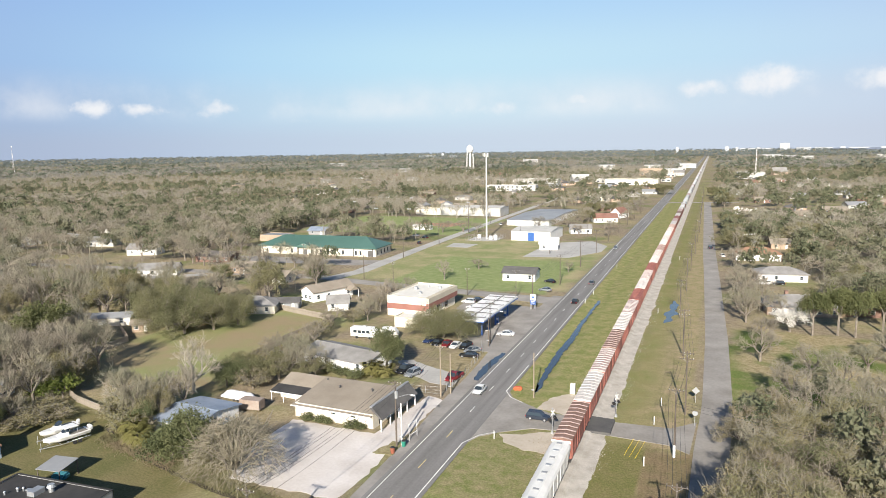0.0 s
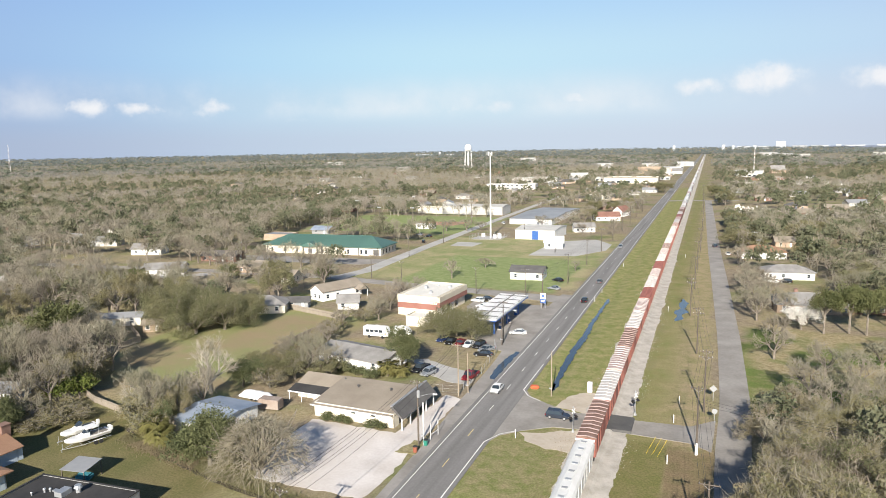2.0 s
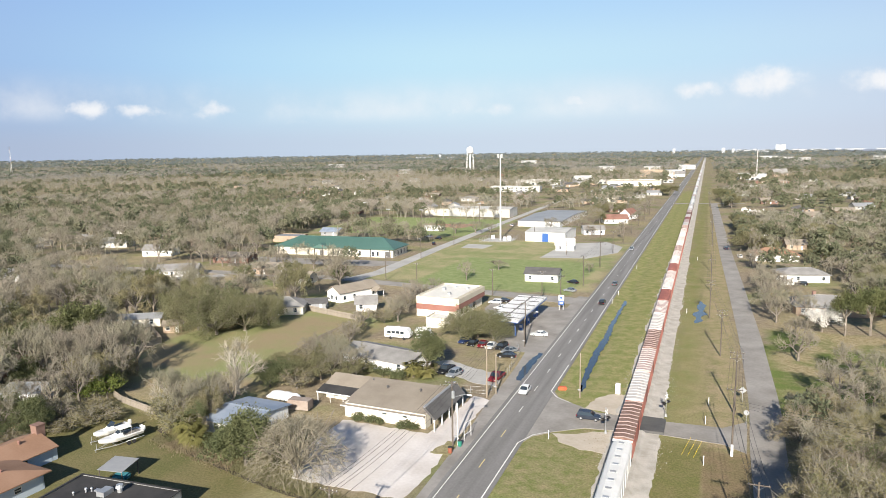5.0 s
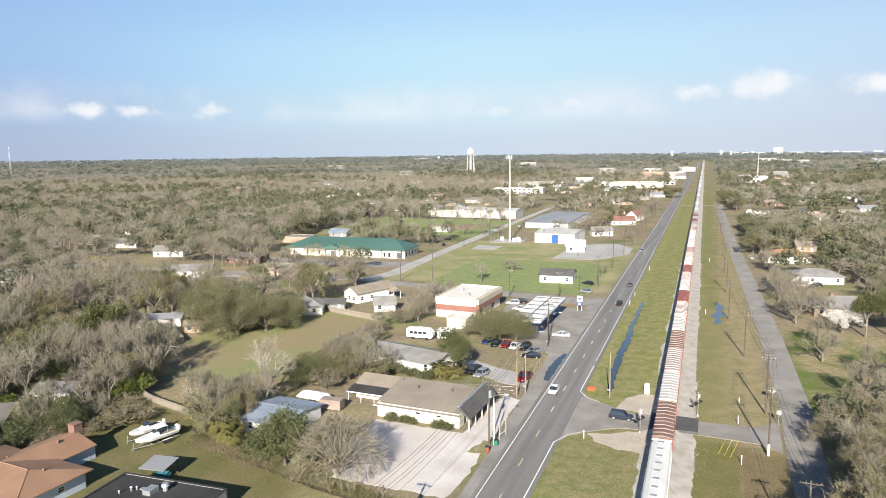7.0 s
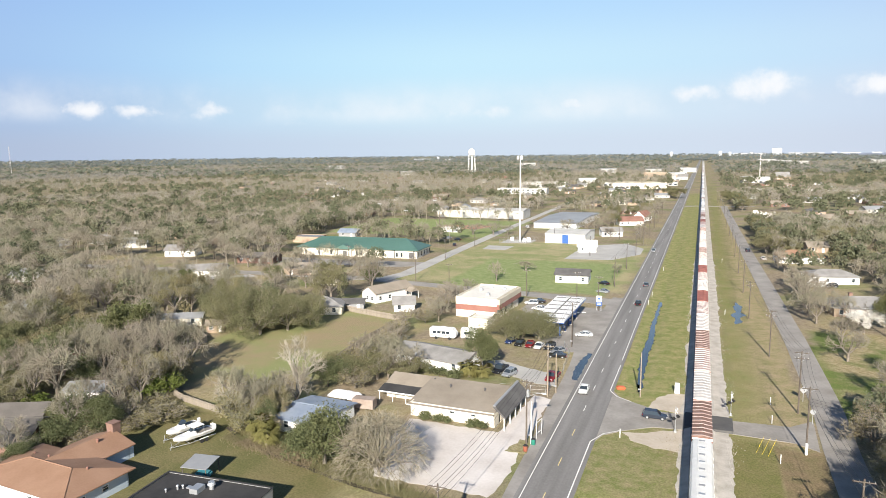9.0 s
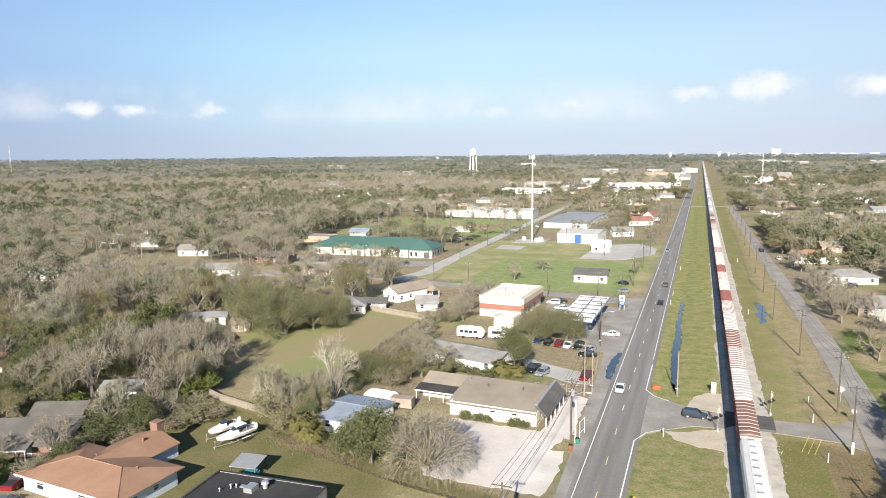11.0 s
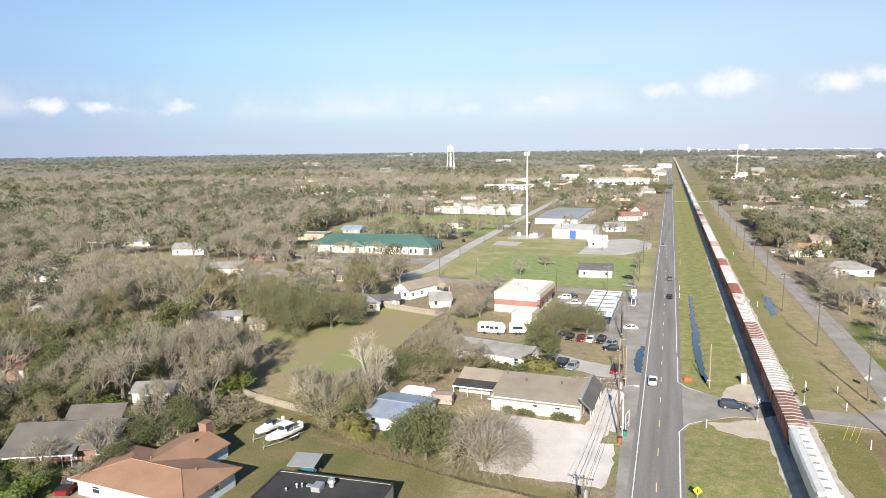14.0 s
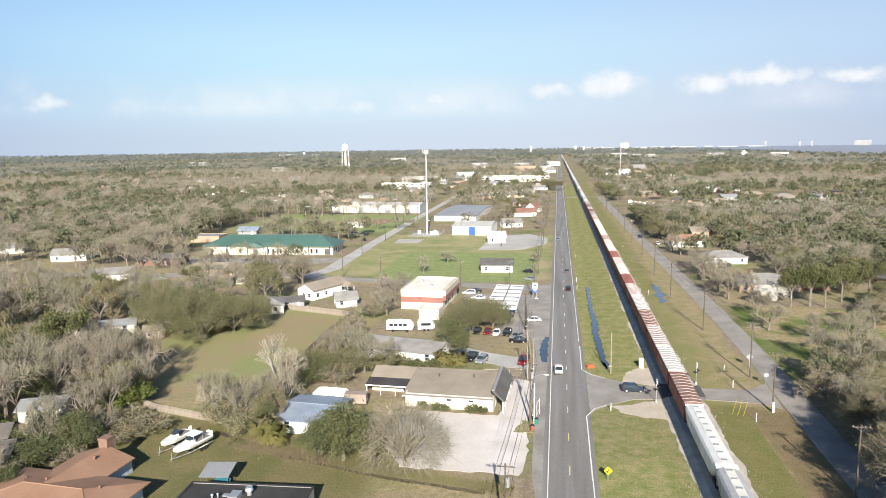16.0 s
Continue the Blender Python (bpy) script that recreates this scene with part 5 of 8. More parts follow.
    for _ in range(2):
        s = skeleton_of(rnd, 10, 1.0, 0.08, 9, 3, split=3)
        tree_kind("brush", "tangle of bare brown brush and vines", "shrub", trunk=trunk_mesh(s, 0, BARK, 4), crown=bare_crown(s, 1, rnd, 5, 0.05, TWIG, 1.5), leaves=leafy_crown(s, 2, 700, 0.3, LEAF_OLIVE, rng, 1.5))


make_trees()


def plant(key, x, y, tall, wide=None, turn=None, group=""):
    """One tree or shrub of that height and width in metres."""
    rnd = PLANT_RND
    label, category, parts = TREES[key][rnd.randrange(len(TREES[key]))]
    t = thing("shrub" if category == "shrub" else "tree", label, category, pose(x, y, land(x, y), 0, 0, rnd.uniform(0, 360) if turn is None else turn), group)
    wide = wide or tall
    t.scale = (wide / 10 * rnd.uniform(0.92, 1.08), wide / 10 * rnd.uniform(0.92, 1.08), tall / 10)
    for name, me in parts.items():
        part(name, me, None, t)
    TREE_SPOTS.append((x, y))
    return t


TREE_SPOTS = []
PLANT_RND = random.Random(21)
for key, x, y, tall, wide in (
    # round the gravel lot and the yard with the boats
    ("weeping", -25.4, 97.0, 11.0, 16), ("dense", -35.5, 97.6, 10, 11), ("dense", -39.5, 98.6, 6.5, 6), ("oak", -32.5, 100, 7, 8), ("dense", -40.5, 100, 6, 6), ("pale", -58.0, 124.5, 12.5, 13), ("dense", -26.3, 151.2, 9.5, 9), ("pale", -66, 113, 7, 7),
    ("bare", -44, 139, 8, 8), ("oak", -46, 137.5, 7, 9), ("bare", -40, 142.5, 8, 8), ("oak", -51, 134, 6, 8), ("dense", -54, 130, 6.5, 8), ("oak", -39, 140, 5, 7), ("brush", -48, 131, 4.5, 8), ("bare", -49, 142, 8, 9), ("bare", -46, 146, 8, 8),
    ("bare", -55, 112, 9.5, 8), ("bare", -58, 108.5, 9, 8), ("bare", -61, 111.5, 10, 8), ("brush", -55, 105.5, 5, 8), ("brush", -60, 107, 4.5, 7), ("brush", -64, 110, 4.5, 7), ("bare", -67, 115, 9, 9), ("brush", -50.5, 103.5, 5, 6), ("olive", -53, 109, 7, 7), ("bare", -52.5, 116, 10, 8), ("olive", -57, 115, 6, 7), ("dense", -52.5, 106, 6, 5),
    # the large clump of oaks behind the mown field
    ("dome", -94, 161, 10.6, 15), ("dome", -102, 163, 11.9, 15), ("dome", -89, 167, 10.6, 14), ("dome", -108, 167, 11.9, 14), ("dome", -97, 172, 11.9, 15), ("dome", -106, 175, 11.9, 14), ("dome", -86, 174, 9.4, 11), ("dome", -116, 172, 11.9, 14), ("dome", -91, 178, 10.0, 12), ("bare", -118, 147, 11, 10), ("bare", -112, 143, 9, 9), ("bare", -125, 149, 11, 10), ("bare", -130, 156, 11, 10), ("bare", -108, 146, 7, 8),
    # oaks and brush round the gas station
    ("dome", -24, 180.5, 9.5, 14), ("dome", -19.5, 180.3, 8.6, 11), ("dome", -28.5, 180, 8.2, 11),
    # woods left of the yard
    ("bare", -84, 108, 11, 10), ("olive", -88, 113, 9, 10), ("bare", -92, 114, 12, 11), ("oak", -86, 117, 6, 8), ("bright", -82, 113, 5, 6), ("bright", -84.5, 110, 4.5, 5), ("bare", -85.5, 93, 9, 7), ("bare", -80, 101, 6, 6), ("brush", -84, 102, 3.5, 9), ("brush", -79, 106, 3.5, 8),
    ("dense", -88, 95, 6, 8), ("oak", -106, 97, 7, 9), ("bare", -104, 100, 11, 9), ("oak", -110, 103, 8, 10), ("dense", -112, 112, 10, 10), ("bare", -107, 115, 14, 12), ("bare", -101, 115, 13, 11), ("bare", -104, 124, 12, 11), ("oak", -116, 126, 10, 11), ("bare", -110, 121, 14, 11), ("dense", -104, 112, 7, 8), ("bare", -115, 108, 12, 10), ("bare", -107, 133, 11, 10), ("olive", -106, 128, 9, 10), ("bare", -109, 140, 11, 10), ("bare", -120, 134, 12, 11), ("dense", -120, 116, 10, 11), ("dense", -126, 111, 9, 10), ("oak", -132, 124, 10, 11), ("dense", -121, 103, 9, 10), ("bare", -113, 98, 11, 10), ("bare", -117, 92, 10, 9), ("dense", -111, 93, 7, 8), ("oak", -124, 124, 9, 10), ("dense", -128, 130, 9, 10),
    ("bare", -81, 74, 5, 6), ("bare", -85, 81, 8, 8), ("oak", -102, 74, 4.5, 7), ("bright", -96, 73, 2.5, 5), ("olive", -104, 86, 7, 9), ("bright", -86, 68, 3.5, 6), ("dense", -80.5, 79.5, 4.5, 7), ("dense", -97, 69.5, 3.2, 6), ("dense", -92.5, 69, 2.8, 5), ("oak", -89, 72.5, 4, 6), ("dense", -102, 69, 4, 7), ("dense", -106, 74, 5, 8), ("bare", -91, 75.5, 6, 6), ("oak", -113, 82, 8, 10), ("dense", -118, 86, 9, 10), ("dense", -82.5, 97, 6, 8), ("dense", -79.5, 94.5, 5, 7), ("brush", -86.5, 100, 4, 9), ("bare", -86, 104, 10, 9), ("brush", -76, 99, 3, 8), ("brush", -73.5, 103, 3, 8), ("bare", -90, 100, 9, 8), ("bare", -103.5, 105, 12, 10), ("bare", -109, 109, 12, 11), ("olive", -88, 121, 9, 10), ("bare", -93, 122, 13, 11), ("bare", -90, 129, 13, 11), ("bare", -98, 119, 13, 10), ("bare", -96, 130, 12, 11), ("bare", -84, 118, 11, 9), ("dense", -83, 87, 5, 8), ("brush", -78.5, 90.5, 3.5, 6), ("oak", -108, 88, 6, 8), ("oak", -106, 80, 5, 7), ("bright", -101, 98, 3, 7),
    # across the railway
    ("near_olive", 51, 109, 11, 14), ("near_oak", 51, 91, 14, 16), ("near_olive", 59, 94, 14, 16), ("near_oak", 49.5, 79, 14, 16), ("near_olive", 66, 104, 12, 14), ("near_oak", 70, 113, 12, 14), ("near_olive", 53, 121, 10, 14), ("near_olive", 56, 129, 10.5, 14), ("near_olive", 62, 118, 11, 15), ("near_olive", 64, 135, 11, 14), ("near_olive", 70, 126, 11, 14), ("oak", 74, 140, 10, 13), ("near_olive", 54, 141, 9, 11), ("bare", 60, 147, 11, 12), ("bare", 68, 150, 11, 13), ("bare", 57, 159, 9, 12), ("bare", 66, 166, 10, 13), ("oak", 80, 128, 11, 14), ("near_olive", 53, 112, 10, 13), ("near_olive", 57, 104, 11, 14), ("near_olive", 48, 133, 8, 10), ("bare", 76, 158, 10, 12), ("olive", 84, 148, 10, 13), ("oak", 90, 138, 10, 14), ("bare", 88, 160, 11, 12), ("near_oak", 50, 100, 12, 14), ("near_oak", 46.2, 84, 16, 16), ("near_olive", 46.2, 94, 15.5, 15), ("near_oak", 46, 73, 16, 16), ("near_olive", 50, 104, 12.5, 13), ("near_oak", 57, 114, 12, 14), ("near_oak", 49.5, 98, 15, 14), ("near_olive", 50.5, 117, 9, 11),
    ("bare", 52.8, 185.5, 8, 10), ("bare", 74, 184, 7, 9), ("bare", 54, 201, 8, 9), ("blossom", 61.5, 215.5, 7, 9.5), ("bare", 50, 256, 9, 10), ("bare", 51.5, 262, 9, 11), ("bare", 57, 258, 8, 9), ("bare", 77, 262, 9, 10), ("oak", 84, 272, 10, 13), ("bare", 52, 280, 8, 9), ("oak", 52, 356, 10, 14), ("oak", 57.5, 362, 9, 12), ("oak", 50, 370, 10, 14), ("bare", 80, 300, 9, 11), ("oak", 80, 384, 10, 16), ("oak", 92, 415, 10, 17), ("oak", 98, 440, 10, 17), ("oak", 50, 452, 10, 13), ("bare", 60, 228, 8, 9), ("bare", 56, 238, 8, 9), ("oak", 96, 250, 11, 14), ("oak", 90, 236, 10, 13), ("olive", 88, 196, 10, 13), ("bare", 80, 190, 9, 11), ("bare", 62, 176, 8, 10), ("oak", 49, 470, 10, 13), ("oak", 48, 610, 11, 14), ("oak", 47, 632, 11, 14), ("oak", 44, 668, 12, 15), ("oak", 42, 690, 12, 15), ("oak", 41, 720, 12, 16), ("pine", 66.5, 212.6, 12, 9), ("pine", 72.6, 214.8, 13, 9), ("pine", 76.5, 214.3, 13, 9), ("pine", 84, 222, 12, 9), ("bare", 51, 222, 9, 10), ("bare", 50, 232, 9, 10), ("bare", 52, 245, 9, 9), ("bare", 52, 268, 10, 11), ("oak", 92, 210, 11, 13), ("pine", 94, 228, 13, 9), ("oak", 104, 205, 10, 13), ("bare", 51, 310, 9, 10), ("bare", 49, 320, 9, 10), ("oak", 51, 398, 10, 15), ("oak", 54, 408, 10, 15), ("oak", 49, 385, 9, 13), ("oak", 52, 440, 11, 15), ("oak", 76, 330, 9, 11), ("olive", 77, 350, 9, 12), ("oak", 84, 400, 11, 15),
    # along the cross street and round the store
    ("bare", -103.5, 242.5, 9, 11), ("dense", -97, 233, 8, 8), ("bare", -112, 226, 9, 10), ("bare", -54, 256, 8, 7), ("bare", -48.9, 282, 5, 9), ("bare", -62, 226, 6, 7), ("bare", -55, 226, 7, 7), ("bare", -60, 216, 7, 7), ("bare", -57, 221, 6, 7), ("brush", -57, 205, 4.5, 7), ("bare", -56, 196, 7, 7), ("brush", -55, 187, 4.5, 7), ("bare", -59, 181, 6.5, 8), ("brush", -58, 174, 5, 7), ("brush", -56, 165, 5, 7), ("brush", -54, 157, 5, 7), ("bare", -56, 150, 7, 8), ("brush", -55, 145, 5, 7), ("oak", -56, 139, 5, 7), ("bare", -53, 163, 7, 7), ("bare", -52, 190, 7, 7), ("bare", -51, 152, 7.5, 8), ("bare", -54, 202, 7, 7),
    ("bare", -168, 254, 10, 10), ("bare", -178, 258, 11, 11), ("bare", -160, 260, 10, 10), ("bare", -186, 262, 11, 11), ("bare", -152, 272, 9, 10), ("bare", -146, 238, 9, 10), ("bare", -134, 236, 9, 10), ("bare", -118, 268, 8, 9), ("bare", -198, 268, 12, 12), ("bare", -206, 256, 12, 12), ("bare", -192, 286, 11, 11), ("bare", -184, 300, 11, 11), ("bare", -178, 292, 10, 10), ("bare", -150, 214, 11, 11), ("bare", -163, 208, 12, 11), ("bare", -178, 206, 12, 12), ("bare", -140, 206, 11, 10), ("bare", -192, 214, 12, 11), ("bare", -118, 222, 9, 10), ("bare", -126, 262, 8, 10), ("bare", -138, 258, 9, 11), ("bare", -150, 262, 8, 10), ("bare", -114, 256, 8, 9), ("bare", -122, 232, 9, 10), ("oak", -133, 224, 8, 10), ("bare", -106, 214, 9, 10),
    ("bare", -12, 285, 5, 5), ("oak", -7.5, 745, 13, 19), ("oak", -15, 758, 13, 18), ("bare", -98.5, 398, 8, 14), ("bare", -110, 394, 8, 12), ("bare", -22, 540, 9, 11), ("bare", -26, 552, 9, 12), ("bare", -40, 552, 9, 12), ("oak", -24, 566, 9, 12), ("bare", -18, 528, 8, 10), ("bare", -44, 470, 9, 12), ("bare", -40, 488, 9, 11), ("bare", -46, 448, 8, 11), ("bare", -38, 456, 8, 10), ("oak", -44, 520, 9, 12), ("bare", -13, 400, 6, 7), ("bare", -46, 420, 8, 12), ("bare", -40, 432, 8, 12), ("bare", -60, 430, 8, 12), ("bare", -30, 402, 7, 9), ("bare", -16, 430, 7, 9), ("oak", -36, 470, 8, 11), ("bare", -44, 500, 9, 12), ("bare", -14, 490, 8, 10), ("bare", -20, 515, 9, 11), ("oak", -30, 530, 9, 12), ("bare", -90, 400, 7, 9), ("oak", -46, 545, 9, 12), ("bare", -88, 545, 9, 12), ("bare", -14, 560, 9, 12), ("bare", -17, 580, 9, 12), ("bare", -16, 610, 9, 12), ("bare", -20, 640, 9, 13),
):
    plant(key, x, y, tall, wide)
for x, y, s in ((-24.5, 119.6, 1.4), (-27, 119.7, 1.5), (-22.8, 119.7, 1.2), (-17.5, 119.3, 1.5), (-15.8, 119.4, 1.3), (-42, 145.5, 2.2), (-38, 144.7, 2.2), (-34, 143.8, 2.2), (-30, 142.8, 2.2), (-28, 147, 2.4)):
    plant("shrub", x, y, s, s * 1.7)


def scatter_trees():
    """The woods round the place: single trees near by, joined masses of crowns further out."""
    rnd = random.Random(77)
    rng = np.random.default_rng(9)
    cell = {}
    for u, v in TREE_SPOTS:
        cell.setdefault((int(u // 6), int(v // 6)), []).append((u, v))

    def free(x, y, gap):
        i, j = int(x // 6), int(y // 6)
        for a in range(i - 2, i + 3):
            for b in range(j - 2, j + 3):
                for u, v in cell.get((a, b), ()):
                    if math.hypot(x - u, y - v) < gap:
                        return False
        cell.setdefault((i, j), []).append((x, y))
        return True

    def near_house(x, y):
        return any(-9 < x - a < 13 and -20 < y - b < 8 for a, b in HOUSES)

    single = 0  # trees that stand as things of their own
    bare_spots, green_spots = [], []
    for x0, x1, y0, y1, n, gap in ((-440, -88, 90, 480, 9000, 5.0), (46, 320, 100, 480, 7000, 5.0)):
        for _ in range(n):
            x, y = rnd.uniform(x0, x1), rnd.uniform(y0, y1)
            if taken(x, y, 1.5) or near_house(x, y) or not free(x, y, gap):
                continue
            tall = rnd.uniform(9, 15) if x < 0 else rnd.uniform(8, 13)
            if single < 80 and (x > -185 and y < 235 and x < 0 or 0 < x < 120 and y < 235):
                single += 1
                plant(rnd.choices(("bare", "oak", "olive", "pine"), (0.58, 0.18, 0.16, 0.08))[0], x, y, tall, tall * rnd.uniform(0.8, 1.05))
            elif rnd.random() < (0.7 if x < 0 else 0.42) + 0.3 * noise.noise((x * 0.012, y * 0.012, 3)):
                bare_spots.append((x, y, tall, tall * rnd.uniform(0.75, 1.05)))
            else:
                green_spots.append((x, y, tall, tall * rnd.uniform(0.75, 1.1)))

    def join(name, spots, templates, mat, label):
        vs, fs, base = [], [], 0
        for k, (x, y, tall, wide) in enumerate(spots):
            v, f = templates[k % len(templates)]
            a = rnd.uniform(0, math.tau)
            r = np.array([[math.cos(a), -math.sin(a), 0], [math.sin(a), math.cos(a), 0], [0, 0, 1]])
            vs.append(v @ r.T * (wide / 10, wide / 10, tall / 10) + (x, y, land(x, y)))
            fs.append(f + base)
            base += len(v)
        ob = new(name, raw_mesh(name, np.concatenate(vs), np.concatenate(fs), mat))
        tagged(ob, label, "woods", kind="stuff")

    def bare_template(twigs, width, limbs=24, wide_limb=1.0):
        """A leafless crown: a few limbs and several domes of twigs that fan outwards from them."""
        p, q, w = [np.zeros(3)], [np.array([0, 0, 4.2])], [0.16 * wide_limb]
        lobes = []
        for k in range(7):
            a, up = k * 2.4 + rng.uniform(-0.4, 0.4), rng.uniform(0.45, 1.0)
            out = np.array([math.cos(a), math.sin(a), 0]) * rng.uniform(1.6, 3.0) * (1.25 - 0.75 * up)
            lobes.append(np.array([0, 0, 4.4 + 3.2 * up]) + out)
        for k in range(limbs):
            c = lobes[k % 7]
            root = np.array([0, 0, rng.uniform(1.8, 4.0)]) if k < 7 else lobes[k % 7] * 0.6 + np.array([0, 0, 1.4])
            p.append(root), q.append(c + rng.normal(0, 0.9 if k >= 7 else 0.2, 3)), w.append((0.10 if k < 7 else 0.06) * wide_limb)
        for k in range(twigs):
            c = lobes[rng.integers(0, 7)]
            d = rng.normal(size=3) * (1, 1, 0.8) + (c - np.array([0, 0, 5.4])) * 0.28 + (0, 0, 0.35)
            d /= np.linalg.norm(d)
            r0 = rng.uniform(0.1, 1.0)
            p.append(c + d * r0 + rng.normal(0, 0.25, 3)), q.append(c + (d + rng.normal(0, 0.25, 3)) * (r0 + rng.uniform(0.8, 1.7))), w.append(width * rng.uniform(0.6, 1.3))
        p, q, w = np.array(p), np.array(q), np.array(w)[:, None]
        d = (q - p) / (np.linalg.norm(q - p, axis=1, keepdims=True) + 1e-9)
        s = np.cross(d, rng.normal(size=d.shape))
        s /= np.linalg.norm(s, axis=1, keepdims=True) + 1e-9
        return np.stack([p + s * w, p - s * w, q], 1).reshape(-1, 3), np.arange(len(p) * 3).reshape(-1, 3)

    def green_template(count, size, clumps=14, broad=False):
        """An evergreen crown: clumps of leaves over a round or a broad, low dome."""
        k = np.arange(clumps) + 0.5
        up, turn = k / clumps, k * 2.4 + rng.uniform(0, 0.5, clumps)
        out = np.sqrt(1 - (up * 0.92) ** 2) * (3.6 if broad else 3.0) * rng.uniform(0.75, 1.1, clumps)
        c = np.stack([np.cos(turn) * out, np.sin(turn) * out, 4.3 + (3.6 if broad else 4.4) * up], 1)
        return leaf_arrays(c, rng.uniform(1.0, 1.7, clumps), count, size, rng)

    near_bare, mid_bare = [t for t in bare_spots if t[1] < 290], [t for t in bare_spots if t[1] >= 290]
    near_green, mid_green = [t for t in green_spots if t[1] < 270], [t for t in green_spots if t[1] >= 270]
    join("bare_woods", near_bare, [bare_template(300, 0.052, 40) for _ in range(5)], TWIG, "leafless grey-brown winter woods")
    join("bare_woods", mid_bare, [bare_template(150, 0.085, 30, 1.2) for _ in range(5)], TWIG, "leafless grey-brown winter woods")
    join("evergreen_woods", near_green, [green_template(700, 0.32, 16, k % 2) for k in range(4)], LEAF_MID, "evergreen oaks and pines in the woods")
    join("evergreen_woods", mid_green, [green_template(330, 0.46, 14, k % 2) for k in range(4)], LEAF_MID, "evergreen oaks and pines in the woods")
    # further out; beyond 1450 m the woods' colours carry distance haze
    for kind, r0, r1, count, mat in (("bare", 430, 1500, 5200, TWIG_MID), ("green", 430, 1500, 2300, LEAF_MID), ("bare", 1450, 3300, 8000, TWIG_HAZED), ("green", 1450, 3300, 3600, LEAF_HAZED), ("pine", 2900, 4850, 7500, PINE_HAZED)):
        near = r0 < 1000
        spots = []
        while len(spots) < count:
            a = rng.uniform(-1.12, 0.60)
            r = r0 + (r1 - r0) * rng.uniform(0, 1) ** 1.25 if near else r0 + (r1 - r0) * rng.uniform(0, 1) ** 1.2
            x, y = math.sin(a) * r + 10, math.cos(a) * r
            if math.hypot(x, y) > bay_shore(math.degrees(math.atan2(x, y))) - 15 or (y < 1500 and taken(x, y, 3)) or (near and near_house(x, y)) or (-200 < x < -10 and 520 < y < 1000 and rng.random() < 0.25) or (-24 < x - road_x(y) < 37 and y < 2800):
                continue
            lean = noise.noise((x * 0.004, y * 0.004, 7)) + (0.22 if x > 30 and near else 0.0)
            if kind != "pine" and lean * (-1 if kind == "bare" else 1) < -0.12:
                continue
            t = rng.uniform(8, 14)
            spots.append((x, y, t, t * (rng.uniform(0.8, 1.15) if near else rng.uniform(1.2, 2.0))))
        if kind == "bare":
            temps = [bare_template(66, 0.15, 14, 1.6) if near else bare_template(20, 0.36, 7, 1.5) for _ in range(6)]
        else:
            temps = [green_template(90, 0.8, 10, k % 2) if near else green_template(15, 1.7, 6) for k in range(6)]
        join(("mid_" if near else "far_") + kind + "_woods", spots, temps, mat, "pine woods along the horizon, tinted with distance haze" if kind == "pine" else "winter woods stretching to the horizon")


scatter_trees()


# ---------------------------------------------------------------- the train
def truck_of(parent, y):
    bm = B()
    for s in (-1, 1):
        prism(bm, [(-1.4, 0.55), (1.4, 0.55), (1.4, 0.75), (0.5, 0.95), (-0.5, 0.95), (-1.4, 0.75)], s * 1.0 - 0.08, s * 1.0 + 0.08, "x")
    box(bm, (-1.0, -0.3, 0.65), (1.0, 0.3, 0.9))
    t = part("truck", bm, DARK, parent, "black bogie", m=pose(0, y, 0))
    for d in (-0.9, 0.9):
        for s in (-1, 1):
            bm = B()
            tube(bm, (s * 0.68, d, 0.46), (s * 0.84, d, 0.46), 0.46, n=14)
            part("wheel", bm, RAIL, t)


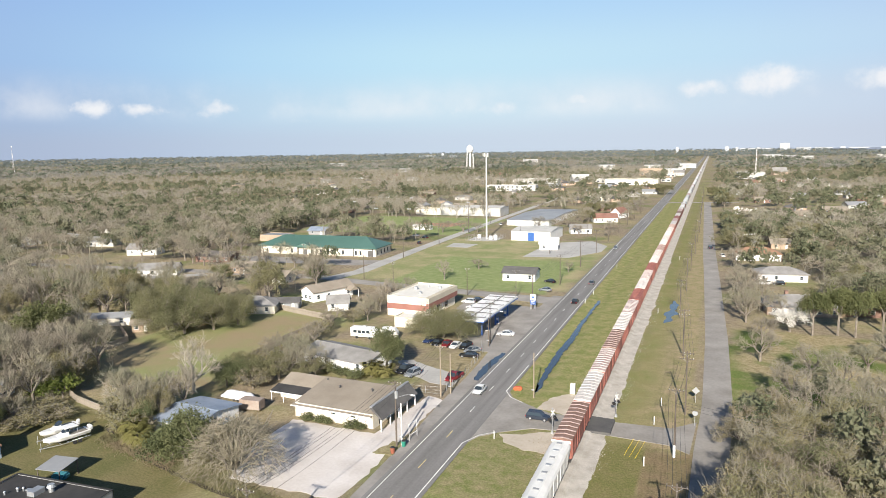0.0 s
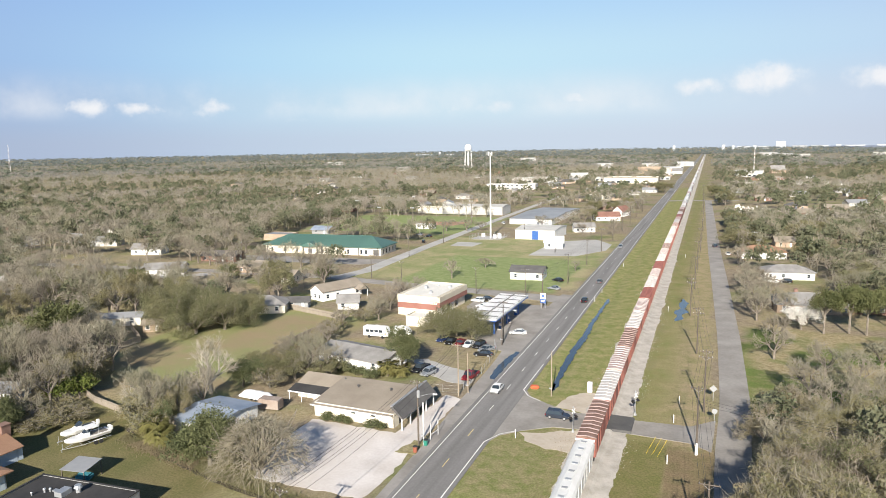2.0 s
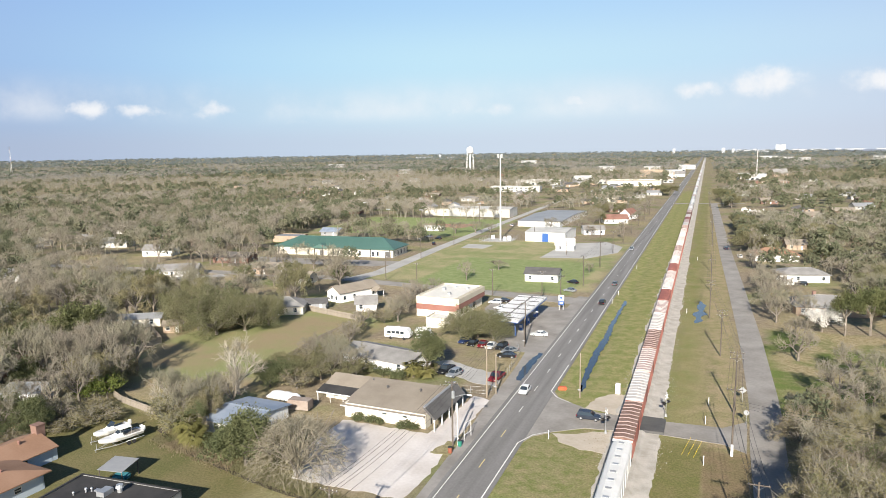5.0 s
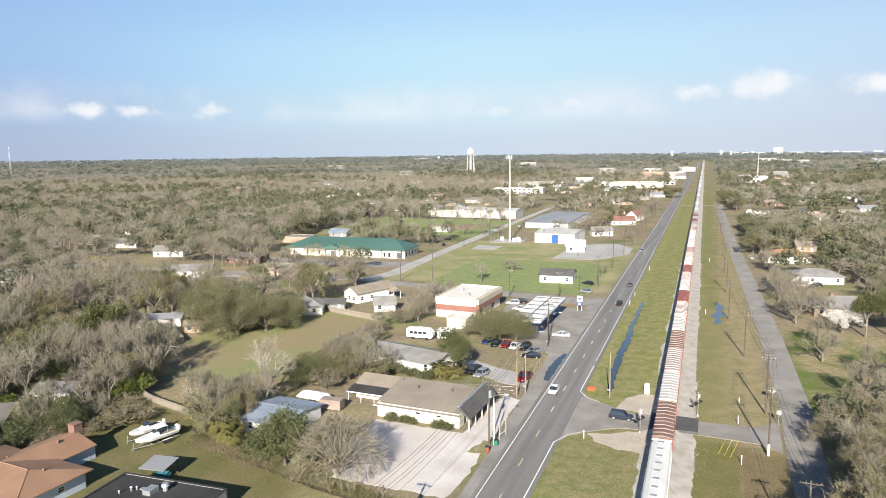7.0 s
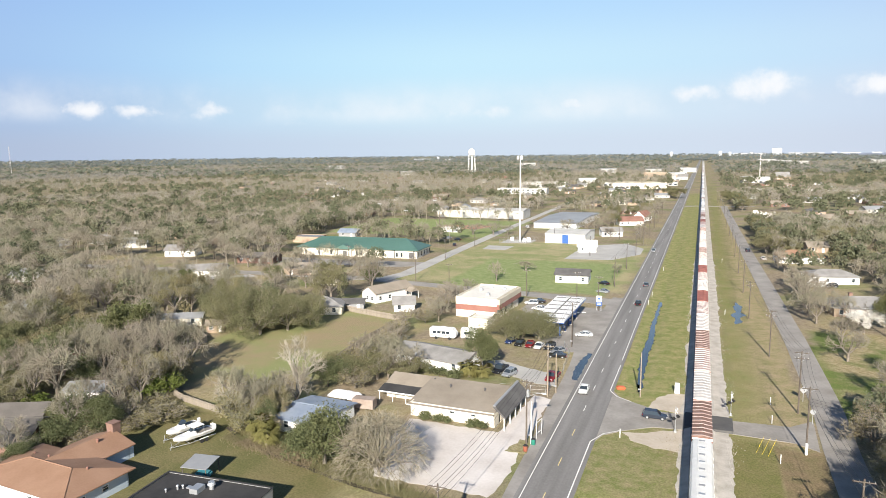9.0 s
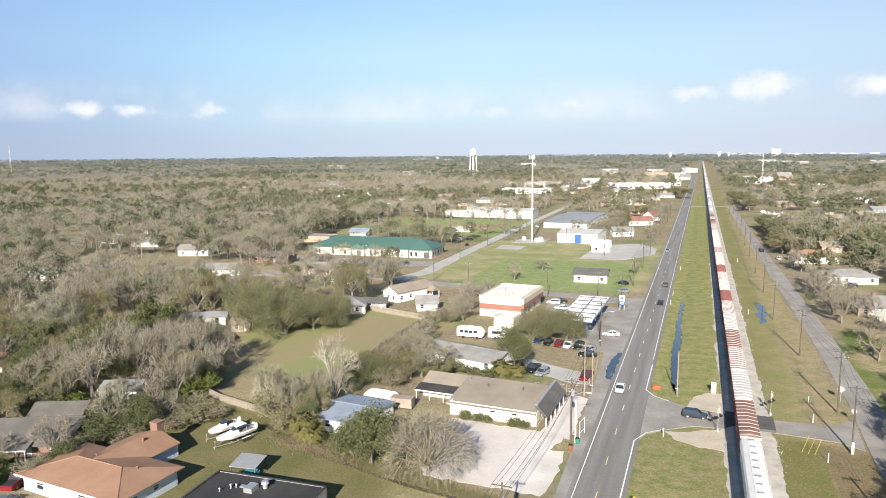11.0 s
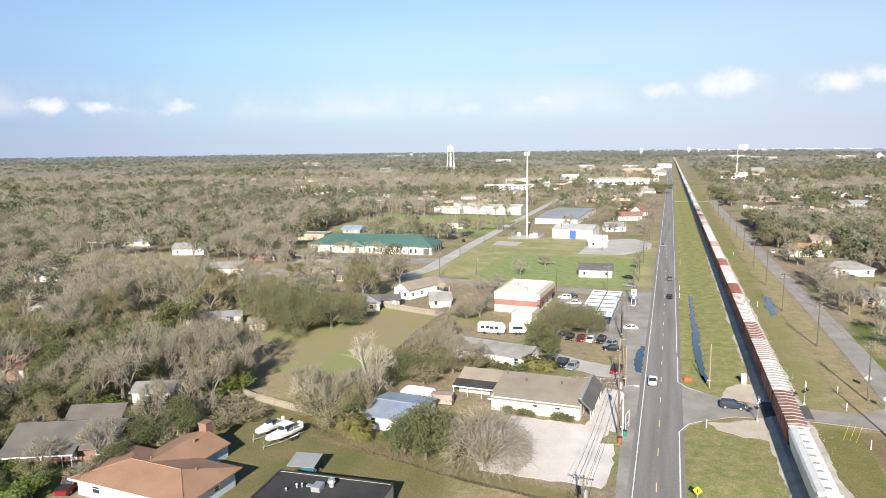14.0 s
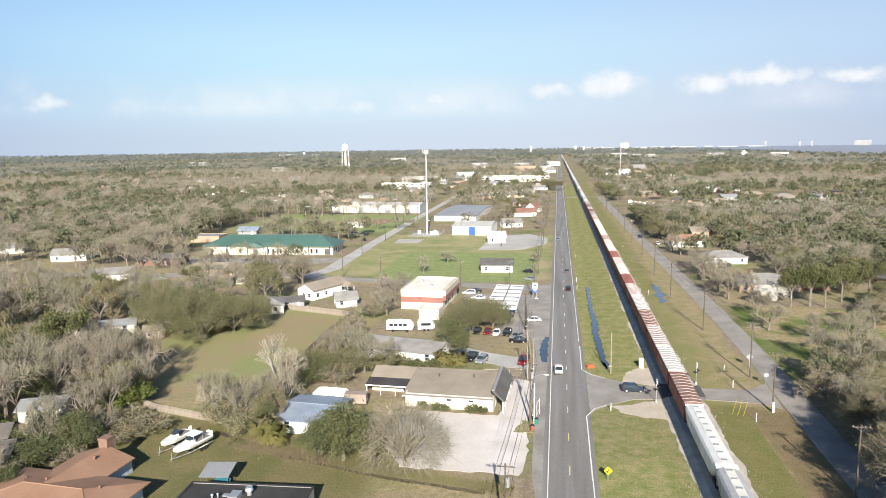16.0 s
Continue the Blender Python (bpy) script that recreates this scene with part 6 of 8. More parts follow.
def hopper_car(label, mat, strip_mat, L, m, detail=True):
    """Covered hopper: rounded roof with a hatch walk, slope sheets at the ends."""
    t = thing("hopper_car", label, "train car", m, "freight train")
    lo, hi = 1.25, 4.1

    def ring(y, low, w):
        return [(-w + 0.35, y, low), (w - 0.35, y, low), (w, y, low + 0.45), (w, y, 3.75), (w - 0.25, y, 4.08), (w - 0.85, y, 4.32), (-w + 0.85, y, 4.32), (-w + 0.25, y, 4.08), (-w, y, 3.75), (-w, y, low + 0.45)]
    h = L / 2
    bm = loft(B(), [ring(-h + 0.35, 2.9, 1.5), ring(-h + 0.9, 2.75, 1.56), ring(-h + 3.2, lo, 1.56), ring(h - 3.2, lo, 1.56), ring(h - 0.9, 2.75, 1.56), ring(h - 0.35, 2.9, 1.5)])
    part("body", bm, mat, t)
    bm = box(B(), (-0.62, -h + 0.5, 4.32), (0.62, h - 0.5, 4.4))
    part("hatch_walk", bm, strip_mat, t)
    bm = B()
    for s in (-1, 1):
        box(bm, (-1.45, s * h - 0.35 if s > 0 else -h - 0.0, 1.0), (1.45, s * h if s > 0 else -h + 0.35, 1.25))
    box(bm, (-0.25, -h, 0.9), (0.25, h, 1.15))
    part("underframe", bm, DARK, t)
    if detail:
        n = 9
        for k in range(n):
            y = -h + 1.5 + k * (L - 3) / (n - 1)
            bm = smooth_edges(box(B(), (-0.42, y - 0.28, 4.4), (0.42, y + 0.28, 4.5)), 0.04, 1)
            part("hatch", bm, STEEL if k % 2 else GREYMETAL, t)
        for s in (-1, 1):
            bm = B()
            box(bm, (-1.5, s * (h - 0.25) - 0.05, 4.02), (1.5, s * (h - 0.25) + 0.05, 4.36))
            part("end_walk", bm, strip_mat, t)
            bm = B()
            for k in range(7):
                box(bm, (-1.2, s * (h - 0.2) - 0.03, 1.3 + k * 0.4), (-0.8, s * (h - 0.2) + 0.03, 1.34 + k * 0.4))
            for x in (-1.22, -0.8):
                box(bm, (x, s * (h - 0.2) - 0.03, 1.2), (x + 0.04, s * (h - 0.2) + 0.03, 4.2))
            part("ladder", bm, STEEL, t)
        for k in range(8):
            for s in (-1, 1):
                y = -h + 3.4 + k * (L - 6.8) / 7
                part("side_rib", box(B(), (s * 1.56 - 0.05, y - 0.05, 1.7), (s * 1.56 + 0.05, y + 0.05, 3.8)), mat, t)
        for k in range(3):
            y = (k - 1) * 4.2
            bm = loft(B(), [[(-1.2, y - 1.6, 1.3), (1.2, y - 1.6, 1.3), (1.2, y + 1.6, 1.3), (-1.2, y + 1.6, 1.3)], [(-0.5, y - 0.5, 0.6), (0.5, y - 0.5, 0.6), (0.5, y + 0.5, 0.6), (-0.5, y + 0.5, 0.6)]])
            part("discharge_hopper", bm, mat, t)
        for s in (-1, 1):
            truck_of(t, s * (h - 2.4))
    return t


def box_car(label, mat, roof_mat, rib_mat, L, m, detail=True):
    """Box car with a ribbed, slightly peaked roof and a sliding door on each side."""
    t = thing("box_car", label, "train car", m, "freight train")
    h = L / 2
    part("body", smooth_edges(box(B(), (-1.5, -h + 0.45, 1.1), (1.5, h - 0.45, 4.15)), 0.05, 1), mat, t)
    bm = prism(B(), [(-1.55, 4.1), (1.55, 4.1), (1.5, 4.25), (0, 4.45), (-1.5, 4.25)], -h + 0.4, h - 0.4, "y")
    part("roof", bm, roof_mat, t)
    bm = B()
    box(bm, (-0.25, -h, 0.85), (0.25, h, 1.1))
    box(bm, (-1.4, -h + 0.45, 0.95), (1.4, h - 0.45, 1.12))
    part("underframe", bm, DARK, t)
    if detail:
        for k in range(11):
            y = -h + 0.6 + k * (L - 1.2) / 10
            bm = prism(B(), [(-1.56, 4.2), (0, 4.44), (1.56, 4.2), (1.56, 4.3), (0, 4.54), (-1.56, 4.3)], y - 0.09, y + 0.09, "y")
            part("roof_rib", bm, rib_mat, t)
        for s in (-1, 1):
            part("door", box(B(), (s * 1.5 - 0.06, -1.5, 1.2), (s * 1.5 + 0.06, 1.5, 4.0)), mat, t)
            for k in range(8):
                y = -h + 0.9 + k * (L - 1.8) / 7
                if abs(y) > 1.7:
                    part("side_rib", box(B(), (s * 1.5 - 0.07, y - 0.05, 1.15), (s * 1.5 + 0.07, y + 0.05, 4.1)), mat, t)
            truck_of(t, s * (h - 2.2))
    return t


C_WHITE = material("hopper_white", (0.62, 0.61, 0.58), (0.74, 0.73, 0.70), 0.55, fine=2, coarse=0.4)
C_GREY = material("hopper_grey", (0.33, 0.335, 0.34), (0.43, 0.435, 0.44), 0.55, fine=2, coarse=0.4)
C_STRIP = material("pale_hatch_walk", (0.60, 0.58, 0.52), (0.72, 0.70, 0.64), 0.6, fine=4)
C_RED = material("oxide_red_paint", (0.20, 0.065, 0.05), (0.29, 0.11, 0.085), 0.65, fine=2, coarse=0.4)
C_BROWN = material("rusty_brown_roof", (0.17, 0.10, 0.075), (0.26, 0.165, 0.13), 0.8, fine=2, coarse=0.5)
C_PINK = material("chalky_pink_roof", (0.37, 0.26, 0.235), (0.49, 0.385, 0.355), 0.75, fine=2, coarse=0.4)
C_PALE = material("chalky_white_roof", (0.46, 0.42, 0.39), (0.60, 0.565, 0.53), 0.7, fine=2, coarse=0.4)


def train():
    rnd = random.Random(8)
    kinds = {
        "w": lambda L, m, d: hopper_car("white covered hopper with pale roof hatches", C_WHITE, C_WHITE, L, m, d),
        "g": lambda L, m, d: hopper_car("grey covered hopper with a pale hatch walk", C_GREY, C_STRIP, L, m, d),
        "b": lambda L, m, d: box_car("red-brown box car with pale roof ribs", C_RED, C_BROWN, C_PINK, L, m, d),
        "r": lambda L, m, d: box_car("oxide-red box car with plain red roof", C_RED, C_RED, C_RED, L, m, d),
        "p": lambda L, m, d: box_car("red box car with chalky pink roof", C_RED, C_PINK, C_PALE, L, m, d),
        "a": lambda L, m, d: box_car("red box car with pale weathered roof", C_RED, C_PALE, C_PALE, L, m, d),
    }
    masters = {}
    y = 93.0 - 22.6 * 4
    line = [("g", 22.6)] * 4 + [("w", 22.9), ("b", 17.2), ("a", 17.0), ("p", 17.0)] + [(k, 17.0) for k in "bapraprapbapapbaprabpawa"]
    line += [(rnd.choice("wgwwap"), 19.0) for _ in range(90)]
    for k, (kind, L) in enumerate(line):
        c = y + L / 2
        y += L + 0.15
        if c > 2400:
            break
        detail = c < 430
        m = pose(rail_x(c), c, 0.69 + land(0, c), 0, 0, 0.355)
        key = (kind, L, detail)
        if key in masters:
            copy_thing(masters[key], m)
        else:
            masters[key] = kinds[kind](L, m, detail)


train()


# ---------------------------------------------------------------- poles and wires
def pole(x, y, h, arms=1, label="", mat=None, transformer=False, lamp=False, turn=0):
    t = thing("utility_pole", label or "weathered wooden utility pole with crossarm", "utility pole", pose(x, y, land(x, y), 0, 0, turn), "utility poles")
    bm = B()
    tube(bm, (0, 0, -0.5), (0, 0, h), 0.17, 0.11, 9)
    part("mast", bm, mat or POLEWOOD, t)
    for k in range(arms):
        z = h - 0.35 - k * 1.1
        part("crossarm", smooth_edges(box(B(), (-1.25, -0.17, z - 0.07), (1.25, -0.07, z + 0.07)), 0.015, 1), mat or POLEWOOD, t)
        for u in (-1.1, -0.5, 0.5, 1.1):
            bm = B()
            tube(bm, (u, -0.12, z + 0.07), (u, -0.12, z + 0.25), 0.05, 0.03, 6)
            part("insulator", bm, WHITE, t)
        bm = B()
        tube(bm, (-0.7, -0.12, z - 0.05), (0, -0.12, z - 0.6), 0.02, n=4)
        tube(bm, (0.7, -0.12, z - 0.05), (0, -0.12, z - 0.6), 0.02, n=4)
        part("brace", bm, STEEL, t)
    if transformer:
        bm = B()
        tube(bm, (0.3, -0.3, h - 2.9), (0.3, -0.3, h - 1.8), 0.28, n=12)
        tube(bm, (0.3, -0.3, h - 1.8), (0.3, -0.3, h - 1.65), 0.24, 0.1, 12)
        part("transformer", bm, STEEL, t, "grey can transformer")
    if lamp:
        bm = B()
        tube(bm, (0, 0, h - 3.0), (1.6, 0.6, h - 2.5), 0.04, n=6)
        tube(bm, (1.6, 0.6, h - 2.5), (2.6, 0.9, h - 2.45), 0.04, n=6)
        a = part("lamp_arm", bm, STEEL, t)
        part("lamp_head", smooth_edges(box(B(), (2.4, 0.75, h - 2.6), (3.2, 1.05, h - 2.4)), 0.06), WHITE, a)
    return (x, y, h)


def wires(row, arms, mat, label, spans=None):
    t = thing("power_line", label, "wire", pose(0, 0, 0))
    for (x0, y0, h0), (x1, y1, h1) in zip(row, row[1:]):
        for u, dz in arms:
            bm = B()
            pts = []
            for k in range(9):
                s = k / 8
                sag = 0.9 * 4 * s * (1 - s)
                pts.append(Vector((x0 + (x1 - x0) * s + u, y0 + (y1 - y0) * s - 0.12, h0 + (h1 - h0) * s + dz - sag)))
            loft(bm, [[p + Vector((0.024 * math.cos(j * math.tau / 3), 0, 0.024 * math.sin(j * math.tau / 3))) for j in range(3)] for p in pts])
            part("wire", bm, mat, t)


left_row = [pole(-8.2, 35, 10.8), pole(-8.2, 78.5, 10.6, 1, "pale wooden pole with crossarm and grey transformer", transformer=True), pole(-6.7, 115.6, 11.6, 1, "dark wooden pole with street lamp and transformer", transformer=True, lamp=True), pole(-8.3, 139.5, 11.0, 1, "pale wooden pole with crossarm", mat=PALEPOLE)]
left_row += [pole(-10.6, 179.0, 11.0, lamp=True)]
left_row += [pole(-9.8 - 0.003 * k, 219 + 40 * k, 11.0) for k in range(9)]
wires(left_row, ((-1.1, -0.1), (-0.5, -0.1), (0.5, -0.1), (1.1, -0.1), (0, -2.4)), DARK, "black power lines along the highway")
right_row = [pole(39.0, 58, 11), pole(39.0, 96, 11), pole(37.2, 127.6, 11.5, 1, "leaning dark pole with white cable guard"), pole(38.1, 146.5, 12.2, 2)]
right_row += [pole(x, y, 11.5, 2 if y < 240 else 1) for x, y in ((36.0, 184), (33.4, 222), (33.6, 262), (33.6, 302), (33.8, 347), (33.8, 388), (33.7, 430), (33.2, 475), (32.6, 520), (32, 570), (31.4, 620), (30.5, 690))]
wires(right_row, ((-1.1, -0.1), (-0.5, -0.1), (0.5, -0.1), (1.1, -0.1), (0, -2.2)), DARK, "black power lines beside the railway")
wires([(37.2, 127.6, 9.5), (75, 121, 9.5)], ((0, 0), (0, -0.5), (0, -1.0)), DARK, "cables crossing the side street")
bm = B()
tube(bm, (0, 0, 0), (0, 0, 1.9), 0.24, 0.22, 10)
solo("cable_guard", bm, WHITE, "white plastic guard at the pole foot", "guard", pose(37.2, 127.2, 0.05))
for x, y, h, lab in ((9.4, 145.6, 9.3, "bare pale wooden pole in the grass"), (-7.1, 141.9, 8.5, "plain pale pole beside the chain-link fence"), (-6.0, 116.2, 7.5, "white service pole beside the shop"), (-10.2, 176.5, 7.5, "bare dark pole at the forecourt")):
    t = thing("bare_pole", lab, "pole", pose(x, y, 0))
    bm = B()
    tube(bm, (0, 0, -0.3), (0, 0, h), 0.15, 0.11, 9)
    part("mast", bm, WHITE if "white" in lab else PALEPOLE if "pale" in lab else POLEWOOD, t)
    bm = box(B(), (-0.45, -0.2, 1.5), (0.15, 0.0, 1.75))
    part("meter_box", bm, STEEL, t)
for x, y in ((-19, 233), (-36, 232), (-66, 236), (-84, 247), (-92, 300), (-92.5, 345), (-94, 395), (-95, 440), (-125, 268), (-160, 266), (-56, 372), (-30, 330), (-24, 395)):
    pole(x, y, 9.5, 0 if x > -60 and y > 300 else 1)
for x, y in ((-150, 385), (-128, 385), (-110, 440), (-165, 470), (-190, 430)):
    t = thing("floodlight_pole", "tall pole with floodlights at the ball ground", "floodlight", pose(x, y, 0))
    bm = B()
    tube(bm, (0, 0, 0), (0, 0, 15), 0.2, 0.14, 8)
    part("mast", bm, POLEWOOD, t)
    for u in (-0.9, 0, 0.9):
        part("floodlight", smooth_edges(box(B(), (u - 0.35, -0.3, 14.3), (u + 0.35, 0.1, 14.9)), 0.05, 1), STEEL, t)


# ---------------------------------------------------------------- masts and towers
def cell_mast():
    t = thing("cell_mast", "tall pale steel monopole with antenna panels", "mast", pose(-75.4, 373, 0))
    bm = B()
    tube(bm, (0, 0, 0), (0, 0, 46.5), 0.5, 0.27, 16)
    part("pole", bm, material("pale_galvanised_mast", (0.60, 0.60, 0.58), (0.70, 0.70, 0.68), 0.5, 0.1), t)
    for k in range(3):
        a = k * math.tau / 3 + 0.3
        bm = B()
        p, q = Vector((math.cos(a - 1) * 1.9, math.sin(a - 1) * 1.9, 46.0)), Vector((math.cos(a + 1) * 1.9, math.sin(a + 1) * 1.9, 46.0))
        tube(bm, p, q, 0.08, n=6)
        tube(bm, (0, 0, 46.0), (p + q) / 2, 0.08, n=6)
        arm = part("antenna_arm", bm, STEEL, t)
        for s in (0.08, 0.36, 0.64, 0.92):
            c = p.lerp(q, s)
            part("antenna_panel", smooth_edges(box(B(), (c.x - 0.13, c.y - 0.1, 45.1), (c.x + 0.13, c.y + 0.1, 47.2)), 0.03, 1), WHITE, arm)
    for k, (x, y) in enumerate(((4, -2), (6.5, -1), (-4, 2), (5, 3))):
        c = thing("equipment_cabinet", "pale grey equipment cabinet on a concrete pad", "cabinet", pose(-76.3 + x, 373 + y, 0.05))
        part("body", smooth_edges(box(B(), (-0.9, -0.6, 0.1), (0.9, 0.6, 2.0)), 0.05, 1), WHITE, c)
        part("plinth", box(B(), (-1.1, -0.8, 0), (1.1, 0.8, 0.1)), CONCRETE, c)


cell_mast()


def water_tower():
    t = thing("water_tower", "white water tower on legs above the trees", "water tower", pose(-461, 1429, 0))
    prof = [(0.1, 40), (4, 40.8), (6.8, 43), (7.4, 45.5), (7.4, 50), (6.2, 53), (3.5, 55.4), (0.6, 56.6), (0.5, 57.5)]
    bm = loft(B(), [[(r * math.cos(k * math.tau / 20), r * math.sin(k * math.tau / 20), z) for k in range(20)] for r, z in prof])
    part("tank", bm, WHITE, t)
    for k in range(6):
        a = k * math.tau / 6
        bm = B()
        tube(bm, (9 * math.cos(a), 9 * math.sin(a), 0), (7.0 * math.cos(a), 7.0 * math.sin(a), 46), 0.42, 0.36, 8)
        part("leg", bm, WHITE, t)
    bm = B()
    tube(bm, (0, 0, 0), (0, 0, 40.5), 0.9, n=12)
    part("riser", bm, WHITE, t)
    bm = loft(B(), [[(8.0 * math.cos(k * math.tau / 20), 8.0 * math.sin(k * math.tau / 20), z) for k in range(20)] for z in (45.2, 45.6)])
    part("walkway", bm, STEEL, t)


water_tower()


def lattice(x, y, h, w, label):
    t = thing("lattice_mast", label, "mast", pose(x, y, land(x, y)))
    legs = [(w * math.cos(k * math.tau / 3), w * math.sin(k * math.tau / 3)) for k in range(3)]
    for u, v in legs:
        bm = B()
        tube(bm, (u, v, 0), (u * 0.35, v * 0.35, h), 0.16, 0.1, 5)
        part("leg", bm, WHITE, t)
    for k in range(12):
        s = k / 12
        f, g = 1 - 0.65 * s, 1 - 0.65 * (s + 1 / 12)
        bm = B()
        for a, b in ((0, 1), (1, 2), (2, 0)):
            tube(bm, (legs[a][0] * f, legs[a][1] * f, s * h), (legs[b][0] * g, legs[b][1] * g, (s + 1 / 12) * h), 0.08, n=4)
        part("brace", bm, WHITE if k % 2 else C_RED, t)
    for z in (0.62, 0.95):
        bm = B()
        tube(bm, (0.5, 0, h * z), (0.5, 0, h * z + 3), 0.35, n=8)
        part("antenna", bm, WHITE, t)


lattice(-1585, 1200, 74, 2.2, "far lattice radio mast above the woods")
lattice(95, 1150, 42, 1.0, "slim lattice mast among the trees")

# ---------------------------------------------------------------- vehicles
TAIL = paint("tail_lamp_red", (0.35, 0.02, 0.02), 0.25)
LAMP = paint("lamp_lens", (0.75, 0.75, 0.72), 0.15)
CAR_PAINT = {"white": paint("white_car_paint", (0.74, 0.74, 0.73), 0.25), "black": paint("black_car_paint", (0.02, 0.021, 0.024), 0.2), "silver": paint("silver_car_paint", (0.40, 0.42, 0.44), 0.25, 0.4), "red": paint("red_car_paint", (0.20, 0.02, 0.024), 0.25),
             "blue": paint("dark_blue_car_paint", (0.03, 0.05, 0.13), 0.22), "grey": paint("grey_car_paint", (0.17, 0.18, 0.19), 0.25, 0.3), "navy": paint("deep_slate_car_paint", (0.045, 0.055, 0.075), 0.2, 0.2)}


def vehicle(kind, colour, x, y, rz, label, z=0.0):
    """Sedan, suv or pickup; local +y is ahead."""
    t = thing({"sedan": "sedan", "suv": "suv", "pickup": "pickup_truck"}[kind], label, "car" if kind != "pickup" else "pickup", pose(x, y, land(x, y) + z, 0, 0, rz), "")
    L, W, H, belt = {"sedan": (4.7, 1.82, 1.45, 0.92), "suv": (4.45, 1.8, 1.6, 1.0), "pickup": (5.6, 2.0, 1.85, 1.12)}[kind]
    h, w = L / 2, W / 2
    p = CAR_PAINT[colour]

    def ring(yy, half, lo, hi):
        return [(-half + 0.08, yy, lo), (half - 0.08, yy, lo), (half, yy, lo + 0.15), (half, yy, hi - 0.15), (half - 0.12, yy, hi), (-half + 0.12, yy, hi), (-half, yy, hi - 0.15), (-half, yy, lo + 0.15)]
    hood = belt - 0.06
    st = [(-h, w * 0.86, 0.38, belt - 0.14), (-h + 0.25, w * 0.97, 0.28, belt), (-h * 0.5, w, 0.24, belt), (h * 0.25, w, 0.24, belt), (h * 0.45, w * 0.99, 0.24, hood), (h - 0.35, w * 0.95, 0.28, hood - 0.14), (h, w * 0.82, 0.38, hood - 0.3)]
    part("body", loft(B(), [ring(*s) for s in st]), p, t)
    roof_f, roof_b, gf, gb = {"sedan": (0.25, -0.95, 1.0, -1.75), "suv": (0.35, -1.8, 1.0, -2.1), "pickup": (0.75, -0.35, 1.35, -0.6)}[kind]
    rw = w * 0.78
    bm = loft(B(), [[(-w * 0.95, gb, belt - 0.02), (w * 0.95, gb, belt - 0.02), (w * 0.95, gf, belt - 0.04), (-w * 0.95, gf, belt - 0.04)], [(-rw, roof_b, H - 0.06), (rw, roof_b, H - 0.06), (rw, roof_f, H - 0.06), (-rw, roof_f, H - 0.06)]])
    part("glazing", bm, GLASS, t, "dark glass")
    bm = smooth_edges(box(B(), (-rw - 0.02, roof_b - 0.04, H - 0.08), (rw + 0.02, roof_f + 0.04, H)), 0.03, 1)
    part("roof", bm, p, t)
    for s in (-1, 1):
        for a, b in (((s * w * 0.95, gb, belt), (s * rw, roof_b, H - 0.05)), ((s * w * 0.95, gf, belt), (s * rw, roof_f, H - 0.05)), ((s * w * 0.95, (gf + gb) / 2, belt), (s * rw, (roof_f + roof_b) / 2, H - 0.05))):
            bm = B()
            tube(bm, a, b, 0.05, n=4)
            part("pillar", bm, p, t)
        part("headlight", smooth_edges(box(B(), (s * w * 0.62 - 0.2, h - 0.22, hood - 0.42), (s * w * 0.62 + 0.2, h - 0.02, hood - 0.26)), 0.03, 1), LAMP, t)
        part("tail_light", box(B(), (s * w * 0.78 - 0.14, -h - 0.01, belt - 0.35), (s * w * 0.78 + 0.14, -h + 0.12, belt - 0.15)), TAIL, t)
        for yy in (-h * 0.6, h * 0.62):
            bm = B()
            tube(bm, (s * (w - 0.2), yy, 0.33), (s * (w + 0.01), yy, 0.33), 0.33, n=14)
            wh = part("wheel", bm, RUBBER, t)
            bm = B()
            tube(bm, (s * (w + 0.01), yy, 0.33), (s * (w + 0.025), yy, 0.33), 0.2, n=12)
            part("rim", bm, STEEL, wh)
    if kind == "pickup":
        part("bed", box(B(), (-w * 0.82, -h + 0.2, belt - 0.01), (w * 0.82, -0.75, belt + 0.012)), DARK, t, "dark open load bed")
    return t


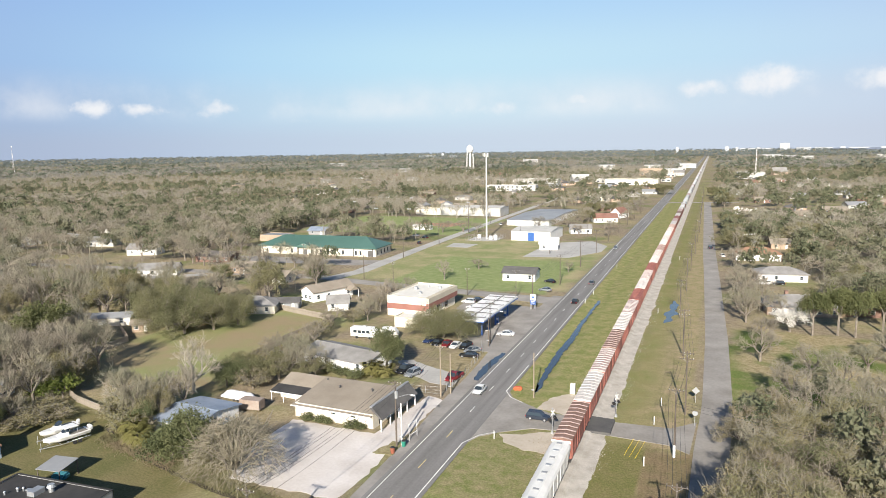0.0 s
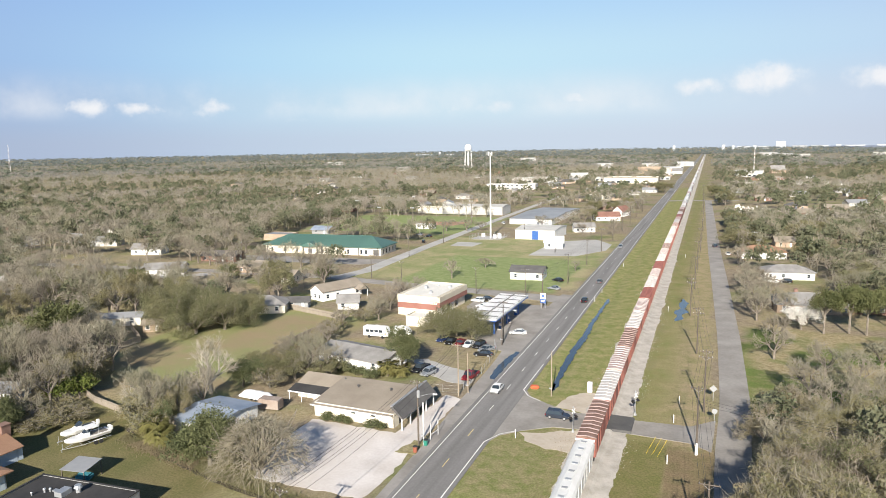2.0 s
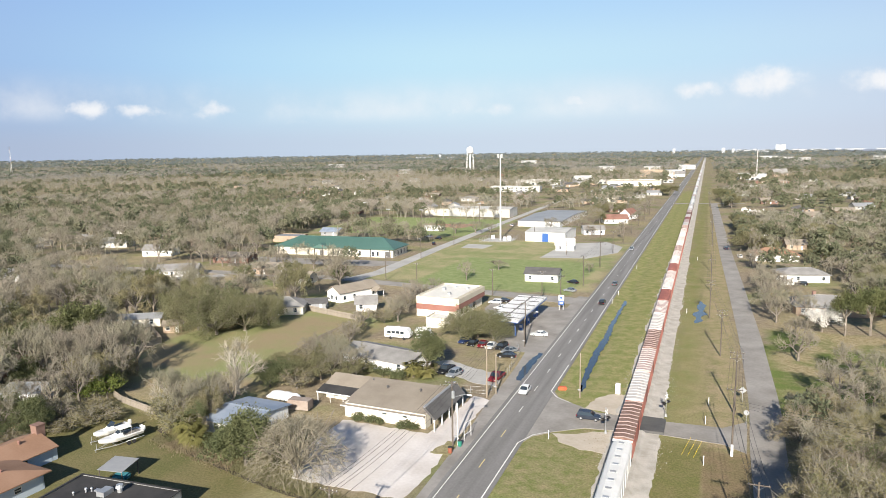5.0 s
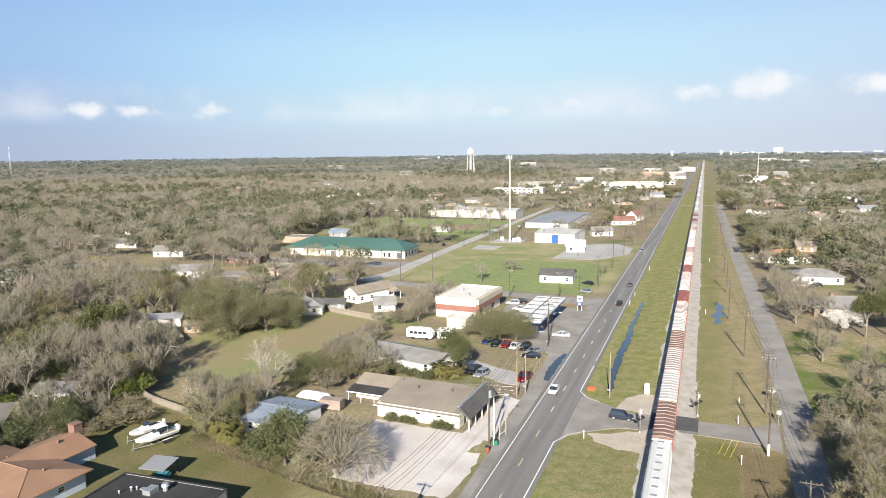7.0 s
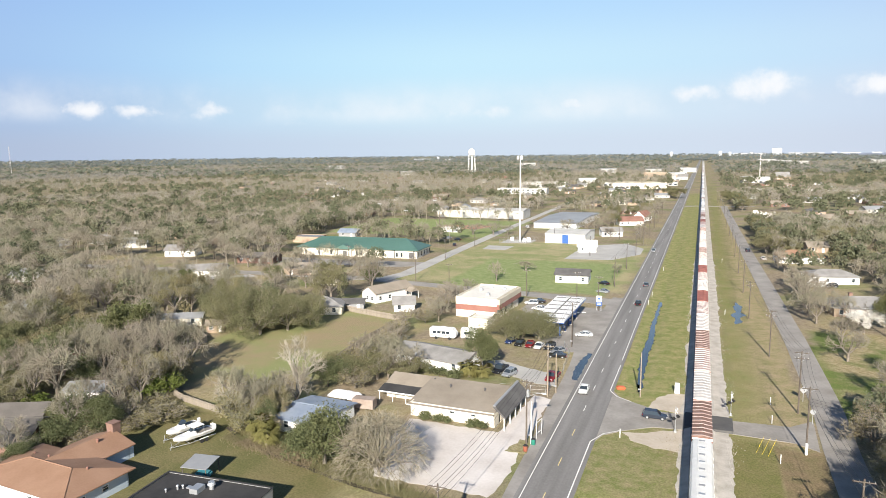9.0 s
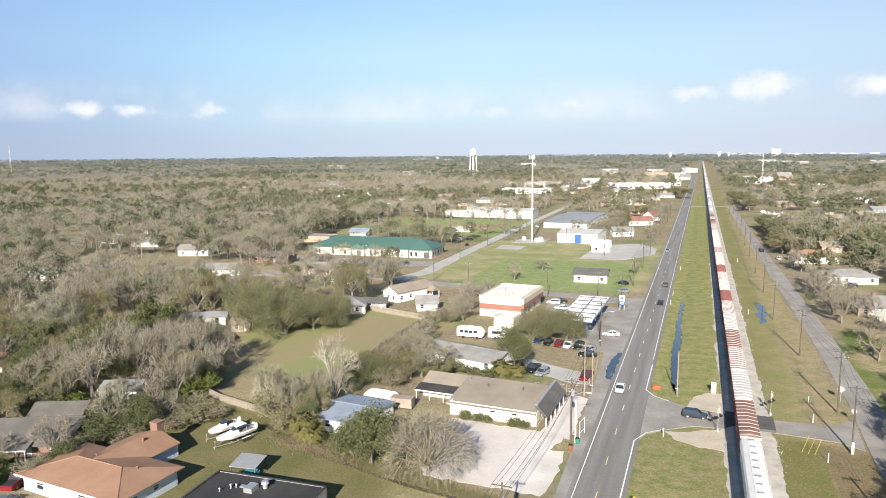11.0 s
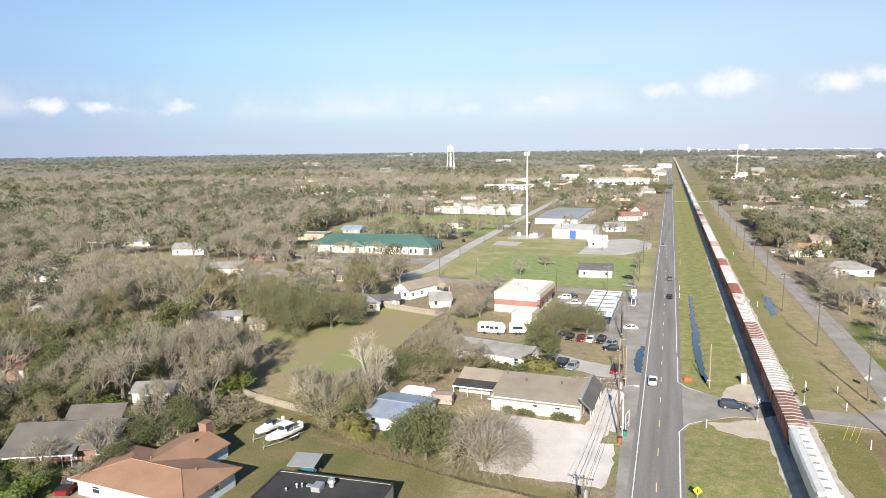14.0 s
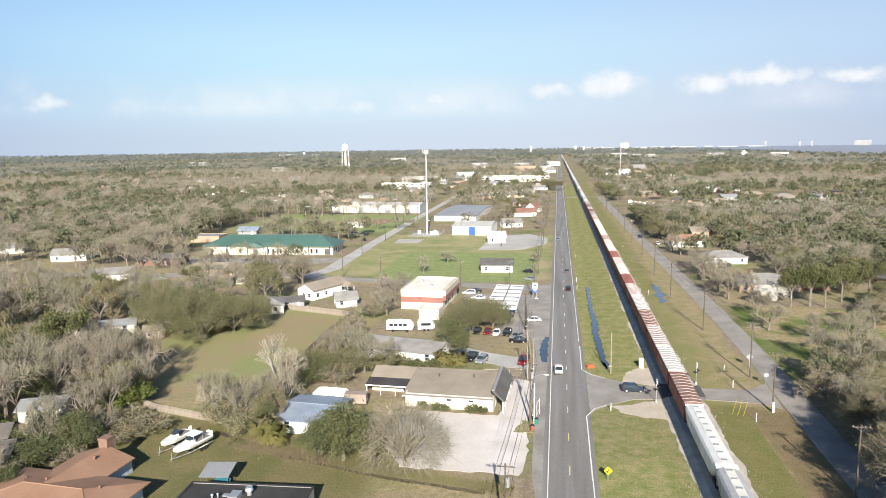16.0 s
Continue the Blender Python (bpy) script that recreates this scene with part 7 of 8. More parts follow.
for v in (
    ("suv", "navy", 13.0, 134.8, -90, "dark slate estate car waiting at the level crossing", 0.09),
    ("sedan", "white", -1.75, 144.5, 180, "white sedan driving on the highway", 0.11), ("sedan", "black", 1.2, 231, 0, "dark sedan driving on the highway", 0.11), ("sedan", "grey", 1.1, 263, 0, "dark grey sedan driving on the highway", 0.11), ("suv", "silver", -2.6, 352, 180, "silver car far down the highway", 0.11),
    ("sedan", "black", -23.2, 174.0, 175, "black sedan parked under the oak", 0.0), ("sedan", "red", -20.4, 173.6, 178, "dark red sedan parked on the grass", 0.0), ("sedan", "white", -17.9, 173.0, 176, "white sedan parked on the grass", 0.0), ("suv", "black", -15.2, 173.0, 168, "black off-roader parked by the gas station", 0.0), ("sedan", "silver", -12.5, 170.6, 150, "silver sedan parked by the gas station", 0.0), ("sedan", "black", -12.0, 166.6, 96, "black sedan parked across the grass", 0.0), ("sedan", "blue", -26.0, 175.5, 170, "dark blue sedan parked under the oak", 0.0),
    ("suv", "silver", -19.2, 149.6, 165, "silver estate car in the driveway", 0.04), ("pickup", "black", -21.8, 151.5, 170, "black pickup in the driveway", 0.04), ("pickup", "red", -9.6, 150.4, 172, "red pickup by the fence", 0.04),
    ("sedan", "black", -14.2, 262, 60, "dark sedan on the lawn by the white house", 0.0), ("sedan", "silver", -12.4, 247, 75, "silver sedan at the white house", 0.0), ("suv", "white", -31.6, 221.0, 95, "white estate car beside the store", 0.05), ("sedan", "black", -30.0, 223.8, 95, "dark car beside the store", 0.05), ("sedan", "white", -27.5, 214.0, 88, "white sedan beside the store", 0.05),
    ("pickup", "white", -86.5, 68.0, 60, "white pickup on the lawn", 0.0), ("pickup", "red", -82.8, 72.8, 20, "dark red pickup in the driveway", 0.0), ("suv", "grey", -78.5, 67.5, 15, "grey pickup under the carport", 0.0),
    ("sedan", "white", -9.0, 187.5, 100, "white sedan leaving the forecourt", 0.07), ("pickup", "white", 58.5, 281.5, 100, "white pickup in front of the grey-roofed house", 0.0), ("suv", "black", 63.5, 282.2, 95, "black car in front of the grey-roofed house", 0.0),
    ("suv", "navy", 40.0, 366, 10, "dark car parked on the side street", 0.07), ("sedan", "white", 45.5, 343, 10, "white van beside the side street", 0.0), ("sedan", "red", -121, 205, 80, "bright red car in the woods' driveway", 0.0), ("suv", "black", -104, 345, 20, "dark car near the school", 0.0), ("sedan", "white", -88, 440, 30, "white car on the school street", 0.06), ("sedan", "silver", -118, 372, 80, "silver car beside the ball ground", 0.0), ("sedan", "black", -110, 366, 80, "dark car beside the ball ground", 0.0),
):
    vehicle(*v)


def camper(x, y, rz, L, label, mat=WHITE, motor=True):
    t = thing("motorhome" if motor else "camper_trailer", label, "camper", pose(x, y, 0, 0, 0, rz))
    part("body", smooth_edges(prism(B(), [(-L / 2, 0.55), (L / 2 - 0.4, 0.55), (L / 2, 1.2), (L / 2 - 0.1, 1.9), (L / 2 - 1.0, 3.0), (-L / 2, 3.0)], -1.2, 1.2, "y"), 0.1), mat, t)
    for k in range(4):
        part("window", box(B(), (-L / 2 + 0.9 + k * (L - 2.4) / 4, -1.23, 1.6), (-L / 2 + 1.9 + k * (L - 2.4) / 4, -1.2, 2.3)), GLASS, t)
    part("stripe", box(B(), (-L / 2 + 0.2, -1.225, 1.1), (L / 2 - 0.6, -1.203, 1.25)), paint("beige_stripe", (0.35, 0.27, 0.18)), t, "beige side stripe")
    part("roof_unit", smooth_edges(box(B(), (-0.6, -0.5, 2.98), (0.6, 0.5, 3.3)), 0.08), WHITE, t)
    for a in (-L / 2 + 1.8, L / 2 - 1.8):
        for s in (-1, 1):
            bm = B()
            tube(bm, (a, s * 0.95, 0.4), (a, s * 1.22, 0.4), 0.4, n=12)
            part("wheel", bm, RUBBER, t)
    return t


camper(-44.0, 173.5, 3, 7.4, "white motorhome with beige stripe beside the store")
camper(-37.2, 175.0, 12, 4.6, "white box trailer beside the motorhome", motor=False)


def tarped_trailer(x, y, rz, L):
    """A low trailer under a loose white tarp: a lumpy mound with folds that sag between its ties."""
    t = thing("tarped_trailer", "low trailer under a loose white tarp", "trailer", pose(x, y, 0, 0, 0, rz))
    rings = []
    for k in range(25):
        u = -L / 2 + L * k / 24
        end = max(0.25, 1 - abs(2 * k / 24 - 1) ** 5)
        rings.append([(u, 1.15 * math.cos(a) * (0.9 + 0.1 * end) + 0.05 * math.sin(k * 2.1 + j), 0.45 + max(0, math.sin(a)) ** 0.6 * (1.35 * end + 0.22 * noise.noise((k * 0.33, j * 0.5, 2.0))) - (0.15 if math.sin(a) < -0.2 else 0)) for j, a in enumerate(math.pi * 2 * q / 18 for q in range(18))])
    part("tarp", loft(B(), rings), material("crumpled_white_tarp", (0.68, 0.68, 0.68), (0.82, 0.82, 0.82), 0.5, fine=1.2, coarse=0.5, bump=0.9), t, "crumpled white tarp", soft=True)
    for s in (-1, 1):
        for u in (-0.5, 0.5):
            bm = B()
            tube(bm, (u, s * 0.9, 0.33), (u, s * 1.12, 0.33), 0.33, n=12)
            part("wheel", bm, RUBBER, t)


tarped_trailer(-46.5, 124.6, -4, 8.0)
box_t = solo("cargo_trailer", smooth_edges(box(B(), (-2.2, -1.1, 0.4), (2.2, 1.1, 2.3)), 0.06, 1), material("rusty_trailer", (0.24, 0.17, 0.13), (0.36, 0.31, 0.27)), "small rusty utility trailer with board sides", "trailer", pose(-40.5, 121.0, 0, 0, 0, 5))


def boat(x, y, rz, L, label, hardtop):
    t = thing("motorboat", label, "boat", pose(x, y, 0, 0, 0, rz), "boats on trailers")
    hull = material("white_gelcoat", (0.76, 0.75, 0.72), (0.82, 0.81, 0.78), 0.25)
    w = L * 0.18

    def ring(yy, half, keel, deck):
        return [(0, yy, keel), (half * 0.75, yy, keel + 0.35), (half, yy, deck - 0.1), (half, yy, deck), (half * 0.55, yy, deck + 0.03), (-half * 0.55, yy, deck + 0.03), (-half, yy, deck), (-half, yy, deck - 0.1), (-half * 0.75, yy, keel + 0.35)]
    bm = loft(B(), [ring(-L / 2, w * 0.92, 0.7, 1.65), ring(-L / 6, w, 0.68, 1.68), ring(L / 6, w * 0.9, 0.72, 1.78), ring(L / 2.7, w * 0.5, 0.95, 1.92), ring(L / 2, 0.06, 1.5, 2.02)])
    part("hull", bm, hull, t)
    part("cockpit", box(B(), (-w * 0.72, -L / 2 + 0.45, 1.6), (w * 0.72, 0.2, 1.74)), material("tan_cockpit_sole", (0.16, 0.14, 0.115), (0.26, 0.235, 0.20)), t)
    bm = loft(B(), [[(-w * 0.62, -0.2, 1.7), (w * 0.62, -0.2, 1.7), (w * 0.4, L * 0.22, 1.75), (-w * 0.4, L * 0.22, 1.75)], [(-w * 0.58, -0.2, 2.3), (w * 0.58, -0.2, 2.3), (w * 0.34, L * 0.08, 2.25), (-w * 0.34, L * 0.08, 2.25)]])
    part("cabin", bm, hull, t)
    bm = loft(B(), [[(-w * 0.6, -0.1, 2.3), (w * 0.6, -0.1, 2.3), (w * 0.36, L * 0.09, 2.24), (-w * 0.36, L * 0.09, 2.24)], [(-w * 0.5, -0.5, 2.8), (w * 0.5, -0.5, 2.8), (w * 0.34, -0.1, 2.8), (-w * 0.34, -0.1, 2.8)]])
    part("windshield", bm, GLASS, t)
    if hardtop:
        part("hardtop", smooth_edges(box(B(), (-w * 0.8, -1.7, 2.95), (w * 0.8, 0.5, 3.07)), 0.04), hull, t)
        for s in (-1, 1):
            for yy in (-1.6, 0.3):
                bm = B()
                tube(bm, (s * w * 0.7, yy, 1.7), (s * w * 0.7, yy, 2.95), 0.03, n=6)
                part("top_post", bm, STEEL, t)
    for k in ((-0.35, 0.35) if hardtop else (0,)):
        part("outboard", smooth_edges(box(B(), (k - 0.22, -L / 2 - 0.65, 1.3), (k + 0.22, -L / 2 - 0.02, 2.15)), 0.12), WHITE, t)
    bm = B()
    tube(bm, (0, L / 2 + 0.7, 0.5), (-w * 0.8, L / 6, 0.55), 0.06, n=6)
    tube(bm, (0, L / 2 + 0.7, 0.5), (w * 0.8, L / 6, 0.55), 0.06, n=6)
    for s in (-1, 1):
        tube(bm, (s * w * 0.8, L / 6, 0.55), (s * w * 0.8, -L / 2, 0.6), 0.06, n=6)
    for yy in (-L / 2.4, 0, L / 6):
        tube(bm, (-w * 0.8, yy, 0.56), (w * 0.8, yy, 0.56), 0.05, n=6)
    tube(bm, (0, L / 2 + 0.55, 0.5), (0, L / 2 + 0.55, 0.0), 0.05, n=6)
    tube(bm, (0, L / 2 + 0.4, 0.5), (0, L / 2 + 0.4, 1.5), 0.05, n=6)
    tr = part("trailer", bm, STEEL, t, "galvanised boat trailer")
    for yy in (-1.7, -0.8):
        for s in (-1, 1):
            bm = B()
            tube(bm, (s * (w * 0.95), yy, 0.36), (s * (w * 0.95 + 0.22), yy, 0.36), 0.36, n=12)
            part("wheel", bm, RUBBER, tr)
            part("mudguard", box(B(), (s * (w * 0.95) - (0.26 if s < 0 else -0.02), yy - 0.42, 0.74), (s * (w * 0.95) + (0.26 if s > 0 else -0.02), yy + 0.42, 0.8)), WHITE, tr)


boat(-61.4, 97.0, 163, 7.4, "white cabin motorboat with hardtop on a twin-axle trailer", True)
boat(-65.2, 98.6, 168, 6.4, "white open runabout on a boat trailer", False)


# ---------------------------------------------------------------- level crossing and signs
def crossing_signal(x, y, rz):
    t = thing("crossing_signal", "railway crossing signal with crossbuck and paired lamps", "signal", pose(x, y, 0, 0, 0, rz), "crossing signals")
    bm = B()
    tube(bm, (0, 0, 0), (0, 0, 4.6), 0.07, n=8)
    part("mast", bm, STEEL, t)
    bm = B()
    tube(bm, (0, 0, 0), (0, 0, 0.5), 0.3, 0.18, 8)
    part("base", bm, STEEL, t)
    for a in (-45, 45):
        bm = box(B(), (-0.6, -0.1, -0.11), (0.6, -0.07, 0.11))
        part("crossbuck", bm, WHITE, t, m=pose(0, -0.02 * (a > 0), 3.9, 0, a, 0))
    part("lamp_arm", box(B(), (-0.75, -0.05, 2.72), (0.75, 0.05, 2.8)), STEEL, t)
    for side in (-1, 1):
        for s in (-0.68, 0.68):
            bm = B()
            tube(bm, (s, side * 0.06, 2.76), (s, side * 0.12, 2.76), 0.3, n=14)
            d = part("lamp_disc", bm, DARK, t)
            bm = B()
            tube(bm, (s, side * 0.12, 2.76), (s, side * 0.4, 2.8), 0.13, n=10)
            part("hood", bm, DARK, d)
    bm = B()
    tube(bm, (0, 0, 4.6), (0, 0, 4.75), 0.14, 0.05, 8)
    part("bell", bm, STEEL, t)


crossing_signal(16.8, 129.6, 60)
crossing_signal(26.2, 141.0, 60)
solo("relay_cabinet", smooth_edges(box(B(), (-0.5, -0.45, 0), (0.5, 0.45, 2.1)), 0.05), WHITE, "white railway relay cabinet on gravel", "cabinet", pose(16.3, 150.4, 0, 0, 0, 0))


def sign(x, y, rz, h, shape, mat, back, label, size=0.45):
    t = thing("road_sign", label, "sign", pose(x, y, 0, 0, 0, rz), "road signs")
    part("post", box(B(), (-0.04, -0.04, 0), (0.04, 0.04, h)), STEEL, t)
    n = {"diamond": 4, "round": 24, "stop": 8}[shape]
    off = math.pi / n if shape == "stop" else 0
    out = [(size * math.cos(k * math.tau / n + off), h - size * 0.2 + size * math.sin(k * math.tau / n + off)) for k in range(n)]
    part("plate", prism(B(), out, -0.07, -0.045, "y"), mat, t)
    part("plate_back", prism(B(), out, -0.045, -0.042, "y"), back, t)
    if mat is SIGNYELLOW:
        bm = B()
        for a, b in (((-0.06, -0.35), (0.02, 0.35)), ((-0.3, -0.12), (0.05, 0.0)), ((0.0, 0.05), (0.28, 0.18))):
            d = (Vector(b) - Vector(a)).normalized()
            w = Vector((-d.y, d.x)) * 0.06
            z = h - size * 0.2
            loft(bm, [[((Vector(p) + s * w).x, yy, z + (Vector(p) + s * w).y) for p, s in ((a, -1), (a, 1), (b, 1), (b, -1))] for yy in (-0.078, -0.072)])
        part("symbol", bm, DARK, t, "black junction symbol")


SIGNYELLOW = paint("yellow_sign_sheet", (0.75, 0.56, 0.02), 0.4)
sign(5.55, 96.6, 0, 1.75, "diamond", SIGNYELLOW, STEEL, "yellow diamond warning sign beside the highway", 0.66)
sign(39.7, 153.3, 180, 2.6, "diamond", SIGNYELLOW, STEEL, "back of a diamond warning sign on a post", 0.75)
sign(39.9, 141.6, 180, 2.4, "stop", paint("stop_sign_red", (0.5, 0.03, 0.03)), STEEL, "grey back of a stop sign on a post", 0.5)
for x, y in ((33.6, 149.6), (33.1, 139.6), (33.0, 122.4), (7.9, 124.0), (4.4, 246), (4.2, 232), (5.0, 300), (27, 226), (28, 330)):
    t = thing("marker_post", "short white marker post in the grass", "post", pose(x, y, 0), "marker posts")
    bm = B()
    tube(bm, (0, 0, 0), (0, 0, 1.5), 0.08, n=8)
    tube(bm, (0, 0, 1.5), (0, 0, 1.58), 0.09, 0.04, n=8)
    part("post", bm, WHITE, t)
for k in range(3):
    bm = B()
    tube(bm, (0, 0, 0), (1.3, 2.4, 2.1), 0.02, n=6)
    solo("guy_guard", bm, SIGNYELLOW, "yellow plastic guard on a guy wire", "guard", pose(29.6 + k * 0.9, 125.2 - k * 0.3, 0), "guy guards")
bm = smooth_edges(box(B(), (-0.9, -0.6, 0), (0.9, 0.6, 0.7)), 0.2)
solo("barrier_netting", bm, paint("orange_plastic", (0.62, 0.13, 0.05), 0.5), "crumpled orange plastic barrier on the grass", "barrier", pose(5.2, 148.8, 0, 0, 0, 15))
for x, y, col, lab in ((-6.2, 113.0, (0.30, 0.10, 0.06), "rusty red litter bin by the pole"), (-5.6, 116.0, (0.03, 0.22, 0.16), "green plastic litter bin by the pole")):
    t = thing("litter_bin", lab, "bin", pose(x, y, 0.03))
    bm = B()
    tube(bm, (0, 0, 0), (0, 0, 1.0), 0.34, 0.4, 12)
    part("drum", bm, paint("bin_paint", col, 0.5), t)
    bm = B()
    tube(bm, (0, 0, 1.0), (0, 0, 1.12), 0.42, 0.3, 12)
    part("lid", bm, DARK, t)
sheet("verge_tuft", ragged([(-9.5, 112), (-5.9, 112), (-5.7, 117.5), (-8, 117)], 0.8, 0.3, 12), 0.09, GRASS, "patch of grass round the pole", "grass")
t = thing("sign_frame", "empty white steel sign frame", "sign frame", pose(-5.4, 119.5, 0, 0, 0, 80))
for a, b in (((-1.2, 0, 0), (-1.2, 0, 3.0)), ((1.2, 0, 0), (1.2, 0, 3.0)), ((-1.2, 0, 3.0), (1.2, 0, 3.0)), ((-1.2, 0, 1.0), (1.2, 0, 1.0))):
    bm = B()
    tube(bm, a, b, 0.05, n=6)
    part("frame_tube", bm, WHITE, t)
t = thing("station_sign", "white and blue price sign of the gas station", "sign", pose(-9.6, 219, 0, 0, 0, 0))
t.scale = (0.7, 0.7, 0.85)
for x in (-0.9, 0.9):
    part("post", box(B(), (x - 0.1, -0.1, 0), (x + 0.1, 0.1, 3.0)), WHITE, t)
part("panel", smooth_edges(box(B(), (-1.2, -0.2, 3.4), (1.2, 0.2, 5.6)), 0.05), WHITE, t)
part("blue_panel", smooth_edges(box(B(), (-1.2, -0.21, 1.8), (1.2, 0.21, 3.35)), 0.05), BLUE, t, "blue lower panel")
for z, w in ((2.8, 0.8), (2.3, 0.7)):
    part("price_bar", box(B(), (-w, -0.24, z), (w, -0.214, z + 0.22)), WHITE, t)
part("logo_shape", prism(B(), [(-0.6, 4.9), (0.6, 4.9), (0.6, 4.4), (0, 4.0), (-0.6, 4.4)], -0.24, -0.204, "y"), BLUE, t, "blue and red shield shape")


# ---------------------------------------------------------------- fences
def board_fence(points, h, label, mat=WOODFENCE):
    t = thing("board_fence", label, "fence", pose(0, 0, 0))
    board = mesh_of("board", box(B(), (-0.27, -0.015, 0.03), (0.27, 0.015, h)), mat)
    post = mesh_of("post", box(B(), (-0.05, 0.02, 0), (0.05, 0.12, h)), mat)
    rnd = random.Random(len(points) + int(h * 10))
    for (ax, ay), (bx, by) in zip(points, points[1:]):
        n = max(1, int(math.hypot(bx - ax, by - ay) / 0.57))
        a = math.degrees(math.atan2(by - ay, bx - ax))
        for k in range(n):
            s = (k + 0.5) / n
            part("board", board, None, t, m=pose(ax + (bx - ax) * s, ay + (by - ay) * s, rnd.uniform(-0.08, 0.02), rnd.uniform(-1.5, 1.5), rnd.uniform(-1.5, 1.5), a))
            if k % 4 == 0:
                part("post", post, None, t, m=pose(ax + (bx - ax) * k / n, ay + (by - ay) * k / n, 0, 0, 0, a))


board_fence([(-88, 194.5), (-73.6, 190), (-61.5, 186.5), (-62.5, 164), (-61, 146)], 1.8, "weathered board fence along the mown field")
board_fence([(-101, 131), (-102.5, 149.5), (-117, 160)], 1.8, "dark weathered board fence behind the oaks")
board_fence([(-82, 114.5), (-77, 112.2), (-69, 110.2), (-61, 108)], 1.5, "leaning grey board fence behind the boats")


def link_fence(points, h, label):
    t = thing("chain_link_fence", label, "fence", pose(0, 0, 0))
    for (ax, ay), (bx, by) in zip(points, points[1:]):
        n = max(1, int(math.hypot(bx - ax, by - ay) / 2.5))
        for k in range(n + 1):
            x, y = ax + (bx - ax) * k / n, ay + (by - ay) * k / n
            bm = B()
            tube(bm, (x, y, 0), (x, y, h), 0.04, n=6)
            part("post", bm, STEEL, t)
        for z in (0.15, h * 0.5, h - 0.05):
            bm = B()
            tube(bm, (ax, ay, z), (bx, by, z), 0.012, n=5)
            part("rail", bm, STEEL, t)


link_fence([(-18.5, 139.8), (-9.0, 141.0), (-8.3, 146)], 1.6, "chain-link fence beside the shop")
link_fence([(-8.2, 154), (-9.6, 170), (-12, 176)], 1.6, "chain-link fence beside the parked cars")
link_fence([(-84, 362), (-67, 364), (-67, 381), (-84, 380), (-84, 362)], 2.2, "wire fence round the mast compound")


# ---------------------------------------------------------------- palms, brush bank, stones
def palm(x, y, h, label):
    t = thing("palm", label, "palm", pose(x, y, 0))
    t.scale = (1.25, 1.25, 1.15)
    bm = B()
    for k in range(6):
        tube(bm, (0, 0, h * 0.5 * k / 6), (0, 0, h * 0.5 * (k + 1) / 6), 0.28 - 0.01 * k, 0.25 - 0.01 * k, 8)
    part("trunk", bm, BARK, t)
    rnd = random.Random(int(x * 7 + y))
    for k in range(52):
        a, up = rnd.uniform(0, math.tau), rnd.uniform(-0.9, 1.0)
        out = Vector((math.cos(a), math.sin(a), 0))
        side = Vector((-math.sin(a), math.cos(a), 0))
        root = Vector((0, 0, h * 0.5))
        mid = root + out * 0.8 + Vector((0, 0, 0.9 * up))
        bm = B()
        for j in range(9):
            f = (j - 4) / 4
            tip = mid + out * (1.5 - abs(f) * 0.5) + side * f * 1.1 + Vector((0, 0, 0.5 * up - 0.5 - 0.3 * abs(f)))
            c = mid + side * f * 0.18
            vs = [bm.verts.new(p) for p in (mid, c + side * 0.09 + out * 0.6, tip, c - side * 0.09 + out * 0.6)]
            bm.faces.new(vs)
        tube(bm, root, mid, 0.03, n=3)
        part("frond", bm, FROND, t)


palm(-50.6, 101.6, 6.0, "cabbage palm with yellow-green fan fronds")
palm(-48.6, 100.4, 4.6, "low palm with yellowed fan fronds")
palm(-27.5, 146.0, 4.4, "green palm beside the white building")
palm(-24.5, 146.5, 3.6, "low green palm beside the white building")


def brush_bank():
    """Rough dry weeds along the drain below the gravel lot, and on the verges."""
    rng = np.random.default_rng(4)
    n = 26000
    k = rng.random(n)
    x = -58 + 50 * k
    y = 101.5 - 11.5 * k + rng.normal(0, 1.0, n) + np.where(k > 0.55, 3.0 * (k - 0.55), 0)
    near = rng.random(n) < 0.10
    x = np.where(near, rng.normal(16.6, 1.3, n).clip(12, 18.2), x)
    y = np.where(near, rng.uniform(60, 131, n), y)
    keep = (rng.random(n) < 0.75)
    x, y = x[keep], y[keep]
    h = rng.uniform(0.08, 0.36, len(x)) * np.where(y > 103, 0.45, 1.0)
    a = rng.uniform(0, math.tau, len(x))
    p = np.stack([x, y, np.zeros_like(x)], 1)
    s = np.stack([np.cos(a), np.sin(a), np.zeros_like(a)], 1) * 0.07
    tip = p + np.stack([rng.normal(0, 0.3, len(x)) * h, rng.normal(0, 0.3, len(x)) * h, h], 1)
    v = np.stack([p - s, p + s, tip], 1).reshape(-1, 3)
    ob = new("dry_weeds", raw_mesh("dry_weeds", v, np.arange(len(v)).reshape(-1, 3), leaf_material("dry_weed_stalks", (0.17, 0.135, 0.085), (0.27, 0.225, 0.145), (0.16, 0.155, 0.075), 0.2)))
    tagged(ob, "rough dry brown weeds along the drain", "weeds", kind="stuff")


brush_bank()


def stones():
    rnd = random.Random(14)
    slab = smooth_edges(box(B(), (-0.45, -0.12, 0), (0.45, 0.12, 1.1)), 0.06)
    me = mesh_of("gravestone", slab, material("pale_gravestone", (0.50, 0.48, 0.45), (0.64, 0.62, 0.58)))
    for k in range(70):
        ob = new("gravestone", me)
        ob.matrix_basis = pose(rnd.uniform(53, 74), rnd.uniform(485, 598), 0, rnd.uniform(-4, 4), 0, rnd.uniform(-10, 10)) @ Matrix.Scale(rnd.uniform(0.8, 1.6), 4)
        tagged(ob, "pale upright gravestone on mown grass", "gravestone", "gravestones")


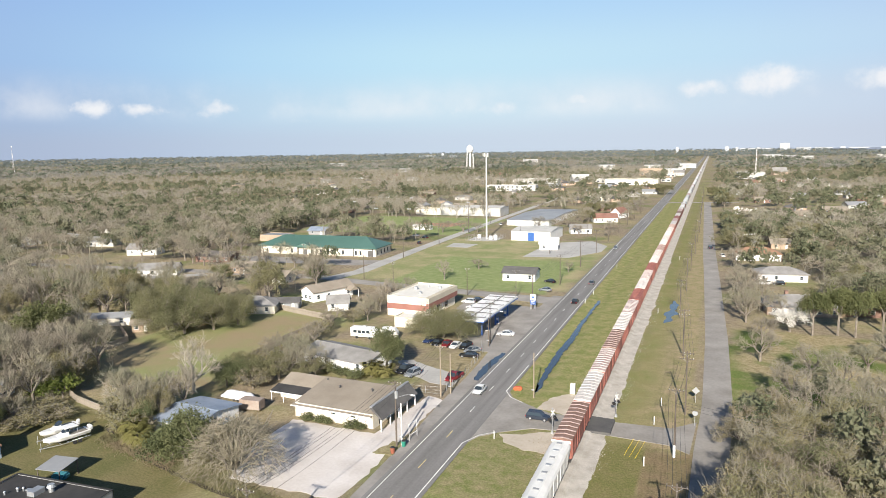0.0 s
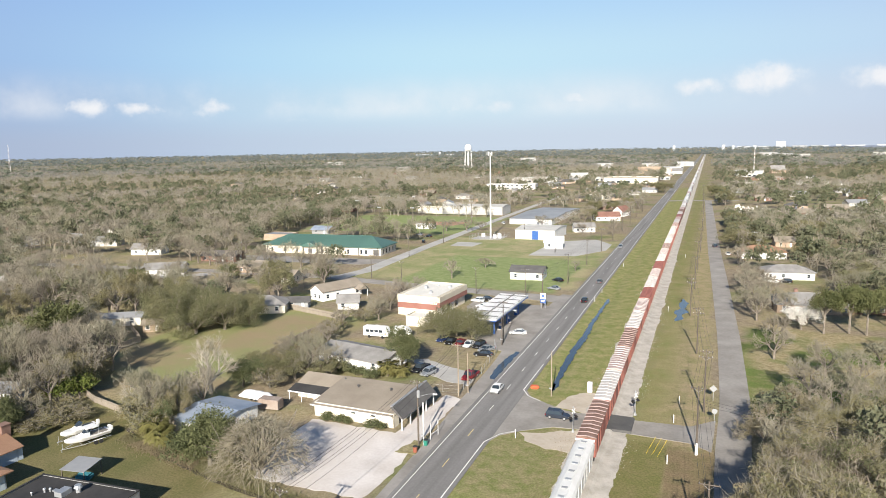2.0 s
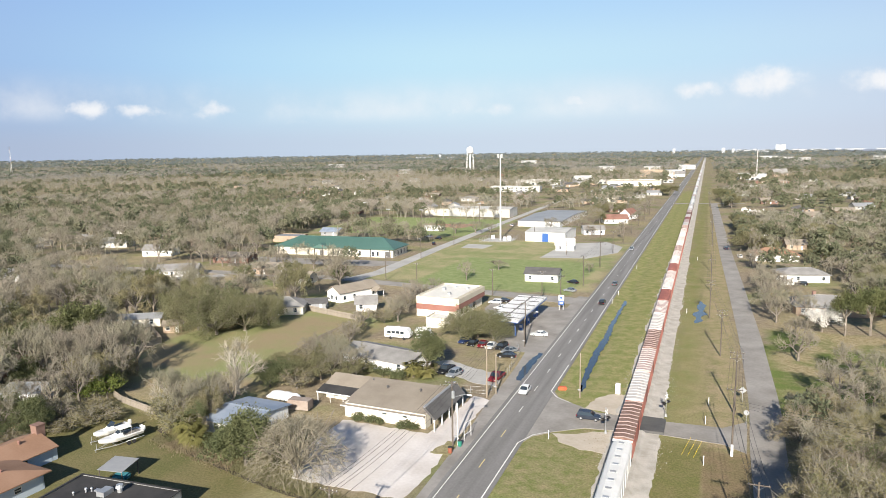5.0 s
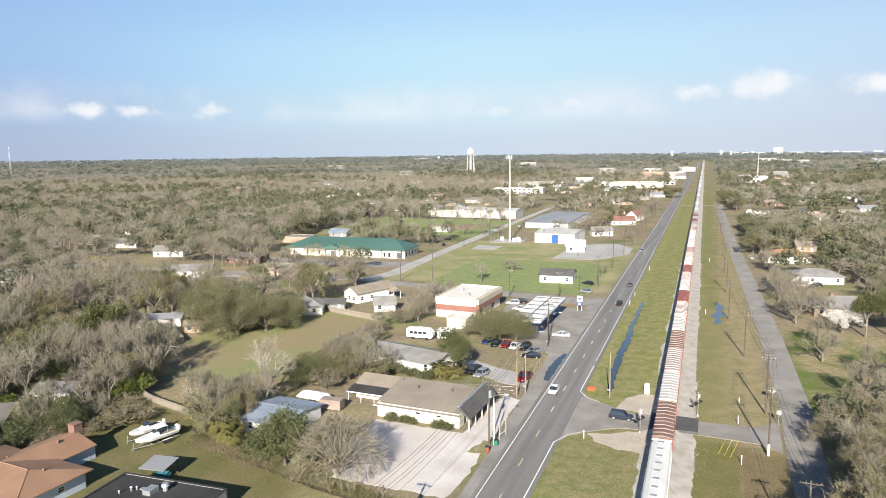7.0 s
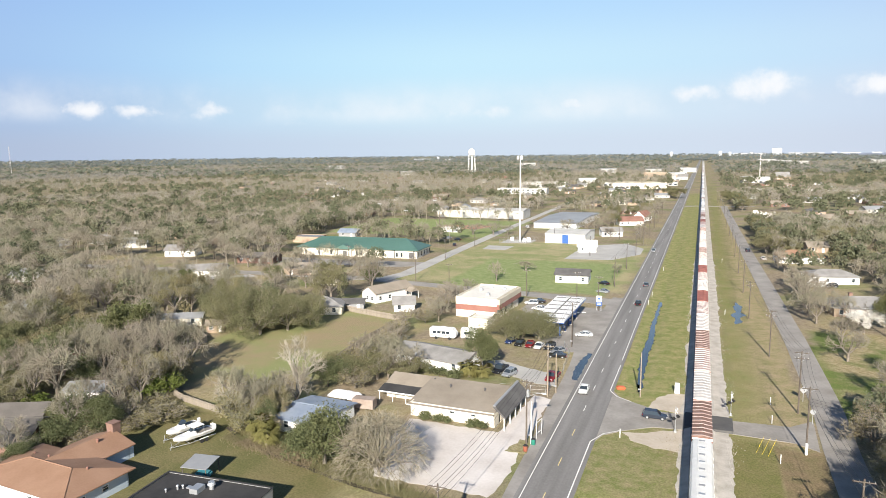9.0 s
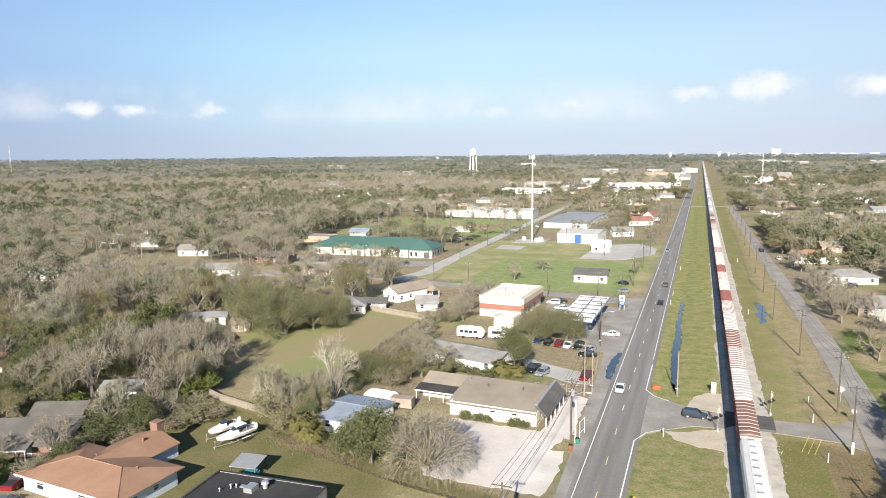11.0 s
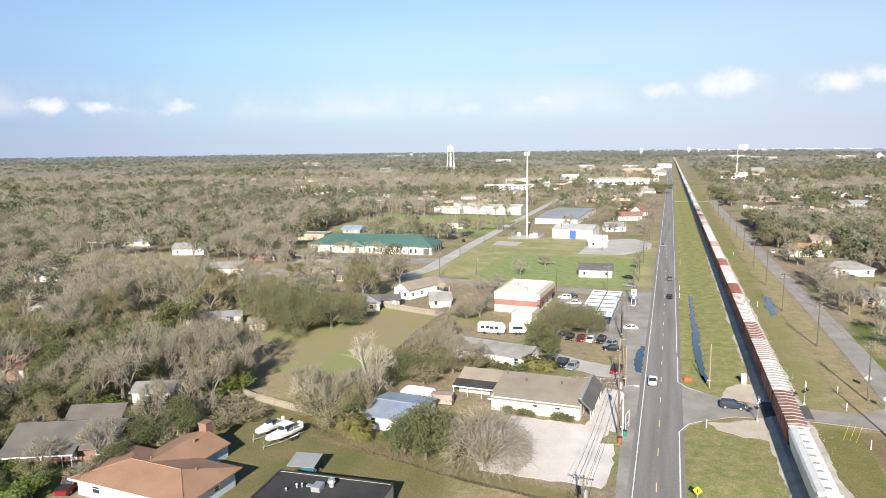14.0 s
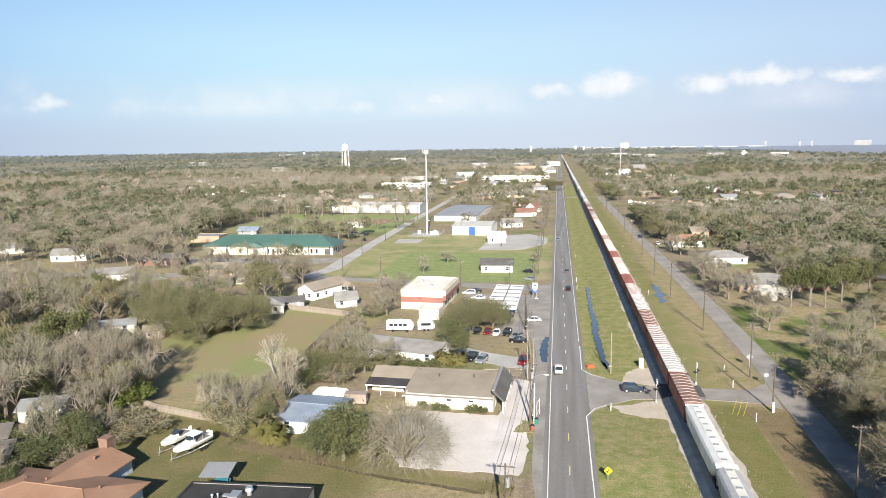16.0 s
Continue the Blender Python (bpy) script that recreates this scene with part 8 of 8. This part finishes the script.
stones()


# ---------------------------------------------------------------- distance and clouds
def far_block(az, px_w, tall, r, label, mat=WHITE, depth=20):
    a = radians(az)
    x, y = 20 + math.sin(a) * r, 8 + math.cos(a) * r
    t = thing("far_building", label, "building", pose(x, y, land(x, y), 0, 0, -az))
    w = px_w * r / 1212 / 2
    part("wall", box(B(), (-w, -depth / 2, -3), (w, depth / 2, tall)), mat, t)
    part("roof", box(B(), (-w - 0.5, -depth / 2 - 0.5, tall), (w + 0.5, depth / 2 + 0.5, tall + 1)), GREYMETAL, t)
    n = max(2, int(w / 5))
    for k in range(n):
        part("window_band", box(B(), (-w + (k + 0.2) * 2 * w / n, -depth / 2 - 0.3, tall * 0.3), (-w + (k + 0.75) * 2 * w / n, -depth / 2 - 0.003, tall * 0.8)), GREYMETAL, t)


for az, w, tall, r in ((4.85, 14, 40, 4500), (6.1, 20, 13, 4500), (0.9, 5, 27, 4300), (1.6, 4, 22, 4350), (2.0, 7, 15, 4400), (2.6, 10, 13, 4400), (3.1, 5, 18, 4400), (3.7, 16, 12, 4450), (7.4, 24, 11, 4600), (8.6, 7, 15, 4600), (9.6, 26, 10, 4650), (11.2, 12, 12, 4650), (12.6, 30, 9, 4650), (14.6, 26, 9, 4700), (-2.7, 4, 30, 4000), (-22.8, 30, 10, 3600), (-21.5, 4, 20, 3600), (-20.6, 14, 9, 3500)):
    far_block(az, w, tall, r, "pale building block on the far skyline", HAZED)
for az, r, tall in ((4.2, 2600, 12), (5.4, 2500, 10), (6.4, 2450, 9), (11.5, 2600, 10), (16.0, 2500, 12), (-4.0, 1500, 9), (-2.6, 1300, 8), (-1.4, 1600, 9), (-7.5, 1500, 10), (-30, 2200, 9), (-14, 2300, 10), (-24, 1500, 8)):
    far_block(az, 26, tall, r, "white roofed building in the far woods", FADED)
for az in (15.2, 17.5, 18.3):
    far_block(az, 3, 34, 4750, "port crane tower on the far shore", GREYMETAL, 8)
far_block(21.5, 22, 34, 4780, "bridge span on the far shore", GREYMETAL, 12)
house("white gabled hall with a red roof among the far trees", 631, 2535, 70, 22, 20, 11, 20, WHITE, SH_RED, holes={"f": [("window", 6 + 8 * k, 2, 3, 4) for k in range(3)]}, category="building", name="hall")
bm = B()
rings = []
for k in range(42):
    a = 6.5 + 41.5 * k / 41
    r0 = bay_shore(a) + 25 * noise.noise((a * 0.9, 3, 1))
    col = []
    for j in range(7):
        r = r0 + (4860 - r0) * j / 6
        x, y = math.sin(radians(a)) * r, math.cos(radians(a)) * r
        col.append(bm.verts.new((x, y, land(x, y) + 4.5)))
    rings.append(col)
for c0, c1 in zip(rings, rings[1:]):
    for j in range(6):
        bm.faces.new((c0[j], c1[j], c1[j + 1], c0[j + 1]))
bmesh.ops.recalc_face_normals(bm, faces=bm.faces)
if sum(f.normal.z for f in bm.faces) < 0:
    bmesh.ops.reverse_faces(bm, faces=bm.faces)
# Matt blue-grey: haze and sky tone are put into the water's colour.
solo("bay", bm, material("hazy_bay_water", (0.19, 0.215, 0.27), (0.21, 0.235, 0.29), 0.9, fine=0.02, coarse=0.002, bump=0.0), "hazy blue bay on the horizon", "water", kind="structure")


def cloud_backdrop():
    """A far curved sheet of sky: pale haze over the horizon and a row of small fair-weather clouds."""
    R, n, m_ = 4880, 96, 8
    az = [radians(-75 + 140 * k / n) for k in range(n + 1)]
    el = [-1.0 + 17.0 * j / m_ for j in range(m_ + 1)]
    v = [(20 + R * math.sin(a), 8 + R * math.cos(a), 49.6 + R * math.tan(radians(e))) for e in el for a in az]
    w = n + 1
    f = [(j * w + i, j * w + i + 1, (j + 1) * w + i + 1, (j + 1) * w + i) for j in range(m_) for i in range(n)]
    me = bpy.data.meshes.new("cloud_backdrop")
    me.from_pydata(v, [], f)
    uv = me.uv_layers.new(name="sky")
    for poly in me.polygons:
        for li in poly.loop_indices:
            i = me.loops[li].vertex_index
            uv.data[li].uv = (math.degrees(az[i % w]), el[i // w])
    m = bpy.data.materials.new("sky_backdrop")
    m.use_nodes = True
    nd, l = m.node_tree.nodes, m.node_tree.links
    nd.remove(nd["Principled BSDF"])
    u = nd.new("ShaderNodeUVMap")
    u.uv_map = "sky"

    def tex(scale, detail):
        t = nd.new("ShaderNodeTexNoise")
        t.inputs["Scale"].default_value, t.inputs["Detail"].default_value, t.inputs["Roughness"].default_value = scale, detail, 0.6
        l.new(u.outputs[0], t.inputs["Vector"])
        return t

    def calc(op, a, b):
        x = nd.new("ShaderNodeMath")
        x.operation = op
        for k, q in enumerate((a, b)):
            if isinstance(q, (int, float)):
                x.inputs[k].default_value = q
            else:
                l.new(q, x.inputs[k])
        return x.outputs[0]

    def span(q, a, b, c=0.0, d=1.0):
        r = nd.new("ShaderNodeMapRange")
        r.interpolation_type = "SMOOTHSTEP"
        for name, val in (("From Min", a), ("From Max", b), ("To Min", c), ("To Max", d)):
            r.inputs[name].default_value = val
        l.new(q, r.inputs["Value"])
        return r.outputs[0]
    shift = nd.new("ShaderNodeVectorMath")
    shift.operation = "MULTIPLY_ADD"
    l.new(tex(0.55, 7).outputs[1], shift.inputs[0])
    shift.inputs[1].default_value = (2.6, 1.5, 0)
    back = nd.new("ShaderNodeVectorMath")
    back.operation = "ADD"
    l.new(u.outputs[0], back.inputs[0])
    back.inputs[1].default_value = (-1.3, -0.75, 0)
    l.new(back.outputs[0], shift.inputs[2])
    dense = None
    for ca, ce, ra, re, s in ((-48.3, 3.3, 2.0, 0.95, 0.8), (-45.0, 3.3, 2.1, 0.7, 0.8), (-39.6, 3.3, 2.2, 0.9, 0.7), (-33.2, 2.4, 1.6, 0.5, 0.35), (-20.4, 3.2, 2.0, 0.8, 0.42), (-16.5, 3.2, 3.0, 0.9, 0.42), (-10.3, 3.7, 2.4, 1.0, 0.62), (-1.0, 4.3, 2.6, 0.9, 0.66), (3.6, 4.7, 3.8, 1.5, 0.85), (11.0, 4.5, 3.2, 1.1, 0.75), (15.0, 4.8, 4.2, 1.1, 0.8), (20.5, 4.6, 4.0, 0.9, 0.75), (24, 4.2, 3, 0.8, 0.5)):
        sub = nd.new("ShaderNodeVectorMath")
        sub.operation = "SUBTRACT"
        l.new(shift.outputs[0], sub.inputs[0])
        sub.inputs[1].default_value = (ca, ce, 0)
        mul = nd.new("ShaderNodeVectorMath")
        mul.operation = "MULTIPLY"
        l.new(sub.outputs[0], mul.inputs[0])
        mul.inputs[1].default_value = (1 / ra, 1 / re, 0)
        ln = nd.new("ShaderNodeVectorMath")
        ln.operation = "LENGTH"
        l.new(mul.outputs[0], ln.inputs[0])
        blob = calc("MULTIPLY", span(ln.outputs["Value"], 1.15, 0.0), s)
        dense = blob if dense is None else calc("MAXIMUM", dense, blob)
    fluff = calc("ADD", calc("MULTIPLY", tex(0.75, 7).outputs[0], 1.0), -0.5)
    cloud = span(calc("ADD", dense, calc("MULTIPLY", fluff, calc("MINIMUM", calc("MULTIPLY", dense, 3.0), 1.0))), 0.05, 0.95, 0.0, 0.95)
    sep = nd.new("ShaderNodeSeparateXYZ")
    l.new(u.outputs[0], sep.inputs[0])
    veil = calc("MULTIPLY", calc("MULTIPLY", span(sep.outputs[1], 1.0, 3.0), span(sep.outputs[1], 6.5, 3.2)), span(tex(0.09, 6).outputs[0], 0.42, 0.72, 0.0, 0.55))
    cloud = calc("MAXIMUM", cloud, veil)
    cloud = calc("MULTIPLY", cloud, span(sep.outputs[1], 1.9, 3.3))
    haze = span(sep.outputs[1], 15.9, 13.0)
    across = span(sep.outputs[0], -75.0, 65.0)
    across.node.interpolation_type = "LINEAR"
    tone = None
    for low, high, row in SKY_ROWS:
        ramp = nd.new("ShaderNodeValToRGB")
        band = ramp.color_ramp
        band.interpolation = "B_SPLINE"
        for k, (where, rgb) in enumerate(zip(SKY_AZ, row)):
            e = band.elements[k] if k < 2 else band.elements.new(0.99)
            e.position = (where + 75) / 140
            e.color = (*[(v / 255) ** 2.2 / 1.93 for v in rgb], 1)
        l.new(across, ramp.inputs[0])
        if tone is None:
            tone = ramp.outputs[0]
            continue
        x = nd.new("ShaderNodeMix")
        x.data_type = "RGBA"
        l.new(span(sep.outputs[1], low, high), x.inputs["Factor"])
        l.new(tone, x.inputs["A"])
        l.new(ramp.outputs[0], x.inputs["B"])
        tone = x.outputs["Result"]
    both = nd.new("ShaderNodeMix")
    both.data_type = "RGBA"
    l.new(cloud, both.inputs["Factor"])
    l.new(tone, both.inputs["A"])
    both.inputs["B"].default_value = CLOUD
    em, tr, mx = nd.new("ShaderNodeEmission"), nd.new("ShaderNodeBsdfTransparent"), nd.new("ShaderNodeMixShader")
    l.new(both.outputs["Result"], em.inputs[0])
    l.new(calc("MINIMUM", calc("MAXIMUM", haze, cloud), 1.0), mx.inputs[0])
    l.new(tr.outputs[0], mx.inputs[1])
    l.new(em.outputs[0], mx.inputs[2])
    l.new(mx.outputs[0], nd["Material Output"].inputs[0])
    me.materials.append(m)
    ob = new("backdrop", me)
    tagged(ob, "pale blue hazy sky with a row of small clouds", "sky", kind="structure")


CLOUD = (0.50, 0.505, 0.515, 1)
# the sky's colour by compass direction, from the horizon up
SKY_AZ = (-60, -50, -38, -21, 0, 14, 27)
SKY_ROWS = (
    (0, 0, ((172, 188, 214), (178, 193, 219), (194, 211, 232), (208, 223, 239), (210, 222, 238), (205, 215, 232), (182, 197, 221))),
    (0.5, 3.2, ((166, 188, 222), (172, 196, 228), (194, 221, 242), (212, 237, 249), (211, 229, 245), (204, 218, 238), (186, 204, 230))),
    (3.2, 7.0, ((160, 191, 233), (166, 200, 240), (182, 222, 251), (202, 238, 253), (197, 229, 251), (196, 221, 246), (184, 210, 240))),
    (7.0, 12.5, ((155, 187, 234), (158, 193, 240), (164, 206, 248), (178, 219, 253), (181, 217, 253), (180, 206, 244), (172, 200, 240))),
)
cloud_backdrop()
